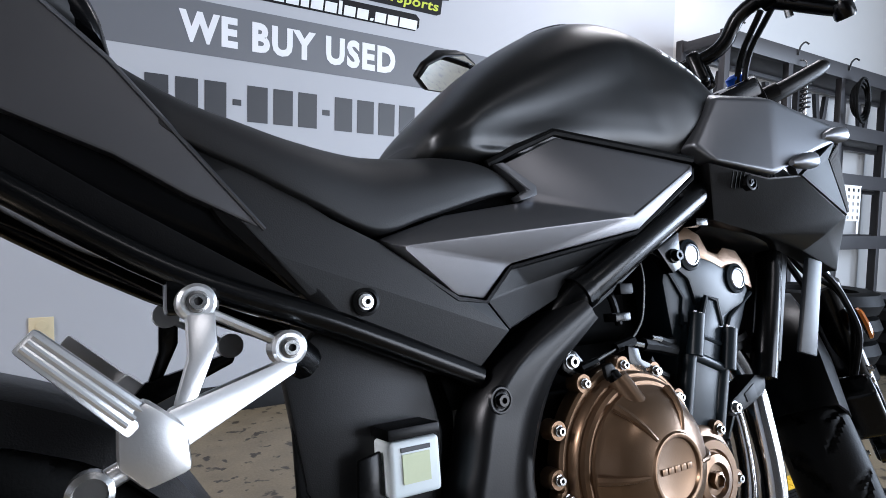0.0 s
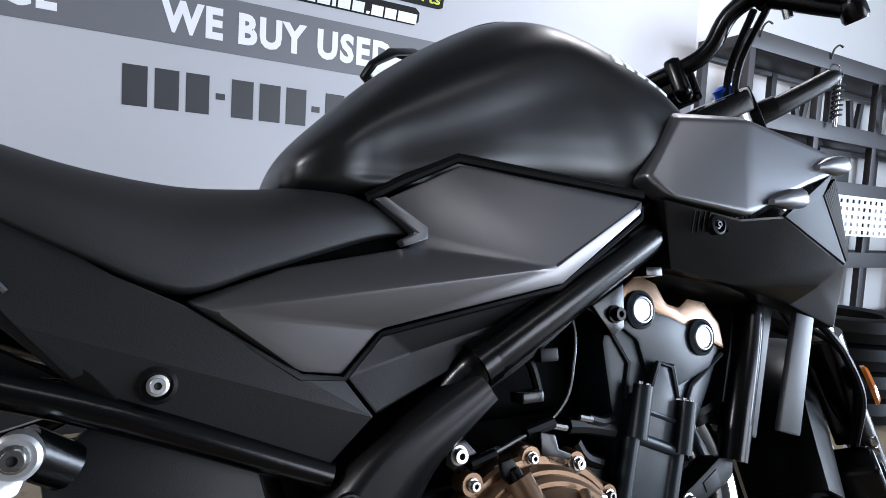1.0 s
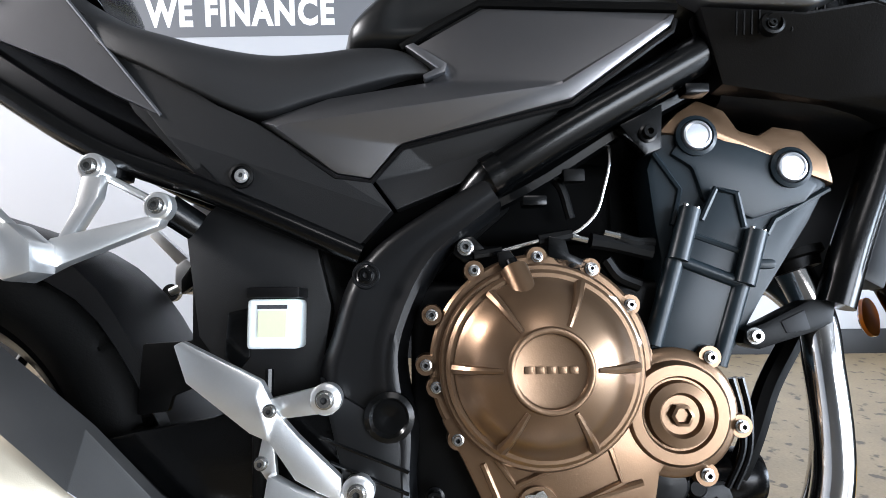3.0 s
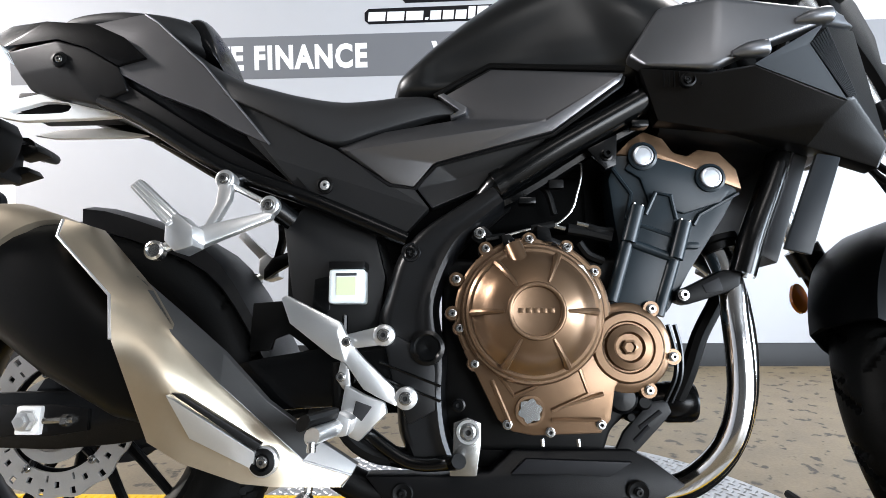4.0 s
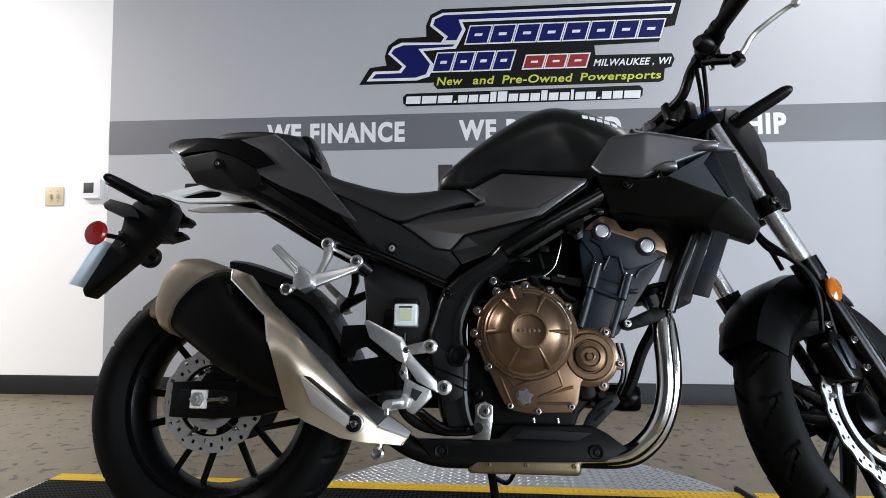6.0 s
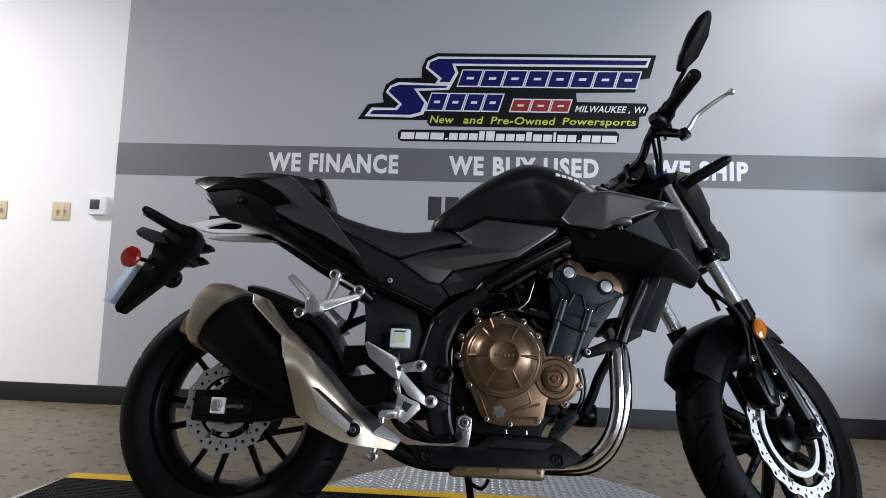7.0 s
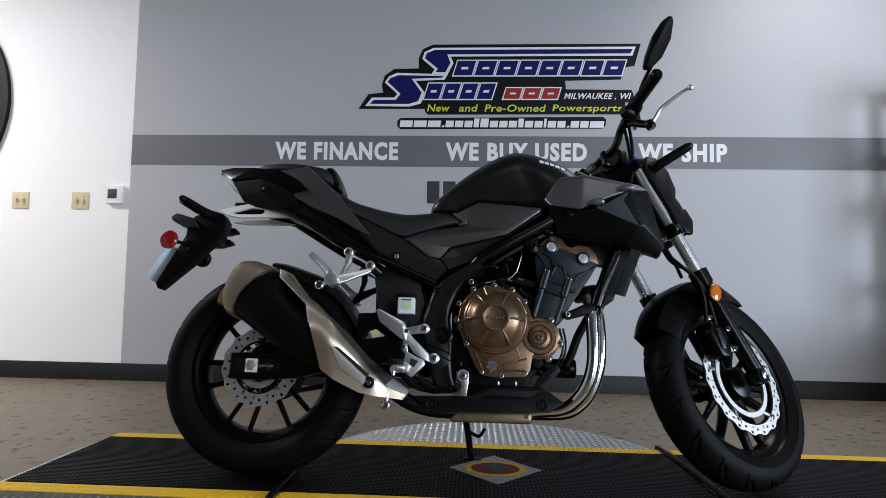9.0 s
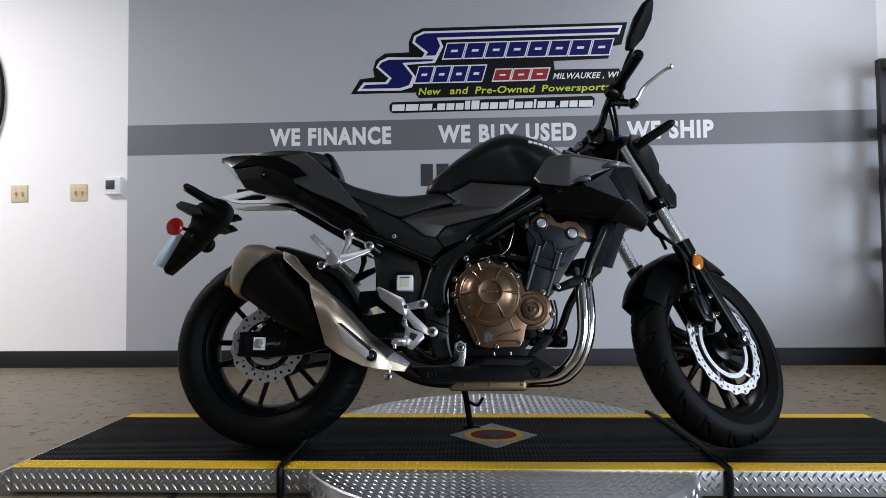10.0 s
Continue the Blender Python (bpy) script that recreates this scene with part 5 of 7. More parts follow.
# rear brake reservoir
rv = part("brake_reservoir", box(0.412, 0.464, -0.125, -0.088, 0.478, 0.528, 0.005, 3), M_FLUIDBOX, bike, "milky white brake fluid reservoir")
part("reservoir_cap", box(0.411, 0.465, -0.126, -0.087, 0.529, 0.540, 0.003), M_PLASTIC, rv)
part("reservoir_label", box(0.424, 0.452, -0.1265, -0.124, 0.490, 0.516, 0), M_LABEL, rv, "pale yellow-green label")
part("level_line", box(0.423, 0.453, -0.1262, -0.124, 0.518, 0.522, 0), M_CHAR, rv)
part("reservoir_stay", plate([(0.388, 0.515), (0.410, 0.520), (0.412, 0.47), (0.40, 0.455), (0.385, 0.47)], -0.112, -0.106, 0.002), M_FRAME, rv)

# rider footrest hanger: heel blade, two arms and the open casting below
hn = part("footrest_hanger", facets([(0.352, -0.152, 0.484), (0.360, -0.152, 0.488), (0.437, -0.152, 0.450), (0.452, -0.150, 0.420), (0.472, -0.149, 0.398), (0.512, -0.147, 0.360), (0.515, -0.147, 0.336), (0.492, -0.150, 0.347), (0.470, -0.151, 0.359), (0.445, -0.152, 0.394), (0.427, -0.153, 0.402), (0.366, -0.154, 0.449), (0.434, -0.156, 0.436)],
                                    [(0, 1, 2, 12), (12, 2, 3, 9), (0, 12, 11), (11, 12, 9, 10), (3, 4, 8, 9), (4, 5, 6, 7, 8)], 0.012, 0.002), M_ALLOY, bike, "cast aluminium footrest hanger")
part("upper_arm", plate([(0.443, 0.433), (0.490, 0.444), (0.497, 0.445), (0.500, 0.419), (0.456, 0.414)], -0.148, -0.138, 0.003), M_ALLOY, hn)
part("lower_web", plate([(0.446, 0.366), (0.455, 0.362), (0.473, 0.352), (0.500, 0.342), (0.504, 0.328), (0.466, 0.291), (0.452, 0.298), (0.440, 0.326)], -0.158, -0.140, 0.004), M_ALLOY, hn)
# shade in the casting's hollow drawn as a dark patch
part("web_recess_shade", plate([(0.462, 0.345), (0.484, 0.337), (0.470, 0.318), (0.458, 0.328)], -0.1592, -0.150, 0.001), M_DARK, hn)
part("stud_arm", plate([(0.438, 0.402), (0.448, 0.394), (0.452, 0.362), (0.442, 0.358), (0.432, 0.372)], -0.146, -0.138, 0.002), M_ALLOY, hn)
for bx, bz, rr in ((0.497, 0.432, 0.0150), (0.528, 0.347, 0.0155)):
    part("boss", lathe([(rr, 0), (rr, 0.014), (rr - 0.003, 0.016), (0.0001, 0.016)], (bx, -0.134, bz), seg=24), M_ALLOY, hn)
    bolt(hn, (bx, -0.150, bz), 0.0105, M_STEEL, 0.007)
for bx, bz in ((0.447, 0.423), (0.440, 0.376)):
    bolt(hn, (bx, -0.155, bz), 0.0075, M_STEEL, 0.006)
pg = part("rider_footrest", plate([(0.432, 0.326), (0.446, 0.334), (0.464, 0.324), (0.458, 0.304), (0.440, 0.302)], -0.192, -0.150, 0.004), M_ALLOY, bike, "silver rider footrest with black rubber top")
part("peg_bar", tube([(0.442, -0.185, 0.314), (0.424, -0.235, 0.310)], 0.0125, 12, flat=0.8), M_ALLOY, pg)
part("peg_rubber", tube([(0.438, -0.190, 0.330), (0.414, -0.240, 0.326)], 0.0135, 10, flat=0.6), M_RUBBER, pg)
part("feeler", tube([(0.424, -0.234, 0.304), (0.424, -0.234, 0.292)], 0.0055, 10), M_STEEL, pg)
part("pedal_rod", tube([(0.440, -0.136, 0.460), (0.440, -0.137, 0.40)], 0.0042, 8), M_FRAME, pg)
bp = part("brake_pedal", tube([(0.47, -0.125, 0.30), (0.53, -0.13, 0.262), (0.585, -0.14, 0.262), (0.60, -0.17, 0.27)], 0.010, 10, 5), M_FRAME, bike, "black rear brake pedal")
part("pedal_link", tube([(0.432, -0.128, 0.395), (0.434, -0.128, 0.33)], 0.010, 10), M_RUBBER, bp)

# passenger footrests
for sgn in (-1, 1):
    ph = part("passenger_hanger", facets([(0.331, sgn * 0.138, 0.612), (0.316, sgn * 0.140, 0.612), (0.233, sgn * 0.160, 0.588), (0.215, sgn * 0.166, 0.566), (0.216, sgn * 0.166, 0.544), (0.246, sgn * 0.160, 0.562), (0.327, sgn * 0.140, 0.601)],
                                    [(0, 1, 6), (1, 2, 5, 6), (2, 3, 4, 5)], -sgn * 0.016, 0.003), M_ALLOY if sgn < 0 else M_FRAME, bike, "cast aluminium passenger footrest hanger" if sgn < 0 else "black passenger footrest hanger")
    part("rear_leg", facets([(0.247, sgn * 0.140, 0.655), (0.268, sgn * 0.140, 0.655), (0.268, sgn * 0.146, 0.630), (0.252, sgn * 0.154, 0.592), (0.236, sgn * 0.156, 0.588), (0.247, sgn * 0.148, 0.622)], [(0, 1, 2, 5), (5, 2, 3, 4)], -sgn * 0.014, 0.003), M_ALLOY if sgn < 0 else M_FRAME, ph)
    part("bridge", tube([(0.262, sgn * 0.128, 0.656), (0.320, sgn * 0.128, 0.626)], 0.0042, 8), M_ALLOY, ph)
    for bx, bz in ((0.255, 0.663), (0.324, 0.622)):
        part("boss", lathe([(0.0145, 0), (0.0145, 0.020), (0.012, 0.022), (0.0001, 0.022)], (bx, sgn * 0.118, bz), (0, sgn, 0), 22), M_ALLOY, ph)
        bolt(ph, (bx, sgn * 0.140, bz), 0.0098, M_STEEL, 0.006, (0, sgn, 0))
    pb = part("peg", facets([(0.147, sgn * 0.198, 0.637), (0.158, sgn * 0.192, 0.650), (0.222, sgn * 0.192, 0.592), (0.206, sgn * 0.200, 0.578)], [(0, 1, 2, 3)], -sgn * 0.016, 0.003), M_ALLOY, ph, "folded silver footrest")
    for e in (0.25, 0.52, 0.79):
        a, b = Vector((0.147, sgn * 0.1985, 0.637)).lerp(Vector((0.158, sgn * 0.1925, 0.650)), e), Vector((0.206, sgn * 0.2005, 0.578)).lerp(Vector((0.222, sgn * 0.1925, 0.592)), e)
        part("peg_groove", tube([a.lerp(b, 0.04), a.lerp(b, 0.93)], 0.0018, 6), M_ALLOY, pb)
    part("knuckle", plate([(0.200, 0.588), (0.216, 0.600), (0.240, 0.580), (0.243, 0.552), (0.216, 0.544), (0.200, 0.560)], sgn * 0.196, sgn * 0.160, 0.005), M_ALLOY, ph)
    part("pivot_pin", tube([(0.186, sgn * 0.182, 0.549), (0.212, sgn * 0.178, 0.560)], 0.007, 10), M_ALLOY, ph)
    part("pivot_end", lathe([(0.0135, 0), (0.0135, 0.012), (0.010, 0.014), (0.009, 0.010), (0.0001, 0.010)], (0.186, sgn * 0.180, 0.548), (0, sgn, 0), 20), M_STEEL, ph)
part("hanger_mount", tube([(0.348, -0.10, 0.606), (0.324, -0.118, 0.624)], 0.016, 10), M_FRAME, fr)
part("hanger_mount", box(0.235, 0.275, -0.118, -0.09, 0.655, 0.685, 0.005), M_FRAME, fr)

# ---- bodywork ----
TANK = [(0.498, 0.836, 0.812, 0.060, 0.45), (0.511, 0.862, 0.804, 0.088, 0.45), (0.550, 0.902, 0.800, 0.108, 0.42), (0.605, 0.952, 0.800, 0.120, 0.40), (0.670, 0.998, 0.800, 0.134, 0.40), (0.730, 1.030, 0.800, 0.144, 0.42),
        (0.790, 1.040, 0.798, 0.154, 0.42), (0.860, 1.020, 0.796, 0.160, 0.42), (0.930, 0.985, 0.80, 0.156, 0.40), (0.988, 0.942, 0.80, 0.134, 0.36)]
TANK_POWER = 2.1


def tank_height(x, y):
    """Height of the tank's upper skin."""
    rows = [(a.x, a.y, a.z, b.x, b.y) for a, b in zip(smooth_path([(q[0], q[1], q[2]) for q in TANK], 7), smooth_path([(q[3], q[4], 0) for q in TANK], 7))]
    for p, q in zip(rows, rows[1:]):
        if p[0] <= x <= q[0]:
            u = (x - p[0]) / (q[0] - p[0])
            top, bot, hw, f = [p[k] + (q[k] - p[k]) * u for k in (1, 2, 3, 4)]
            mid = bot + f * (top - bot)
            return mid + (top - mid) * (1 - (abs(y) / hw) ** TANK_POWER) ** (1 / TANK_POWER)


def ease(u):
    u = max(0.0, min(1.0, u))
    return u * u * (3 - 2 * u)


tank_mesh = body(TANK, 14, 160, TANK_POWER, 3.4)
for v in tank_mesh.verts:
    # knee recess in both flanks: a ridge above and in front of it, a lip below
    x, z = v.co.x, v.co.z
    ridge = 0.868 + 0.118 * max(0, min(1, (x - 0.545) / 0.235)) ** 0.75
    front = 0.905 - 0.45 * (z - 0.83)
    m = ease((ridge - z) / 0.075) * ease((front - x) / 0.080) * ease((x - 0.520) / 0.050) * ease((z - 0.812) / 0.014)
    v.co.y -= math.copysign(min(abs(v.co.y) * 0.5, 0.013 * m * (0.55 + 0.45 * ease((z - 0.815) / 0.05))), v.co.y)
tk = part("fuel_tank", tank_mesh, M_TANK, bike, "matte black fuel tank", sharp=60)
part("filler_cap", lathe([(0.05, 0), (0.05, 0.010), (0.046, 0.013), (0.02, 0.013), (0.0001, 0.012)], (0.765, 0, 1.024), (-0.2, 0, 1), 32), M_GLOSS, tk)
for s in (-1, 1):
    for k in range(5):
        q = 0.842 + k * 0.0165
        c = [(q, s * 0.139), (q + 0.0125, s * 0.138), (q + 0.0125, s * 0.131), (q, s * 0.132)]
        bm = bmesh.new()
        lo = [bm.verts.new((x, y, tank_height(x, y) - 0.001)) for x, y in c]
        hi = [bm.verts.new((x, y + s * 0.001, tank_height(x, y) + 0.0022)) for x, y in c]
        bm.faces.new(hi)
        for e in range(4):
            bm.faces.new((lo[e], lo[(e + 1) % 4], hi[(e + 1) % 4], hi[e]))
        part("badge_bar", bm, M_WHITE, tk)

for s in (-1, 1):
    # main side panel: flat upper face, a crease, and a lower band that turns under
    v = [(0.417, 0.119, 0.714), (0.492, 0.119, 0.739), (0.598, 0.114, 0.757), (0.611, 0.115, 0.770), (0.580, 0.104, 0.801), (0.655, 0.120, 0.836), (0.843, 0.162, 0.804), (0.836, 0.1650, 0.790), (0.738, 0.1546, 0.721), (0.566, 0.123, 0.687),
         (0.535, 0.1165, 0.652), (0.500, 0.1205, 0.657), (0.436, 0.131, 0.706), (0.730, 0.157, 0.736), (0.828, 0.1655, 0.796)]
    sp = part("side_panel", facets([(a, s * b, c) for a, b, c in v], [(0, 1, 12), (12, 1, 2, 13), (2, 3, 5, 13), (3, 4, 5), (5, 6, 14, 13), (6, 7, 14), (14, 7, 8, 13), (13, 8, 9), (12, 13, 9), (12, 9, 10, 11), (0, 12, 11)], -s * 0.02, 0.003, 2), M_GREY, bike, "satin grey angular side panel", sharp=24)
    part("panel_edge", tube([(0.842, s * 0.160, 0.798), (0.838, s * 0.162, 0.786), (0.740, s * 0.147, 0.718), (0.568, s * 0.121, 0.683), (0.536, s * 0.117, 0.648), (0.500, s * 0.121, 0.653), (0.417, s * 0.116, 0.710)], 0.003, 6), M_PLASTIC, sp)
    part("panel_seal", tube([(0.566, s * 0.098, 0.803), (0.600, s * 0.106, 0.820), (0.652, s * 0.117, 0.8425), (0.845, s * 0.1595, 0.8105)], 0.0052, 8), M_MUFFB, sp, "black rubber seal under the tank")
    # folded lip where the seat's nose meets the panel
    part("seat_lip", facets([(0.570, s * 0.108, 0.801), (0.580, s * 0.112, 0.803), (0.616, s * 0.122, 0.775), (0.614, s * 0.124, 0.764), (0.592, s * 0.122, 0.757), (0.590, s * 0.120, 0.763), (0.604, s * 0.120, 0.770)],
                             [(0, 1, 2, 6), (2, 3, 6), (3, 4, 5, 6)], -s * 0.016, 0.002, 2), M_SHROUD, sp, sharp=20)
    # dark lower cover in front
    part("lower_panel", facets([(0.742, s * 0.142, 0.726), (0.572, s * 0.122, 0.684), (0.539, s * 0.116, 0.650), (0.562, s * 0.120, 0.618), (0.64, s * 0.118, 0.650), (0.70, s * 0.124, 0.690), (0.600, s * 0.110, 0.665)],
                               [(0, 1, 6, 5), (1, 2, 6), (2, 3, 6), (6, 3, 4, 5)], -s * 0.02, 0.002), M_COVER, sp, sharp=14)
    # rear side cover: upper face, a sunk dotted wedge and a lower face
    v = [(0.210, 0.105, 0.850), (0.300, 0.116, 0.780), (0.372, 0.120, 0.733), (0.416, 0.120, 0.712), (0.500, 0.122, 0.654), (0.535, 0.119, 0.649), (0.558, 0.124, 0.617), (0.512, 0.112, 0.571), (0.430, 0.112, 0.612), (0.360, 0.113, 0.652), (0.262, 0.108, 0.770),
         (0.318, 0.1185, 0.702), (0.384, 0.114, 0.640)]
    sc = part("side_cover", facets([(a, s * b, c) for a, b, c in v], [(0, 1, 10), (10, 1, 2, 3, 4, 6, 11), (4, 5, 6), (11, 6, 12), (11, 12, 9), (12, 6, 7, 8), (9, 12, 8)], -s * 0.02, 0.0012), M_COVER, bike, "matte black plastic side cover", sharp=6)
    # hollow round the bolt, its shade put into a darker black
    part("cover_dimple", lathe([(0.013, -0.002), (0.013, 0.004), (0.010, 0.005), (0.009, 0.001), (0.0001, 0.001)], (0.401, s * 0.117, 0.656), (0, s, 0), 24), M_MUFFB, sc)
    bolt(sc, (0.401, s * 0.119, 0.656), 0.0085, M_ALLOY, 0.005, (0, s, 0))

# added under-body that fills the shaded space behind the panels in near-black
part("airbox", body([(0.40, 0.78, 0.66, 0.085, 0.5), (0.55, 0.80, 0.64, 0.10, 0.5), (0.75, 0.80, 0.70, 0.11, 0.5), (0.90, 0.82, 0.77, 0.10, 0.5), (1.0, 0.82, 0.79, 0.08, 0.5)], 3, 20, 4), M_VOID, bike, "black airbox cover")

# seats
part("rider_seat", body([(0.150, 0.922, 0.880, 0.070, 0.2), (0.185, 0.893, 0.838, 0.098, 0.2), (0.250, 0.853, 0.797, 0.116, 0.18), (0.300, 0.836, 0.772, 0.124, 0.16), (0.350, 0.823, 0.746, 0.128, 0.15), (0.414, 0.815, 0.719, 0.126, 0.15), (0.470, 0.816, 0.734, 0.122, 0.15),
                             (0.520, 0.820, 0.750, 0.118, 0.18), (0.565, 0.813, 0.763, 0.112, 0.25), (0.602, 0.784, 0.769, 0.104, 0.4)], 6, 64, 2.7, 9.0), M_SEAT, bike, "black vinyl rider seat", sharp=50)
st2 = part("passenger_seat", body([(-0.110, 0.985, 0.970, 0.03, 0.4), (-0.06, 0.990, 0.955, 0.066, 0.4), (0.02, 0.990, 0.945, 0.084, 0.4), (0.09, 0.984, 0.930, 0.086, 0.4), (0.140, 0.975, 0.910, 0.080, 0.4), (0.170, 0.955, 0.90, 0.070, 0.4), (0.192, 0.915, 0.89, 0.055, 0.4)], 6, 36, 2.8), M_SEAT, bike, "black vinyl passenger seat", sharp=60)
part("seat_hump", body([(0.118, 0.965, 0.93, 0.03, 0.4), (0.140, 0.986, 0.92, 0.062, 0.4), (0.165, 0.980, 0.90, 0.070, 0.4), (0.190, 0.935, 0.89, 0.066, 0.4), (0.200, 0.90, 0.88, 0.05, 0.4)], 5, 28, 2.6), M_GLOSS, st2)

# tail
tl = part("tail_cowl", body([(-0.240, 0.976, 0.966, 0.010, 0.5), (-0.190, 0.974, 0.930, 0.042, 0.6), (-0.130, 0.970, 0.872, 0.062, 0.6), (-0.06, 0.966, 0.838, 0.078, 0.6), (0.02, 0.960, 0.808, 0.088, 0.6), (0.10, 0.936, 0.770, 0.095, 0.55), (0.18, 0.880, 0.722, 0.098, 0.5),
                             (0.27, 0.795, 0.692, 0.098, 0.5), (0.34, 0.715, 0.665, 0.096, 0.5)], 5, 32, 3.0), M_GLOSS, bike, "gloss black tail cowl", sharp=50)
for s in (-1, 1):
    v = [(-0.005, 0.090, 0.950), (0.085, 0.096, 0.962), (0.112, 0.104, 0.942), (0.198, 0.110, 0.860), (0.312, 0.117, 0.723), (0.253, 0.113, 0.752), (0.201, 0.110, 0.783), (0.125, 0.106, 0.815), (0.040, 0.100, 0.862), (0.090, 0.104, 0.878), (0.055, 0.099, 0.915)]
    tp = part("tail_panel", facets([(a, s * b, c) for a, b, c in v], [(0, 1, 2, 10), (10, 2, 9), (9, 2, 3, 7), (9, 7, 8), (3, 6, 7), (3, 4, 5, 6)], -s * 0.016, 0.002), M_GREY, bike, "satin grey tail side panel", sharp=14)
    part("panel_seam", tube([(0.086, s * 0.096, 0.961), (0.113, s * 0.104, 0.941), (0.199, s * 0.111, 0.860), (0.313, s * 0.1175, 0.723)], 0.0020, 6), M_SHROUD, tp)
    part("panel_tail", facets([(0.202, s * 0.108, 0.853), (0.316, s * 0.117, 0.720), (0.380, s * 0.117, 0.645), (0.358, s * 0.114, 0.652), (0.280, s * 0.110, 0.730)], [(0, 1, 4), (1, 2, 3, 4)], -s * 0.014, 0.0014), M_PLASTIC, tp)
    # rear corner piece with the bolt, and the pointed blade over it
    v = [(-0.170, 0.072, 0.915), (-0.062, 0.095, 0.921), (-0.005, 0.100, 0.902), (0.053, 0.104, 0.866), (0.072, 0.103, 0.824), (0.016, 0.092, 0.806), (-0.083, 0.070, 0.832), (-0.127, 0.060, 0.850), (-0.140, 0.070, 0.872), (-0.040, 0.098, 0.872)]
    rc = part("tail_corner", facets([(a, s * b, c) for a, b, c in v], [(0, 1, 9, 8), (1, 2, 3, 9), (3, 4, 5, 9), (9, 5, 6), (8, 9, 6, 7)], -s * 0.03, 0.005, 3), M_PLASTIC, bike, "black tail corner cover")
    part("bolt_ring", lathe([(0.013, -0.004), (0.013, 0.003), (0.009, 0.004), (0.008, 0.001), (0.0001, 0.001)], (-0.052, s * 0.097, 0.884), (0, s, 0), 22), M_PLASTIC, rc)
    bolt(rc, (-0.052, s * 0.098, 0.884), 0.007, M_STEEL, 0.004, (0, s, 0))
    v = [(-0.238, 0.020, 0.979), (-0.180, 0.050, 0.976), (-0.092, 0.084, 0.962), (0.004, 0.098, 0.945), (0.060, 0.107, 0.915), (0.102, 0.111, 0.876), (0.053, 0.106, 0.866), (-0.005, 0.102, 0.901), (-0.062, 0.096, 0.921), (-0.175, 0.070, 0.925), (-0.226, 0.034, 0.958)]
    part("tail_blade", facets([(a, s * b, c) for a, b, c in v], [(0, 1, 10), (1, 2, 9, 10), (2, 3, 8, 9), (3, 4, 7, 8), (4, 5, 6, 7)], -s * 0.012, 0.002), M_GLOSS, rc)
    part("tail_lens", facets([(-0.230, s * 0.026, 0.962), (-0.178, s * 0.068, 0.926), (-0.162, s * 0.074, 0.912), (-0.150, s * 0.072, 0.890), (-0.175, s * 0.055, 0.905), (-0.215, s * 0.030, 0.945)], [(0, 1, 5), (1, 2, 3, 4, 5)], -s * 0.010, 0.001), M_PLATE, rc, "clear tail light lens edge")
    part("lower_fairing", facets([(0.070, s * 0.100, 0.834), (0.20, s * 0.106, 0.750), (0.345, s * 0.108, 0.664), (0.250, s * 0.098, 0.680), (0.140, s * 0.094, 0.745), (0.03, s * 0.090, 0.800)], [(0, 1, 4, 5), (1, 2, 3, 4)], -s * 0.02, 0.002), M_PLASTIC, bike, "matte black lower tail fairing")
part("tail_light", facets([(-0.226, -0.012, 0.955), (-0.226, 0.012, 0.955), (-0.170, 0.04, 0.895), (-0.170, -0.04, 0.895)], [(0, 1, 2, 3)], 0.004, 0.001), M_RED, tl, "dark red tail light")

# licence plate carrier with reflector, signals and blank plate
pc = part("plate_carrier", plate([(-0.245, 0.828), (-0.200, 0.814), (-0.186, 0.790), (-0.190, 0.765), (-0.200, 0.740), (-0.226, 0.715), (-0.250, 0.690), (-0.285, 0.650), (-0.386, 0.556), (-0.396, 0.575), (-0.345, 0.680), (-0.318, 0.735), (-0.315, 0.780), (-0.295, 0.806)], -0.04, 0.012, 0.006), M_MUFFB, bike, "black plastic licence plate carrier")
for q in (((-0.235, 0.796), (-0.190, 0.790), (-0.184, 0.778), (-0.23, 0.768)), ((-0.25, 0.752), (-0.206, 0.750), (-0.196, 0.738), (-0.25, 0.722))):
    part("carrier_fin", plate(q, 0.045, 0.085, 0.004), M_MUFFB, pc)
part("carrier_bridge", box(-0.27, -0.215, -0.02, 0.055, 0.715, 0.79, 0.01), M_MUFFB, pc)
part("carrier_knob", lathe([(0.030, -0.01), (0.030, 0.006), (0.025, 0.010), (0.0001, 0.010)], (-0.325, 0.110, 0.695), seg=20), M_MUFFB, pc)
part("knob_stem", tube([(-0.30, 0.03, 0.70), (-0.325, 0.11, 0.695)], 0.006, 8), M_MUFFB, pc)
bolt(pc, (-0.325, 0.099, 0.695), 0.006)
part("licence_plate", plate([(-0.366, 0.705), (-0.361, 0.703), (-0.420, 0.586), (-0.425, 0.588)], -0.050, 0.090, 0), M_PLATE, pc, "blank pale plate")
part("side_reflector", lathe([(0.030, 0), (0.030, 0.006), (0.026, 0.010), (0.0001, 0.013)], (-0.336, -0.100, 0.704), (-0.12, -0.99, 0), 32), M_RED, pc, "round red reflector")
part("reflector_stem", tube([(-0.315, -0.03, 0.71), (-0.336, -0.100, 0.704)], 0.006, 8), M_MUFFB, pc)
for q in ((-0.315, 0.722), (-0.305, 0.690)):
    bolt(pc, (q[0], -0.041, q[1]), 0.006)
part("plate_lamp", plate([(-0.370, 0.797), (-0.352, 0.811), (-0.292, 0.794), (-0.272, 0.760), (-0.315, 0.764), (-0.362, 0.783)], -0.055, 0.02, 0.005), M_DARK, pc)
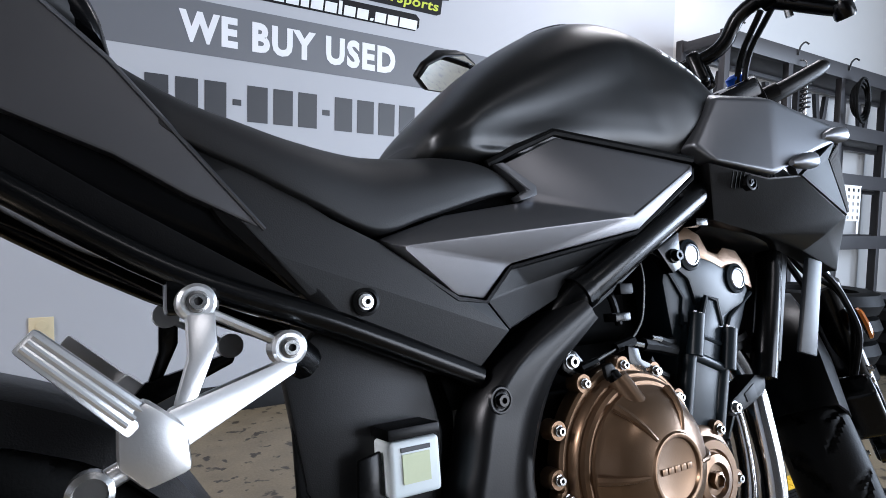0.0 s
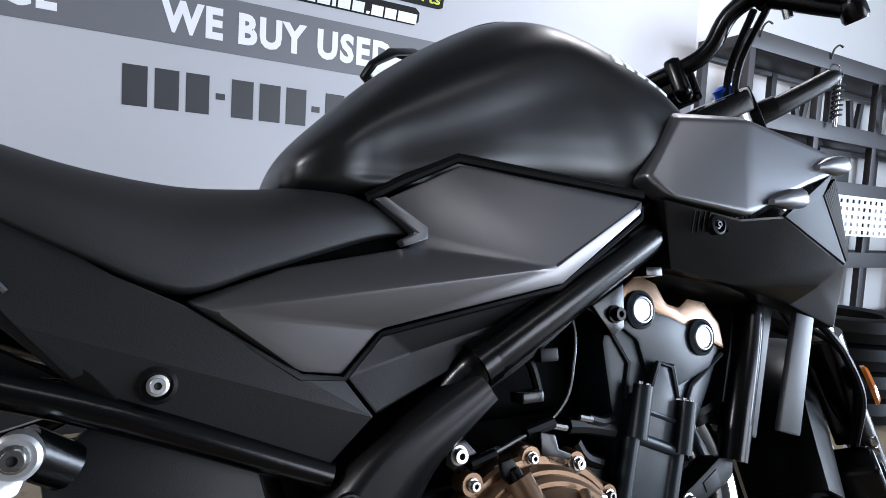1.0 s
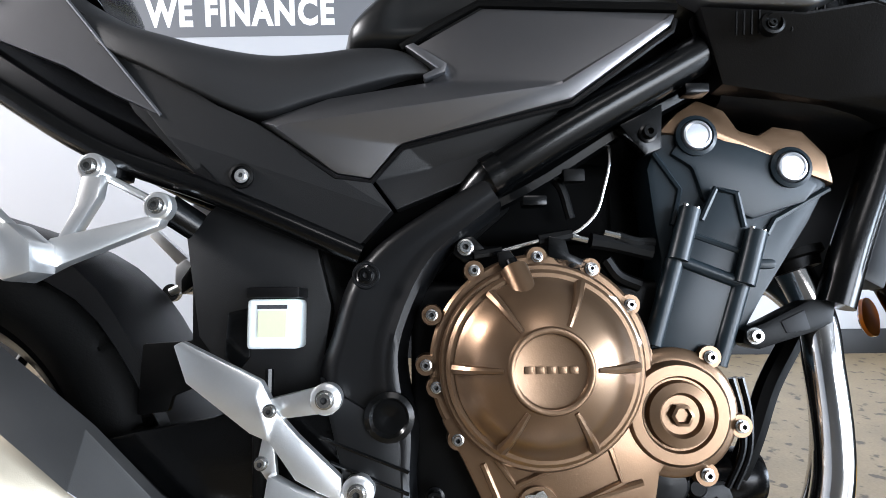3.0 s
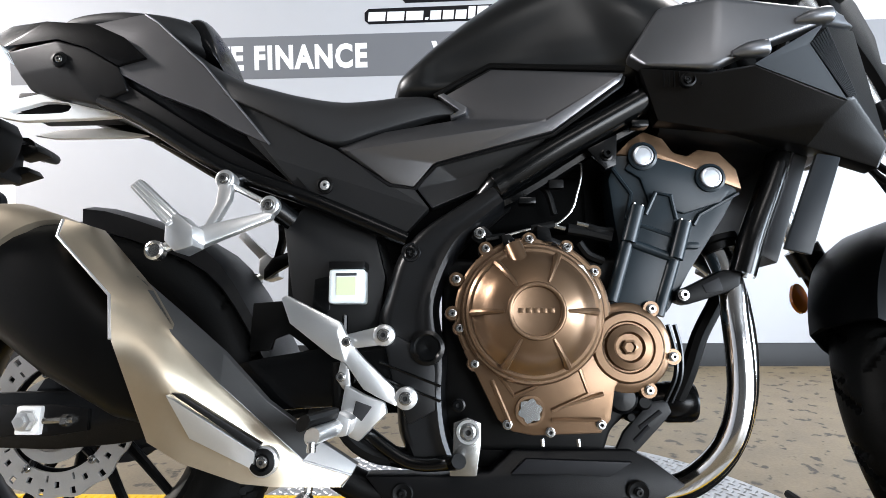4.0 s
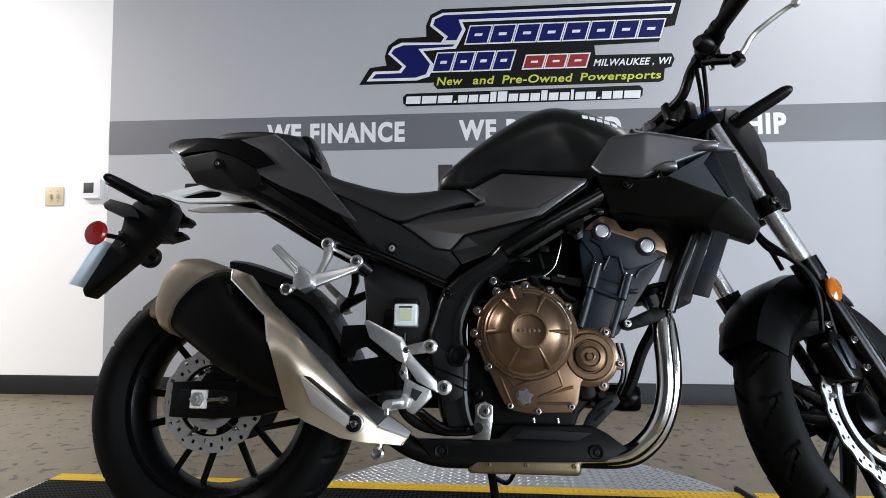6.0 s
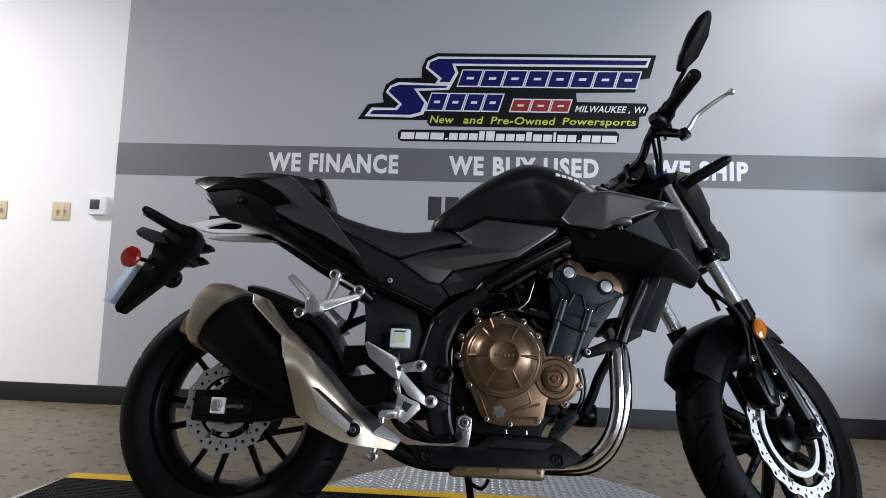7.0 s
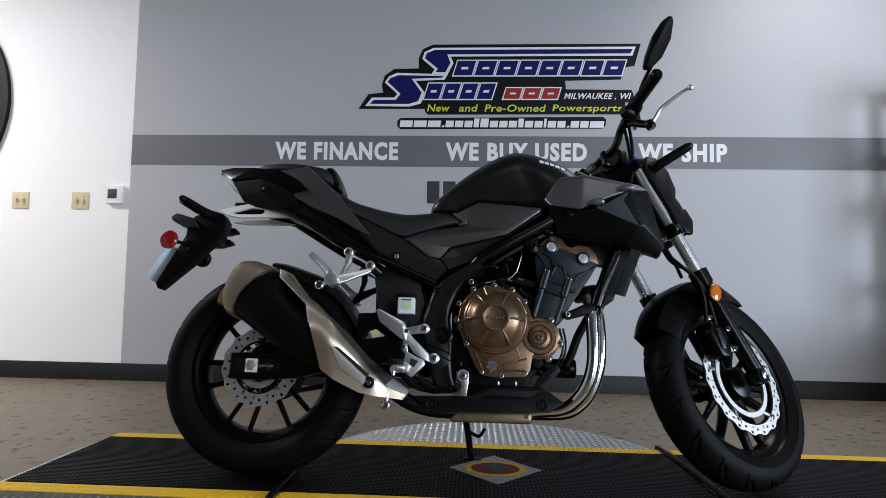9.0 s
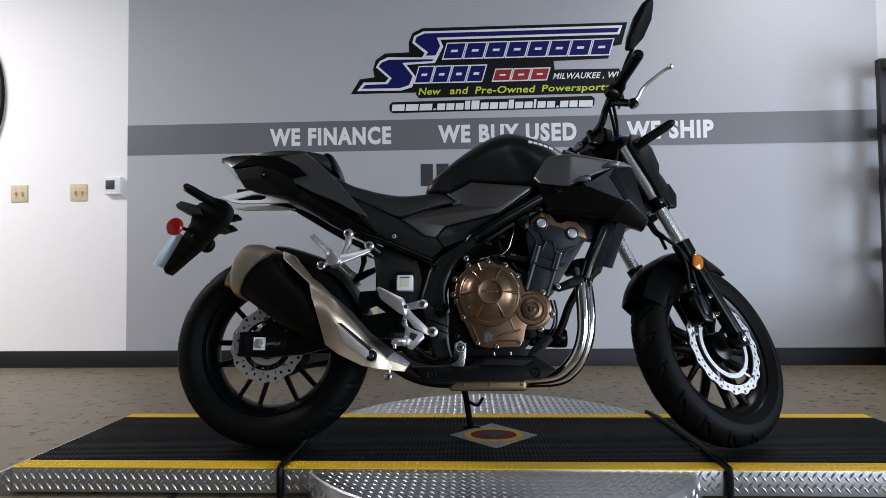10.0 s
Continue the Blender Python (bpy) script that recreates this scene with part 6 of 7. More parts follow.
for s in (-1, 1):
    sg = part("rear_signal", tube([(-0.232, s * 0.03, 0.796), (-0.240, s * 0.085, 0.800)], 0.011, 10, flat=0.7), M_MUFFB, bike, "black rear turn signal")
    part("signal_body", tube([(-0.236, s * 0.075, 0.800), (-0.243, s * 0.10, 0.803), (-0.256, s * 0.16, 0.809), (-0.263, s * 0.188, 0.812)], (0.0175, 0.011), 12, 3), M_MUFFB, sg)
    part("signal_tip", lathe([(0.0109, 0), (0.0100, 0.006), (0.0070, 0.011), (0.0001, 0.014)], (-0.263, s * 0.188, 0.812), (-0.007, s * 0.028, 0.003), 14), M_MUFFB, sg)
    part("signal_lens", tube([(-0.258, s * 0.095, 0.802), (-0.274, s * 0.175, 0.810)], 0.009, 10), M_DARK, sg)
RAIL_OUT = [(-0.215, 0.818), (-0.160, 0.832), (-0.112, 0.841), (-0.080, 0.842), (-0.045, 0.838), (0.005, 0.816), (0.035, 0.798), (-0.020, 0.796), (-0.087, 0.795), (-0.134, 0.794), (-0.170, 0.801)]
RAIL_IN = [(-0.165, 0.811), (-0.130, 0.819), (-0.100, 0.827), (-0.080, 0.827), (-0.058, 0.824), (-0.050, 0.817), (-0.055, 0.810), (-0.066, 0.807), (-0.090, 0.806), (-0.120, 0.806), (-0.145, 0.806)]


def slotted_bar(y0, y1):
    """The flat stay with a long slot through it."""
    bm = bmesh.new()
    rings = [[bm.verts.new((x, y, z)) for x, z in pts] for pts, y in ((RAIL_OUT, y0), (RAIL_OUT, y1), (RAIL_IN, y1), (RAIL_IN, y0))]
    k = len(RAIL_OUT)
    for i in range(4):
        a, b = rings[i], rings[(i + 1) % 4]
        for j in range(k):
            bm.faces.new((a[j], a[(j + 1) % k], b[(j + 1) % k], b[j]))
    bmesh.ops.recalc_face_normals(bm, faces=bm.faces)
    return bevel(bm, 0.0012, 1, 40)


part("under_tray", box(-0.165, 0.03, -0.040, 0.040, 0.823, 0.856, 0.006), M_MUFFB, bike, "black tail undertray")
gr = part("grab_rail", slotted_bar(-0.062, -0.050), M_RAIL, bike, "flat silver tail stay with a long slot")
# black sheet added so that the slot looks dark inside
part("slot_shade", plate([(-0.170, 0.808), (-0.100, 0.830), (-0.055, 0.828), (-0.046, 0.817), (-0.060, 0.803), (-0.150, 0.803)], -0.049, -0.041, 0.001), M_MUFFB, gr)
part("left_stay", plate([(-0.20, 0.812), (-0.15, 0.822), (-0.06, 0.824), (0.02, 0.808), (-0.02, 0.804), (-0.16, 0.805)], 0.050, 0.060, 0.002), M_RAIL, gr)

# ---- front end: everything that turns with the fork ----
CLAMP = Matrix.Translation(fork_at(0.968, 0)) @ Matrix.Rotation(-RAKE, 4, "Y")
PLAN = [(-0.075, -0.045), (-0.035, -0.105), (-0.020, -0.132), (0.020, -0.136), (0.030, -0.115), (0.022, -0.06), (0.022, 0.06), (0.030, 0.115), (0.020, 0.136), (-0.020, 0.132), (-0.035, 0.105), (-0.075, 0.045)]
fk = part("triple_clamp", plate(PLAN, -0.017, 0.017, 0.006), M_FRAME, bike, "black steering triple clamp", STEER @ CLAMP @ Matrix.Rotation(radians(-90), 4, "X") @ Matrix.Diagonal((1, 1, -1, 1)))
part("lower_clamp", box(-0.05, 0.04, -0.10, 0.10, -0.02, 0.02, 0.008), M_FRAME, fk, m=STEER @ Matrix.Translation(fork_at(0.745, 0) - Vector((0.02, 0, 0))) @ Matrix.Rotation(-RAKE, 4, "Y"))
part("stem_nut", lathe([(0.020, 0), (0.020, 0.010), (0.014, 0.014), (0.014, 0.02), (0.0001, 0.02)], AXIS0 + AXIS * 1.105, AXIS, 8), M_STEEL, fk, m=STEER)
part("head_stem", tube([AXIS0 + AXIS * 0.80, AXIS0 + AXIS * 1.08], 0.035, 16), M_FRAME, bike, "black steering head tube")
for lat in (-0.105, 0.105):
    lg_ = part("fork_leg", tube([fork_at(0.285, lat), fork_at(0.34, lat), fork_at(0.60, lat)], 0.0245, 22), M_FRAME, bike, "black lower fork leg", STEER)
    part("fork_collar", tube([fork_at(0.578, lat), fork_at(0.620, lat)], (0.0285, 0.0300), 22), M_FRAME, lg_, m=STEER)
    part("fork_tube", tube([fork_at(0.60, lat), fork_at(0.984, lat)], 0.0205, 22), M_FORKC, lg_, "polished chrome fork tube", STEER)
    part("clamp_ring", tube([fork_at(0.731, lat), fork_at(0.769, lat)], 0.0275, 18), M_FRAME, lg_, m=STEER)
    s = 1 if lat > 0 else -1
    bolt(lg_, fork_at(0.746, lat + s * 0.026) + Vector((-0.014, 0, 0)), 0.0105, M_STEEL, 0.008, (0, s, 0), STEER)
    part("fork_cap", lathe([(0.017, 0), (0.017, 0.012), (0.010, 0.016), (0.0001, 0.016)], fork_at(0.983, lat), AXIS, 12), M_BLUEA, lg_, "blue anodised fork cap", STEER)
    part("axle_lug", lathe([(0.022, -0.02), (0.022, 0.024), (0.0001, 0.024)], (1.426, lat, 0.300), (0, s, 0), 24), M_FRAME, lg_, m=STEER)
    part("axle_end", lathe([(0.012, 0), (0.012, 0.006), (0.007, 0.008), (0.0001, 0.004)], (1.426, lat + s * 0.024, 0.300), (0, s, 0), 6), M_STEEL, lg_, m=STEER)
    # amber side reflector on a stalk
    c = fork_at(0.535, lat) + Vector((-0.032, s * 0.034, 0))
    part("amber_reflector", lathe([(0.026, 0), (0.026, 0.005), (0.021, 0.009), (0.0001, 0.010)], c, (0, s, 0), 28, wave=lambda a, r: 1 + 0.18 * math.cos(2 * a)), M_AMBER, lg_, "oval amber side reflector", STEER @ Matrix.Translation(c) @ Matrix.Rotation(radians(-60), 4, "Y") @ Matrix.Translation(-c))
    part("fender_bracket", box(1.335, 1.375, lat - s * 0.012, lat - s * 0.035, 0.45, 0.60, 0.004), M_FRAME, lg_, m=STEER)

# front mudguard with a pointed nose
fd = []
for k in range(25):
    u = k / 24
    a = radians(57 + 99 * u)
    rr = 0.328 + 0.030 * max(0, 1 - u / 0.22) ** 1.5 + 0.008 * math.sin(math.pi * u)
    hw = 0.010 + 0.060 * min(1, u / 0.30) ** 0.8 - 0.010 * max(0, u - 0.75) / 0.25
    dr = 0.095 * min(1, u / 0.35)
    row = []
    for t in (-1, -0.97, -0.85, -0.6, -0.3, 0, 0.3, 0.6, 0.85, 0.97, 1):
        q = rr - dr * max(0, abs(t) - 0.5) ** 1.5 * 2.4 - 0.006 * t * t
        row.append((q, hw * math.sin(t * math.pi / 2) * 1.0))
    ring = [(1.41 + q * math.cos(a), y, 0.300 + q * math.sin(a)) for q, y in row] + [(1.41 + (q - 0.005) * math.cos(a), y * 0.95, 0.300 + (q - 0.005) * math.sin(a)) for q, y in row[::-1]]
    fd.append([(x + 0.010, y, z) for x, y, z in ring])
part("front_mudguard", loft(fd), M_LOWER, bike, "matte black front mudguard", STEER, 24)
fc_ = part("front_caliper", plate([(1.265, 0.42), (1.285, 0.455), (1.325, 0.440), (1.345, 0.385), (1.335, 0.345), (1.295, 0.345)], -0.115, -0.055, 0.010, 3), M_FRAME, bike, "black front brake caliper", STEER)
part("caliper_face", plate([(1.288, 0.428), (1.305, 0.432), (1.320, 0.395), (1.312, 0.365), (1.297, 0.368)], -0.120, -0.112, 0.004), M_ENGINE, fc_, m=STEER)
for bx, bz in ((1.345, 0.435), (1.352, 0.375), (1.275, 0.460)):
    bolt(fc_, (bx, -0.115, bz), 0.009, M_STEEL, 0.008, m=STEER)
for q in (((1.285, -0.095, 0.455), (1.262, -0.125, 0.52), (1.245, -0.125, 0.58), (1.205, -0.115, 0.62), (1.185, -0.085, 0.70), (1.15, -0.10, 0.90)), ((1.335, -0.09, 0.44), (1.275, -0.125, 0.54), (1.235, -0.12, 0.60), (1.21, -0.085, 0.645), (1.20, -0.07, 0.70)),
          ((1.225, -0.05, 0.75), (1.24, -0.07, 0.66), (1.245, -0.08, 0.60))):
    part("brake_hose", tube(q, 0.0055, 8, 6), M_RUBBER, fc_, m=STEER)

# headlight and front signals
hl = part("headlight", body([(1.130, 0.985, 0.92, 0.070, 0.5), (1.18, 0.990, 0.84, 0.094, 0.5), (1.230, 0.982, 0.785, 0.104, 0.45), (1.285, 0.955, 0.765, 0.104, 0.4), (1.330, 0.912, 0.765, 0.090, 0.4), (1.352, 0.850, 0.795, 0.05, 0.4)], 5, 28, 3.0), M_LOWER, bike, "black headlight cowl", STEER, 50)
part("lamp_glass", body([(1.322, 0.888, 0.775, 0.082, 0.4), (1.342, 0.860, 0.785, 0.066, 0.4), (1.358, 0.83, 0.80, 0.03, 0.4)], 4, 24), M_CHROME, hl, m=STEER)
part("lamp_chin", plate([(1.27, 0.80), (1.295, 0.76), (1.328, 0.765), (1.345, 0.82), (1.320, 0.865)], -0.104, -0.085, 0.008), M_PLASTIC, hl, m=STEER)
for s in (-1, 1):
    sg = part("front_signal", tube([(1.150, s * 0.10, 0.952), (1.160, s * 0.16, 0.958)], 0.0135, 12), M_PLASTIC, bike, "black front turn signal with amber lens", STEER)
    part("signal_body", tube([(1.160, s * 0.125, 0.950), (1.172, s * 0.165, 0.957), (1.203, s * 0.220, 0.975), (1.217, s * 0.243, 0.984)], (0.0155, 0.0125), 12, 4, flat=1.1), M_PLASTIC, sg, m=STEER)
    tip, way = Vector((1.217, s * 0.243, 0.984)), Vector((0.017, s * 0.025, 0.008))
    part("signal_tip", lathe([(0.0124, 0), (0.0115, 0.006), (0.0085, 0.012), (0.0045, 0.0155), (0.0001, 0.0165)], tip, way, 16), M_PLASTIC, sg, m=STEER)
    part("signal_lens", tube([(1.188, s * 0.170, 0.961), (1.221, s * 0.224, 0.980)], 0.007, 10), M_AMBER, sg, m=STEER)
    part("signal_bracket", plate([(1.148, 0.998), (1.187, 1.005), (1.235, 0.965), (1.249, 0.896), (1.230, 0.836), (1.249, 0.838), (1.255, 0.786), (1.222, 0.728), (1.220, 0.738), (1.195, 0.811), (1.147, 0.900), (1.126, 0.947)], s * 0.138, s * 0.118, 0.005), M_PLASTIC, sg, m=STEER)
    bolt(sg, (1.178, s * 0.138, 0.964), 0.007, M_FRAME, 0.004, (0, s, 0), STEER)

# handlebar, grips, levers, mirrors, instruments
BARS = STEER @ Matrix.Translation((0.022, 0, -0.012))
long_way = Vector((0.079, -0.043, 0.155)).normalized()
face_way = Vector((-0.86, 0.46, -0.05))
face_way = (face_way - long_way * face_way.dot(long_way)).normalized()
wide_way = long_way.cross(face_way)
MIRROR = Matrix.Translation((1.171, -0.312, 1.272)) @ Matrix((long_way, face_way, wide_way)).transposed().to_4x4() @ Matrix.Diagonal((0.94, 0.9, 0.94, 1))
long_way = Vector((0.174, 0.03, 0.065)).normalized()
face_way = Vector((-0.45, -0.80, -0.85))
face_way = (face_way - long_way * face_way.dot(long_way)).normalized()
LEFT_MIRROR = Matrix.Translation((0.815, 0.36, 1.140)) @ Matrix((long_way, face_way, long_way.cross(face_way))).transposed().to_4x4()
hb = part("handlebar", tube([(0.929, -0.39, 1.050), (0.975, -0.26, 1.062), (1.020, -0.155, 1.080), (1.030, -0.105, 1.045), (1.030, -0.06, 1.035), (1.030, 0.06, 1.035), (1.030, 0.105, 1.045), (1.020, 0.155, 1.080), (0.975, 0.26, 1.062), (0.929, 0.39, 1.050)], 0.0125, 14, 6), M_FRAME, bike, "black steel handlebar turned left", BARS)
for s in (-1, 1):
    part("bar_clamp", box(1.012, 1.048, s * 0.042, s * 0.066, 0.990, 1.052, 0.010, 3), M_FRAME, hb, m=BARS)
    part("grip", tube([(0.925, s * 0.384, 1.051), (0.959, s * 0.280, 1.060)], (0.0165, 0.0160), 16), M_RUBBER, hb, "black rubber grip", BARS)
    part("bar_end", lathe([(0.0135, 0), (0.0165, 0.003), (0.0165, 0.012), (0.013, 0.017), (0.0001, 0.018)], (0.925, s * 0.384, 1.051), (-0.31, s * 0.95, -0.02), 18), M_FRAME, hb, m=BARS)
    side = Matrix() if s < 0 else STEER @ Matrix.Diagonal((1, -1, 1, 1)) @ STEER.inverted()
    sb = part("switch_box", tube([(0.957, s * 0.284, 1.060), (0.962, s * 0.276, 1.061), (0.984, s * 0.240, 1.065), (0.998, s * 0.212, 1.070), (1.001, s * 0.205, 1.071)], (0.016, 0.0215), 16, 3, flat=1.15), M_PLASTIC, hb, "black switch housing", BARS)
    part("housing_seam", tube([(0.972, s * 0.258, 1.063), (0.975, s * 0.253, 1.0635)], 0.0232, 16), M_FRAME, sb, m=BARS)
    part("switch_pod", body([(-0.026, 0.012, -0.010, 0.012, 0.5), (-0.012, 0.020, -0.016, 0.020, 0.5), (0.010, 0.018, -0.016, 0.018, 0.5), (0.022, 0.008, -0.008, 0.010, 0.5)], 3, 16), M_PLASTIC, sb, m=BARS @ Matrix.Translation((0.962, s * 0.238, 1.048)))
    part("rocker", lathe([(0.006, 0), (0.006, 0.006), (0.004, 0.008), (0.0001, 0.008)], BARS @ Vector((0.946, s * 0.238, 1.054)), (-0.8, -0.3, 0.3), 12), M_LRED if s < 0 else M_DARK, sb)
    # perch, cylinder and pivot of the hand lever
    pivot, perch = side @ Vector((1.164, -0.226, 1.050)), BARS @ Vector((1.010, s * 0.185, 1.074))
    mc = part("master_cylinder", tube([perch, perch.lerp(pivot, 0.45), perch.lerp(pivot, 0.8), pivot], (0.0145, 0.0105), 14, 3), M_FRAME, hb, "black lever perch and cylinder")
    part("perch_clamp", tube([(1.004, s * 0.198, 1.0725), (1.013, s * 0.178, 1.0755)], 0.0185, 14), M_FRAME, mc, m=BARS)
    part("lever_pivot", lathe([(0.0001, -0.013), (0.013, -0.013), (0.015, -0.009), (0.015, 0.009), (0.013, 0.013), (0.0001, 0.013)], pivot, AXIS, 16), M_FRAME, mc)
    bolt(mc, pivot + AXIS * 0.013, 0.0065, M_STEEL, 0.004, tuple(AXIS))
    if s < 0:
        mid = perch.lerp(pivot, 0.42)
        part("fluid_pot", lathe([(0.013, 0), (0.0165, 0.006), (0.0165, 0.018), (0.0175, 0.020), (0.0175, 0.026), (0.015, 0.028), (0.0001, 0.028)], mid, (-0.2, 0.05, 1), 20), M_FRAME, mc, "small black brake fluid pot")
        part("hose_fitting", tube([perch.lerp(pivot, 0.25), perch.lerp(pivot, 0.3) + Vector((0.004, 0.004, -0.022))], 0.006, 10), M_STEEL, mc)
    lv = part("lever", tube([(1.168, -0.229, 1.054), (1.180, -0.234, 1.070), (1.188, -0.240, 1.086), (1.200, -0.247, 1.100), (1.220, -0.260, 1.114), (1.250, -0.275, 1.133), (1.265, -0.285, 1.139)], (0.0078, 0.0050), 10, 5, flat=0.75), M_ALLOY, hb, "silver hand lever", side)
    part("lever_ball", lathe([(0.0001, -0.009), (0.007, -0.006), (0.0092, 0), (0.007, 0.006), (0.0001, 0.009)], (1.268, -0.286, 1.140), (0.6, -0.3, 0.5), 14), M_ALLOY, lv, m=side)
    leaf = [(-0.092, -0.006), (-0.060, 0.026), (0.0, 0.042), (0.060, 0.030), (0.096, 0.004), (0.088, -0.014), (0.045, -0.040), (-0.02, -0.046), (-0.070, -0.032)]
    place = MIRROR if s < 0 else LEFT_MIRROR
    root = BARS @ Vector((0.985, s * 0.245, 1.070))
    neck = place @ Vector((-0.075, -0.016, -0.012)) if s < 0 else place @ Vector((0.070, -0.016, -0.012))
    mr = part("mirror", tube([root, root.lerp(neck, 0.5) + Vector((0, 0, 0.012)), neck], 0.006, 8, 6), M_PLASTIC, bike, "black rear-view mirror on a stalk")
    part("mirror_shell", plate([(u, v, 0.012 if abs(u) > 0.05 else 0.0) for u, v in leaf], -0.024, 0.006, 0.008, 3), M_PLASTIC, mr, m=place)
    part("mirror_glass", plate([(u * 0.92, v * 0.88) for u, v in leaf], 0.0050, 0.0080, 0), M_MIRROR, mr, m=place)
part("instrument_panel", box(1.075, 1.115, -0.075, 0.075, 1.01, 1.075, 0.01, 3), M_GLOSS, hb, m=BARS)
for lat, k in ((-0.19, 0), (-0.17, 1), (0.19, 2)):
    part("control_cable", tube([(1.01, lat, 1.06), (1.07, lat * 0.7, 1.02), (1.085, lat * 0.5, 0.94), (1.06, lat * 0.35, 0.86)], 0.005, 8, 6), M_RUBBER, hb, m=BARS)

# ---- radiator and front shrouds ----
rd = part("radiator", plate([(1.085, 0.700), (1.115, 0.690), (1.055, 0.530), (1.028, 0.545)], -0.118, 0.118, 0.004), M_DARK, bike, "black radiator under the shrouds")
for s in (-1, 1):
    part("radiator_cover", facets([(1.106, s * 0.152, 0.682), (1.136, s * 0.156, 0.674), (1.081, s * 0.156, 0.536), (1.048, s * 0.152, 0.546)], [(0, 1, 2, 3)], -s * 0.008, 0.003, 2), M_RADC, rd, "satin dark grey radiator side cover")
    v = [(0.850, 0.162, 0.831), (0.893, 0.172, 0.897), (0.965, 0.205, 0.891), (1.112, 0.222, 0.857), (1.088, 0.223, 0.838), (0.988, 0.215, 0.803), (0.950, 0.208, 0.786), (0.868, 0.180, 0.807), (0.908, 0.150, 0.911), (0.980, 0.184, 0.904), (1.130, 0.196, 0.866), (1.165, 0.176, 0.858), (1.040, 0.219, 0.822)]
    sh = part("shroud", facets([(a, s * b, c) for a, b, c in v], [(0, 1, 2, 6, 7), (2, 12, 5, 6), (2, 3, 4, 12), (1, 8, 9, 2), (2, 9, 10, 3), (3, 10, 11, 4)], -s * 0.03, 0.007, 4), M_SHROUD, bike, "satin grey-black tank shroud", sharp=60)
    # lower shroud: black cover, a pale turned-out facet, a ribbed vent panel and a chin
    v = [(0.862, 0.172, 0.806), (0.945, 0.199, 0.784), (1.003, 0.211, 0.788), (1.073, 0.211, 0.816), (1.098, 0.214, 0.838), (1.160, 0.176, 0.852), (1.134, 0.200, 0.742), (1.120, 0.205, 0.735), (1.205, 0.150, 0.690), (1.188, 0.150, 0.658), (1.090, 0.152, 0.692), (0.994, 0.150, 0.716), (0.890, 0.150, 0.735), (1.098, 0.184, 0.712)]
    ls = part("lower_shroud", facets([(a, s * b, c) for a, b, c in v], [(0, 1, 11, 12), (1, 2, 7, 13, 11), (3, 4, 6, 7), (4, 5, 8, 6), (7, 6, 8, 13), (11, 13, 10), (13, 8, 9, 10)], -s * 0.03, 0.003, 2), M_PLASTIC, bike, "matte black lower shroud with a ribbed vent", sharp=20)
    part("pale_facet", facets([(1.000, s * 0.2125, 0.787), (1.036, s * 0.2150, 0.808), (1.096, s * 0.2165, 0.842), (1.076, s * 0.2130, 0.814), (1.119, s * 0.2070, 0.736)], [(0, 1, 3), (0, 3, 4), (1, 2, 3)], -s * 0.008, 0.001), M_FACET, ls, "turned-out shroud facet, its sheen put into paler grey", sharp=20)
    for k in range(8):
        u = (k + 0.5) / 8
        p0, p1 = Vector((1.076, s * 0.2125, 0.814)).lerp(Vector((1.099, s * 0.2155, 0.836)), u), Vector((1.121, s * 0.2062, 0.740)).lerp(Vector((1.134, s * 0.2012, 0.744)), u)
        part("vent_bar", tube([p0, p1], 0.0019, 6), M_RADC, ls)
    for k in range(9):
        x = 0.890 + k * 0.0068 + (0.022 if k > 3 else 0)
        part("vent_rib", tube([(x, s * (0.1855 + 0.13 * (x - 0.890)), 0.792), (x + 0.002, s * (0.178 + 0.13 * (x - 0.89)), 0.772)], 0.0012, 5), M_LOWER, ls)
    # cup round the bolt, darkened by colour to look like a deep hole
    part("bolt_cup", lathe([(0.011, -0.006), (0.011, 0.002), (0.0085, 0.003), (0.008, -0.002), (0.0001, -0.002)], (0.922, s * 0.187, 0.779), (0, s, 0), 22), M_MUFFB, ls)
    bolt(ls, (0.922, s * 0.187, 0.779), 0.0055, M_FRAME, 0.003, (0, s, 0))
    for q in ((1.000, 0.219, 0.803), (1.085, 0.222, 0.846)):
        part("nub", body([(-0.030, 0.004, -0.003, 0.004, 0.5), (-0.010, 0.011, -0.008, 0.011, 0.5), (0.012, 0.012, -0.010, 0.012, 0.5), (0.017, 0.008, -0.008, 0.008, 0.5)], 4, 16), M_SHROUD, sh, m=Matrix.Translation((q[0], s * q[1], q[2])) @ Matrix.Rotation(radians(s * 4), 4, "Z") @ Matrix.Rotation(radians(-6), 4, "Y"))
part("front_tray", body([(0.90, 0.80, 0.72, 0.13, 0.5), (1.0, 0.80, 0.70, 0.145, 0.5), (1.10, 0.84, 0.69, 0.14, 0.5), (1.165, 0.84, 0.70, 0.12, 0.5)], 3, 20, 5), M_PLASTIC, bike, "black inner front panel")
part("steering_cover", body([(0.965, 0.965, 0.86, 0.11, 0.5), (1.00, 0.955, 0.85, 0.10, 0.5), (1.03, 0.93, 0.85, 0.07, 0.5)], 3, 20, 4), M_PLASTIC, bike, "black cover behind the steering head")

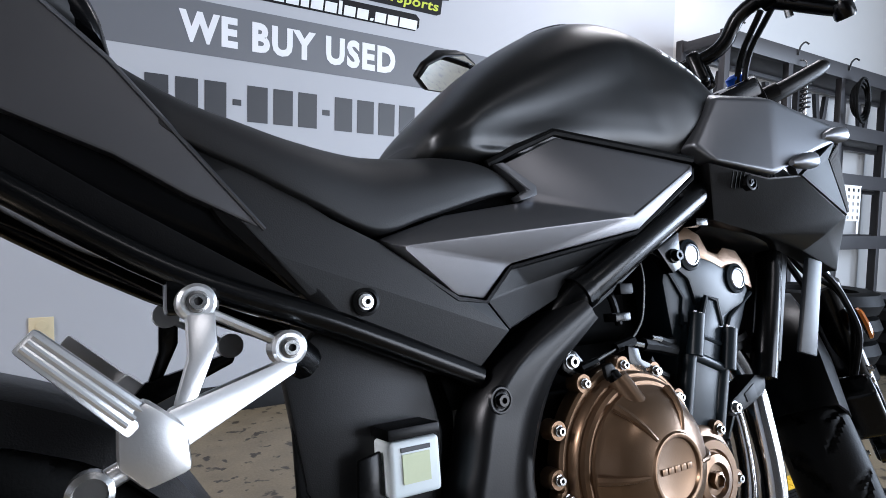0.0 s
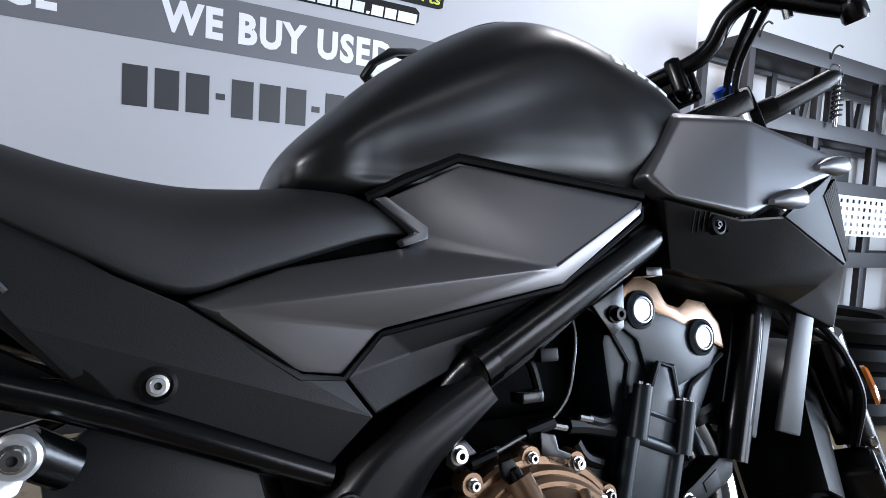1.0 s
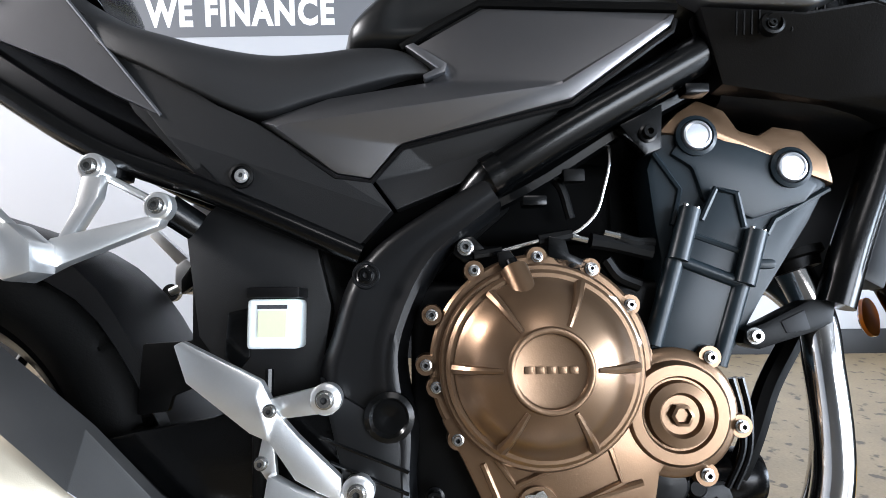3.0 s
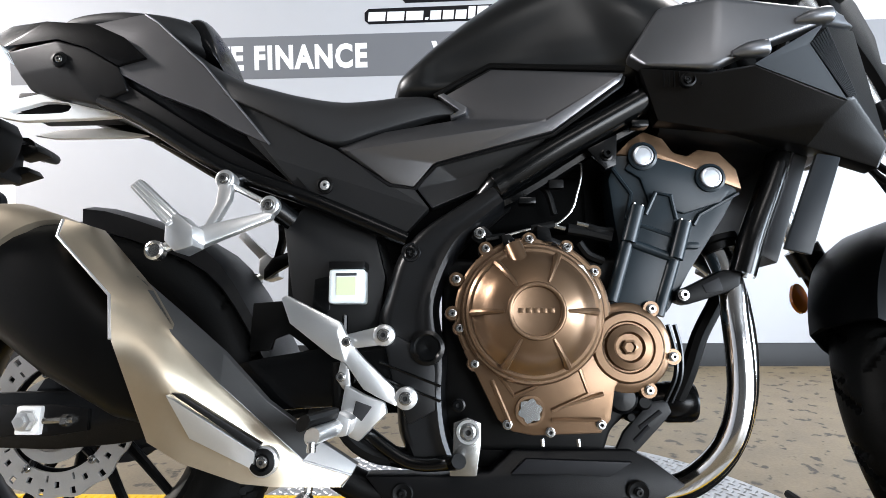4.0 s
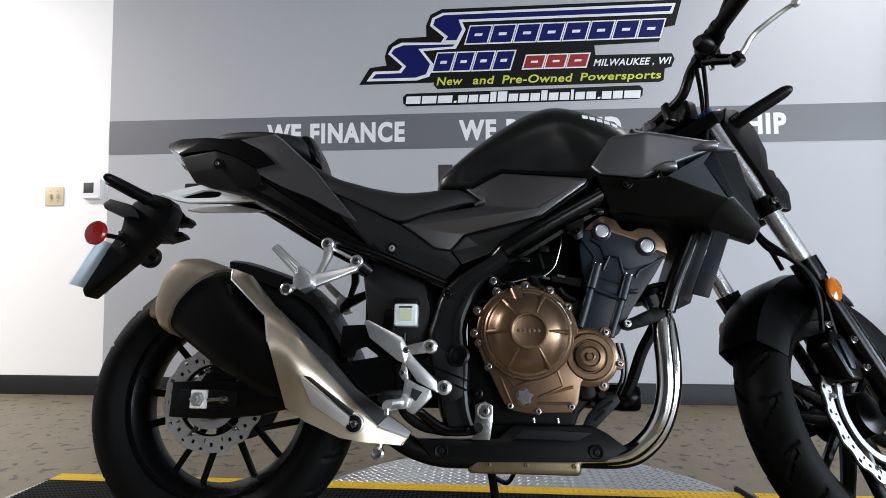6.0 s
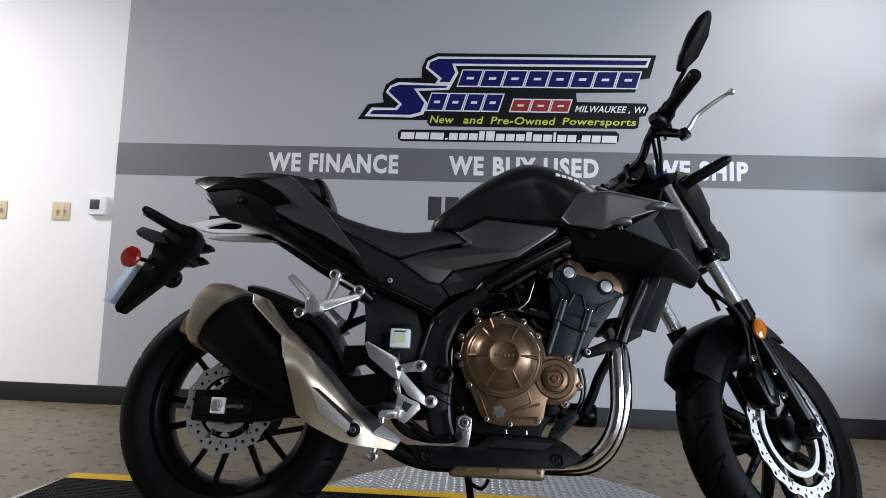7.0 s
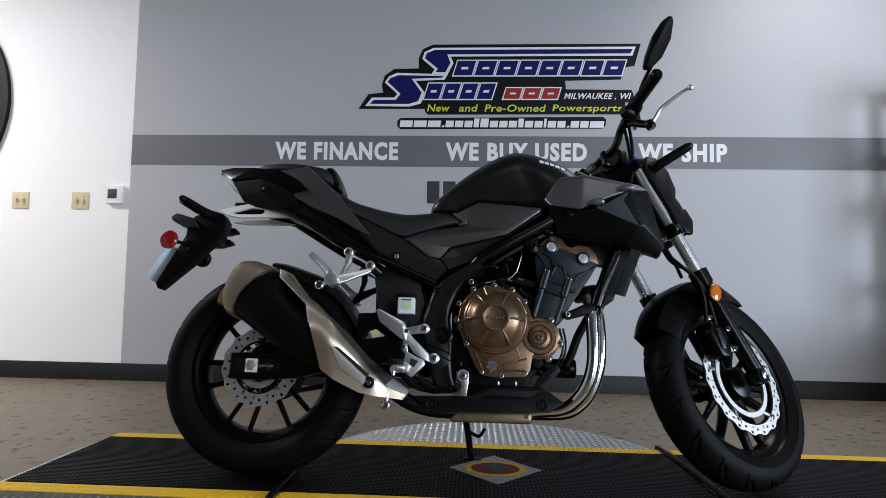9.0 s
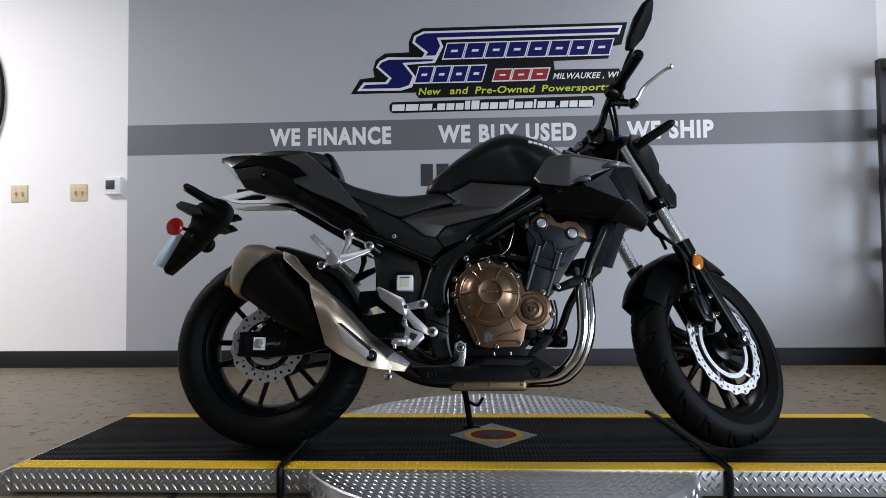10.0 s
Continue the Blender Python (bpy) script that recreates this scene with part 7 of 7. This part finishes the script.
# side stand
ss = part("side_stand", tube([(0.60, 0.09, 0.26), (0.625, 0.16, 0.15), (0.640, 0.235, 0.045)], 0.011, 12, 4), M_FRAME, bike, "black steel side stand, folded out")
part("stand_foot", box(0.615, 0.675, 0.222, 0.262, 0.038, 0.048, 0.003), M_FRAME, ss)
part("stand_tang", tube([(0.630, 0.17, 0.135), (0.665, 0.185, 0.12), (0.685, 0.19, 0.145)], 0.006, 8, 4), M_FRAME, ss)
tg = part("key_tag_bolt", lathe([(0.013, 0), (0.013, 0.012), (0.009, 0.014), (0.0001, 0.012)], (0.395, -0.15, 0.214), seg=18), M_STEEL, bike, "zinc bolt under the link pipe")
part("tag_stay", tube([(0.395, -0.145, 0.21), (0.40, -0.145, 0.245)], 0.006, 8), M_STEEL, tg)
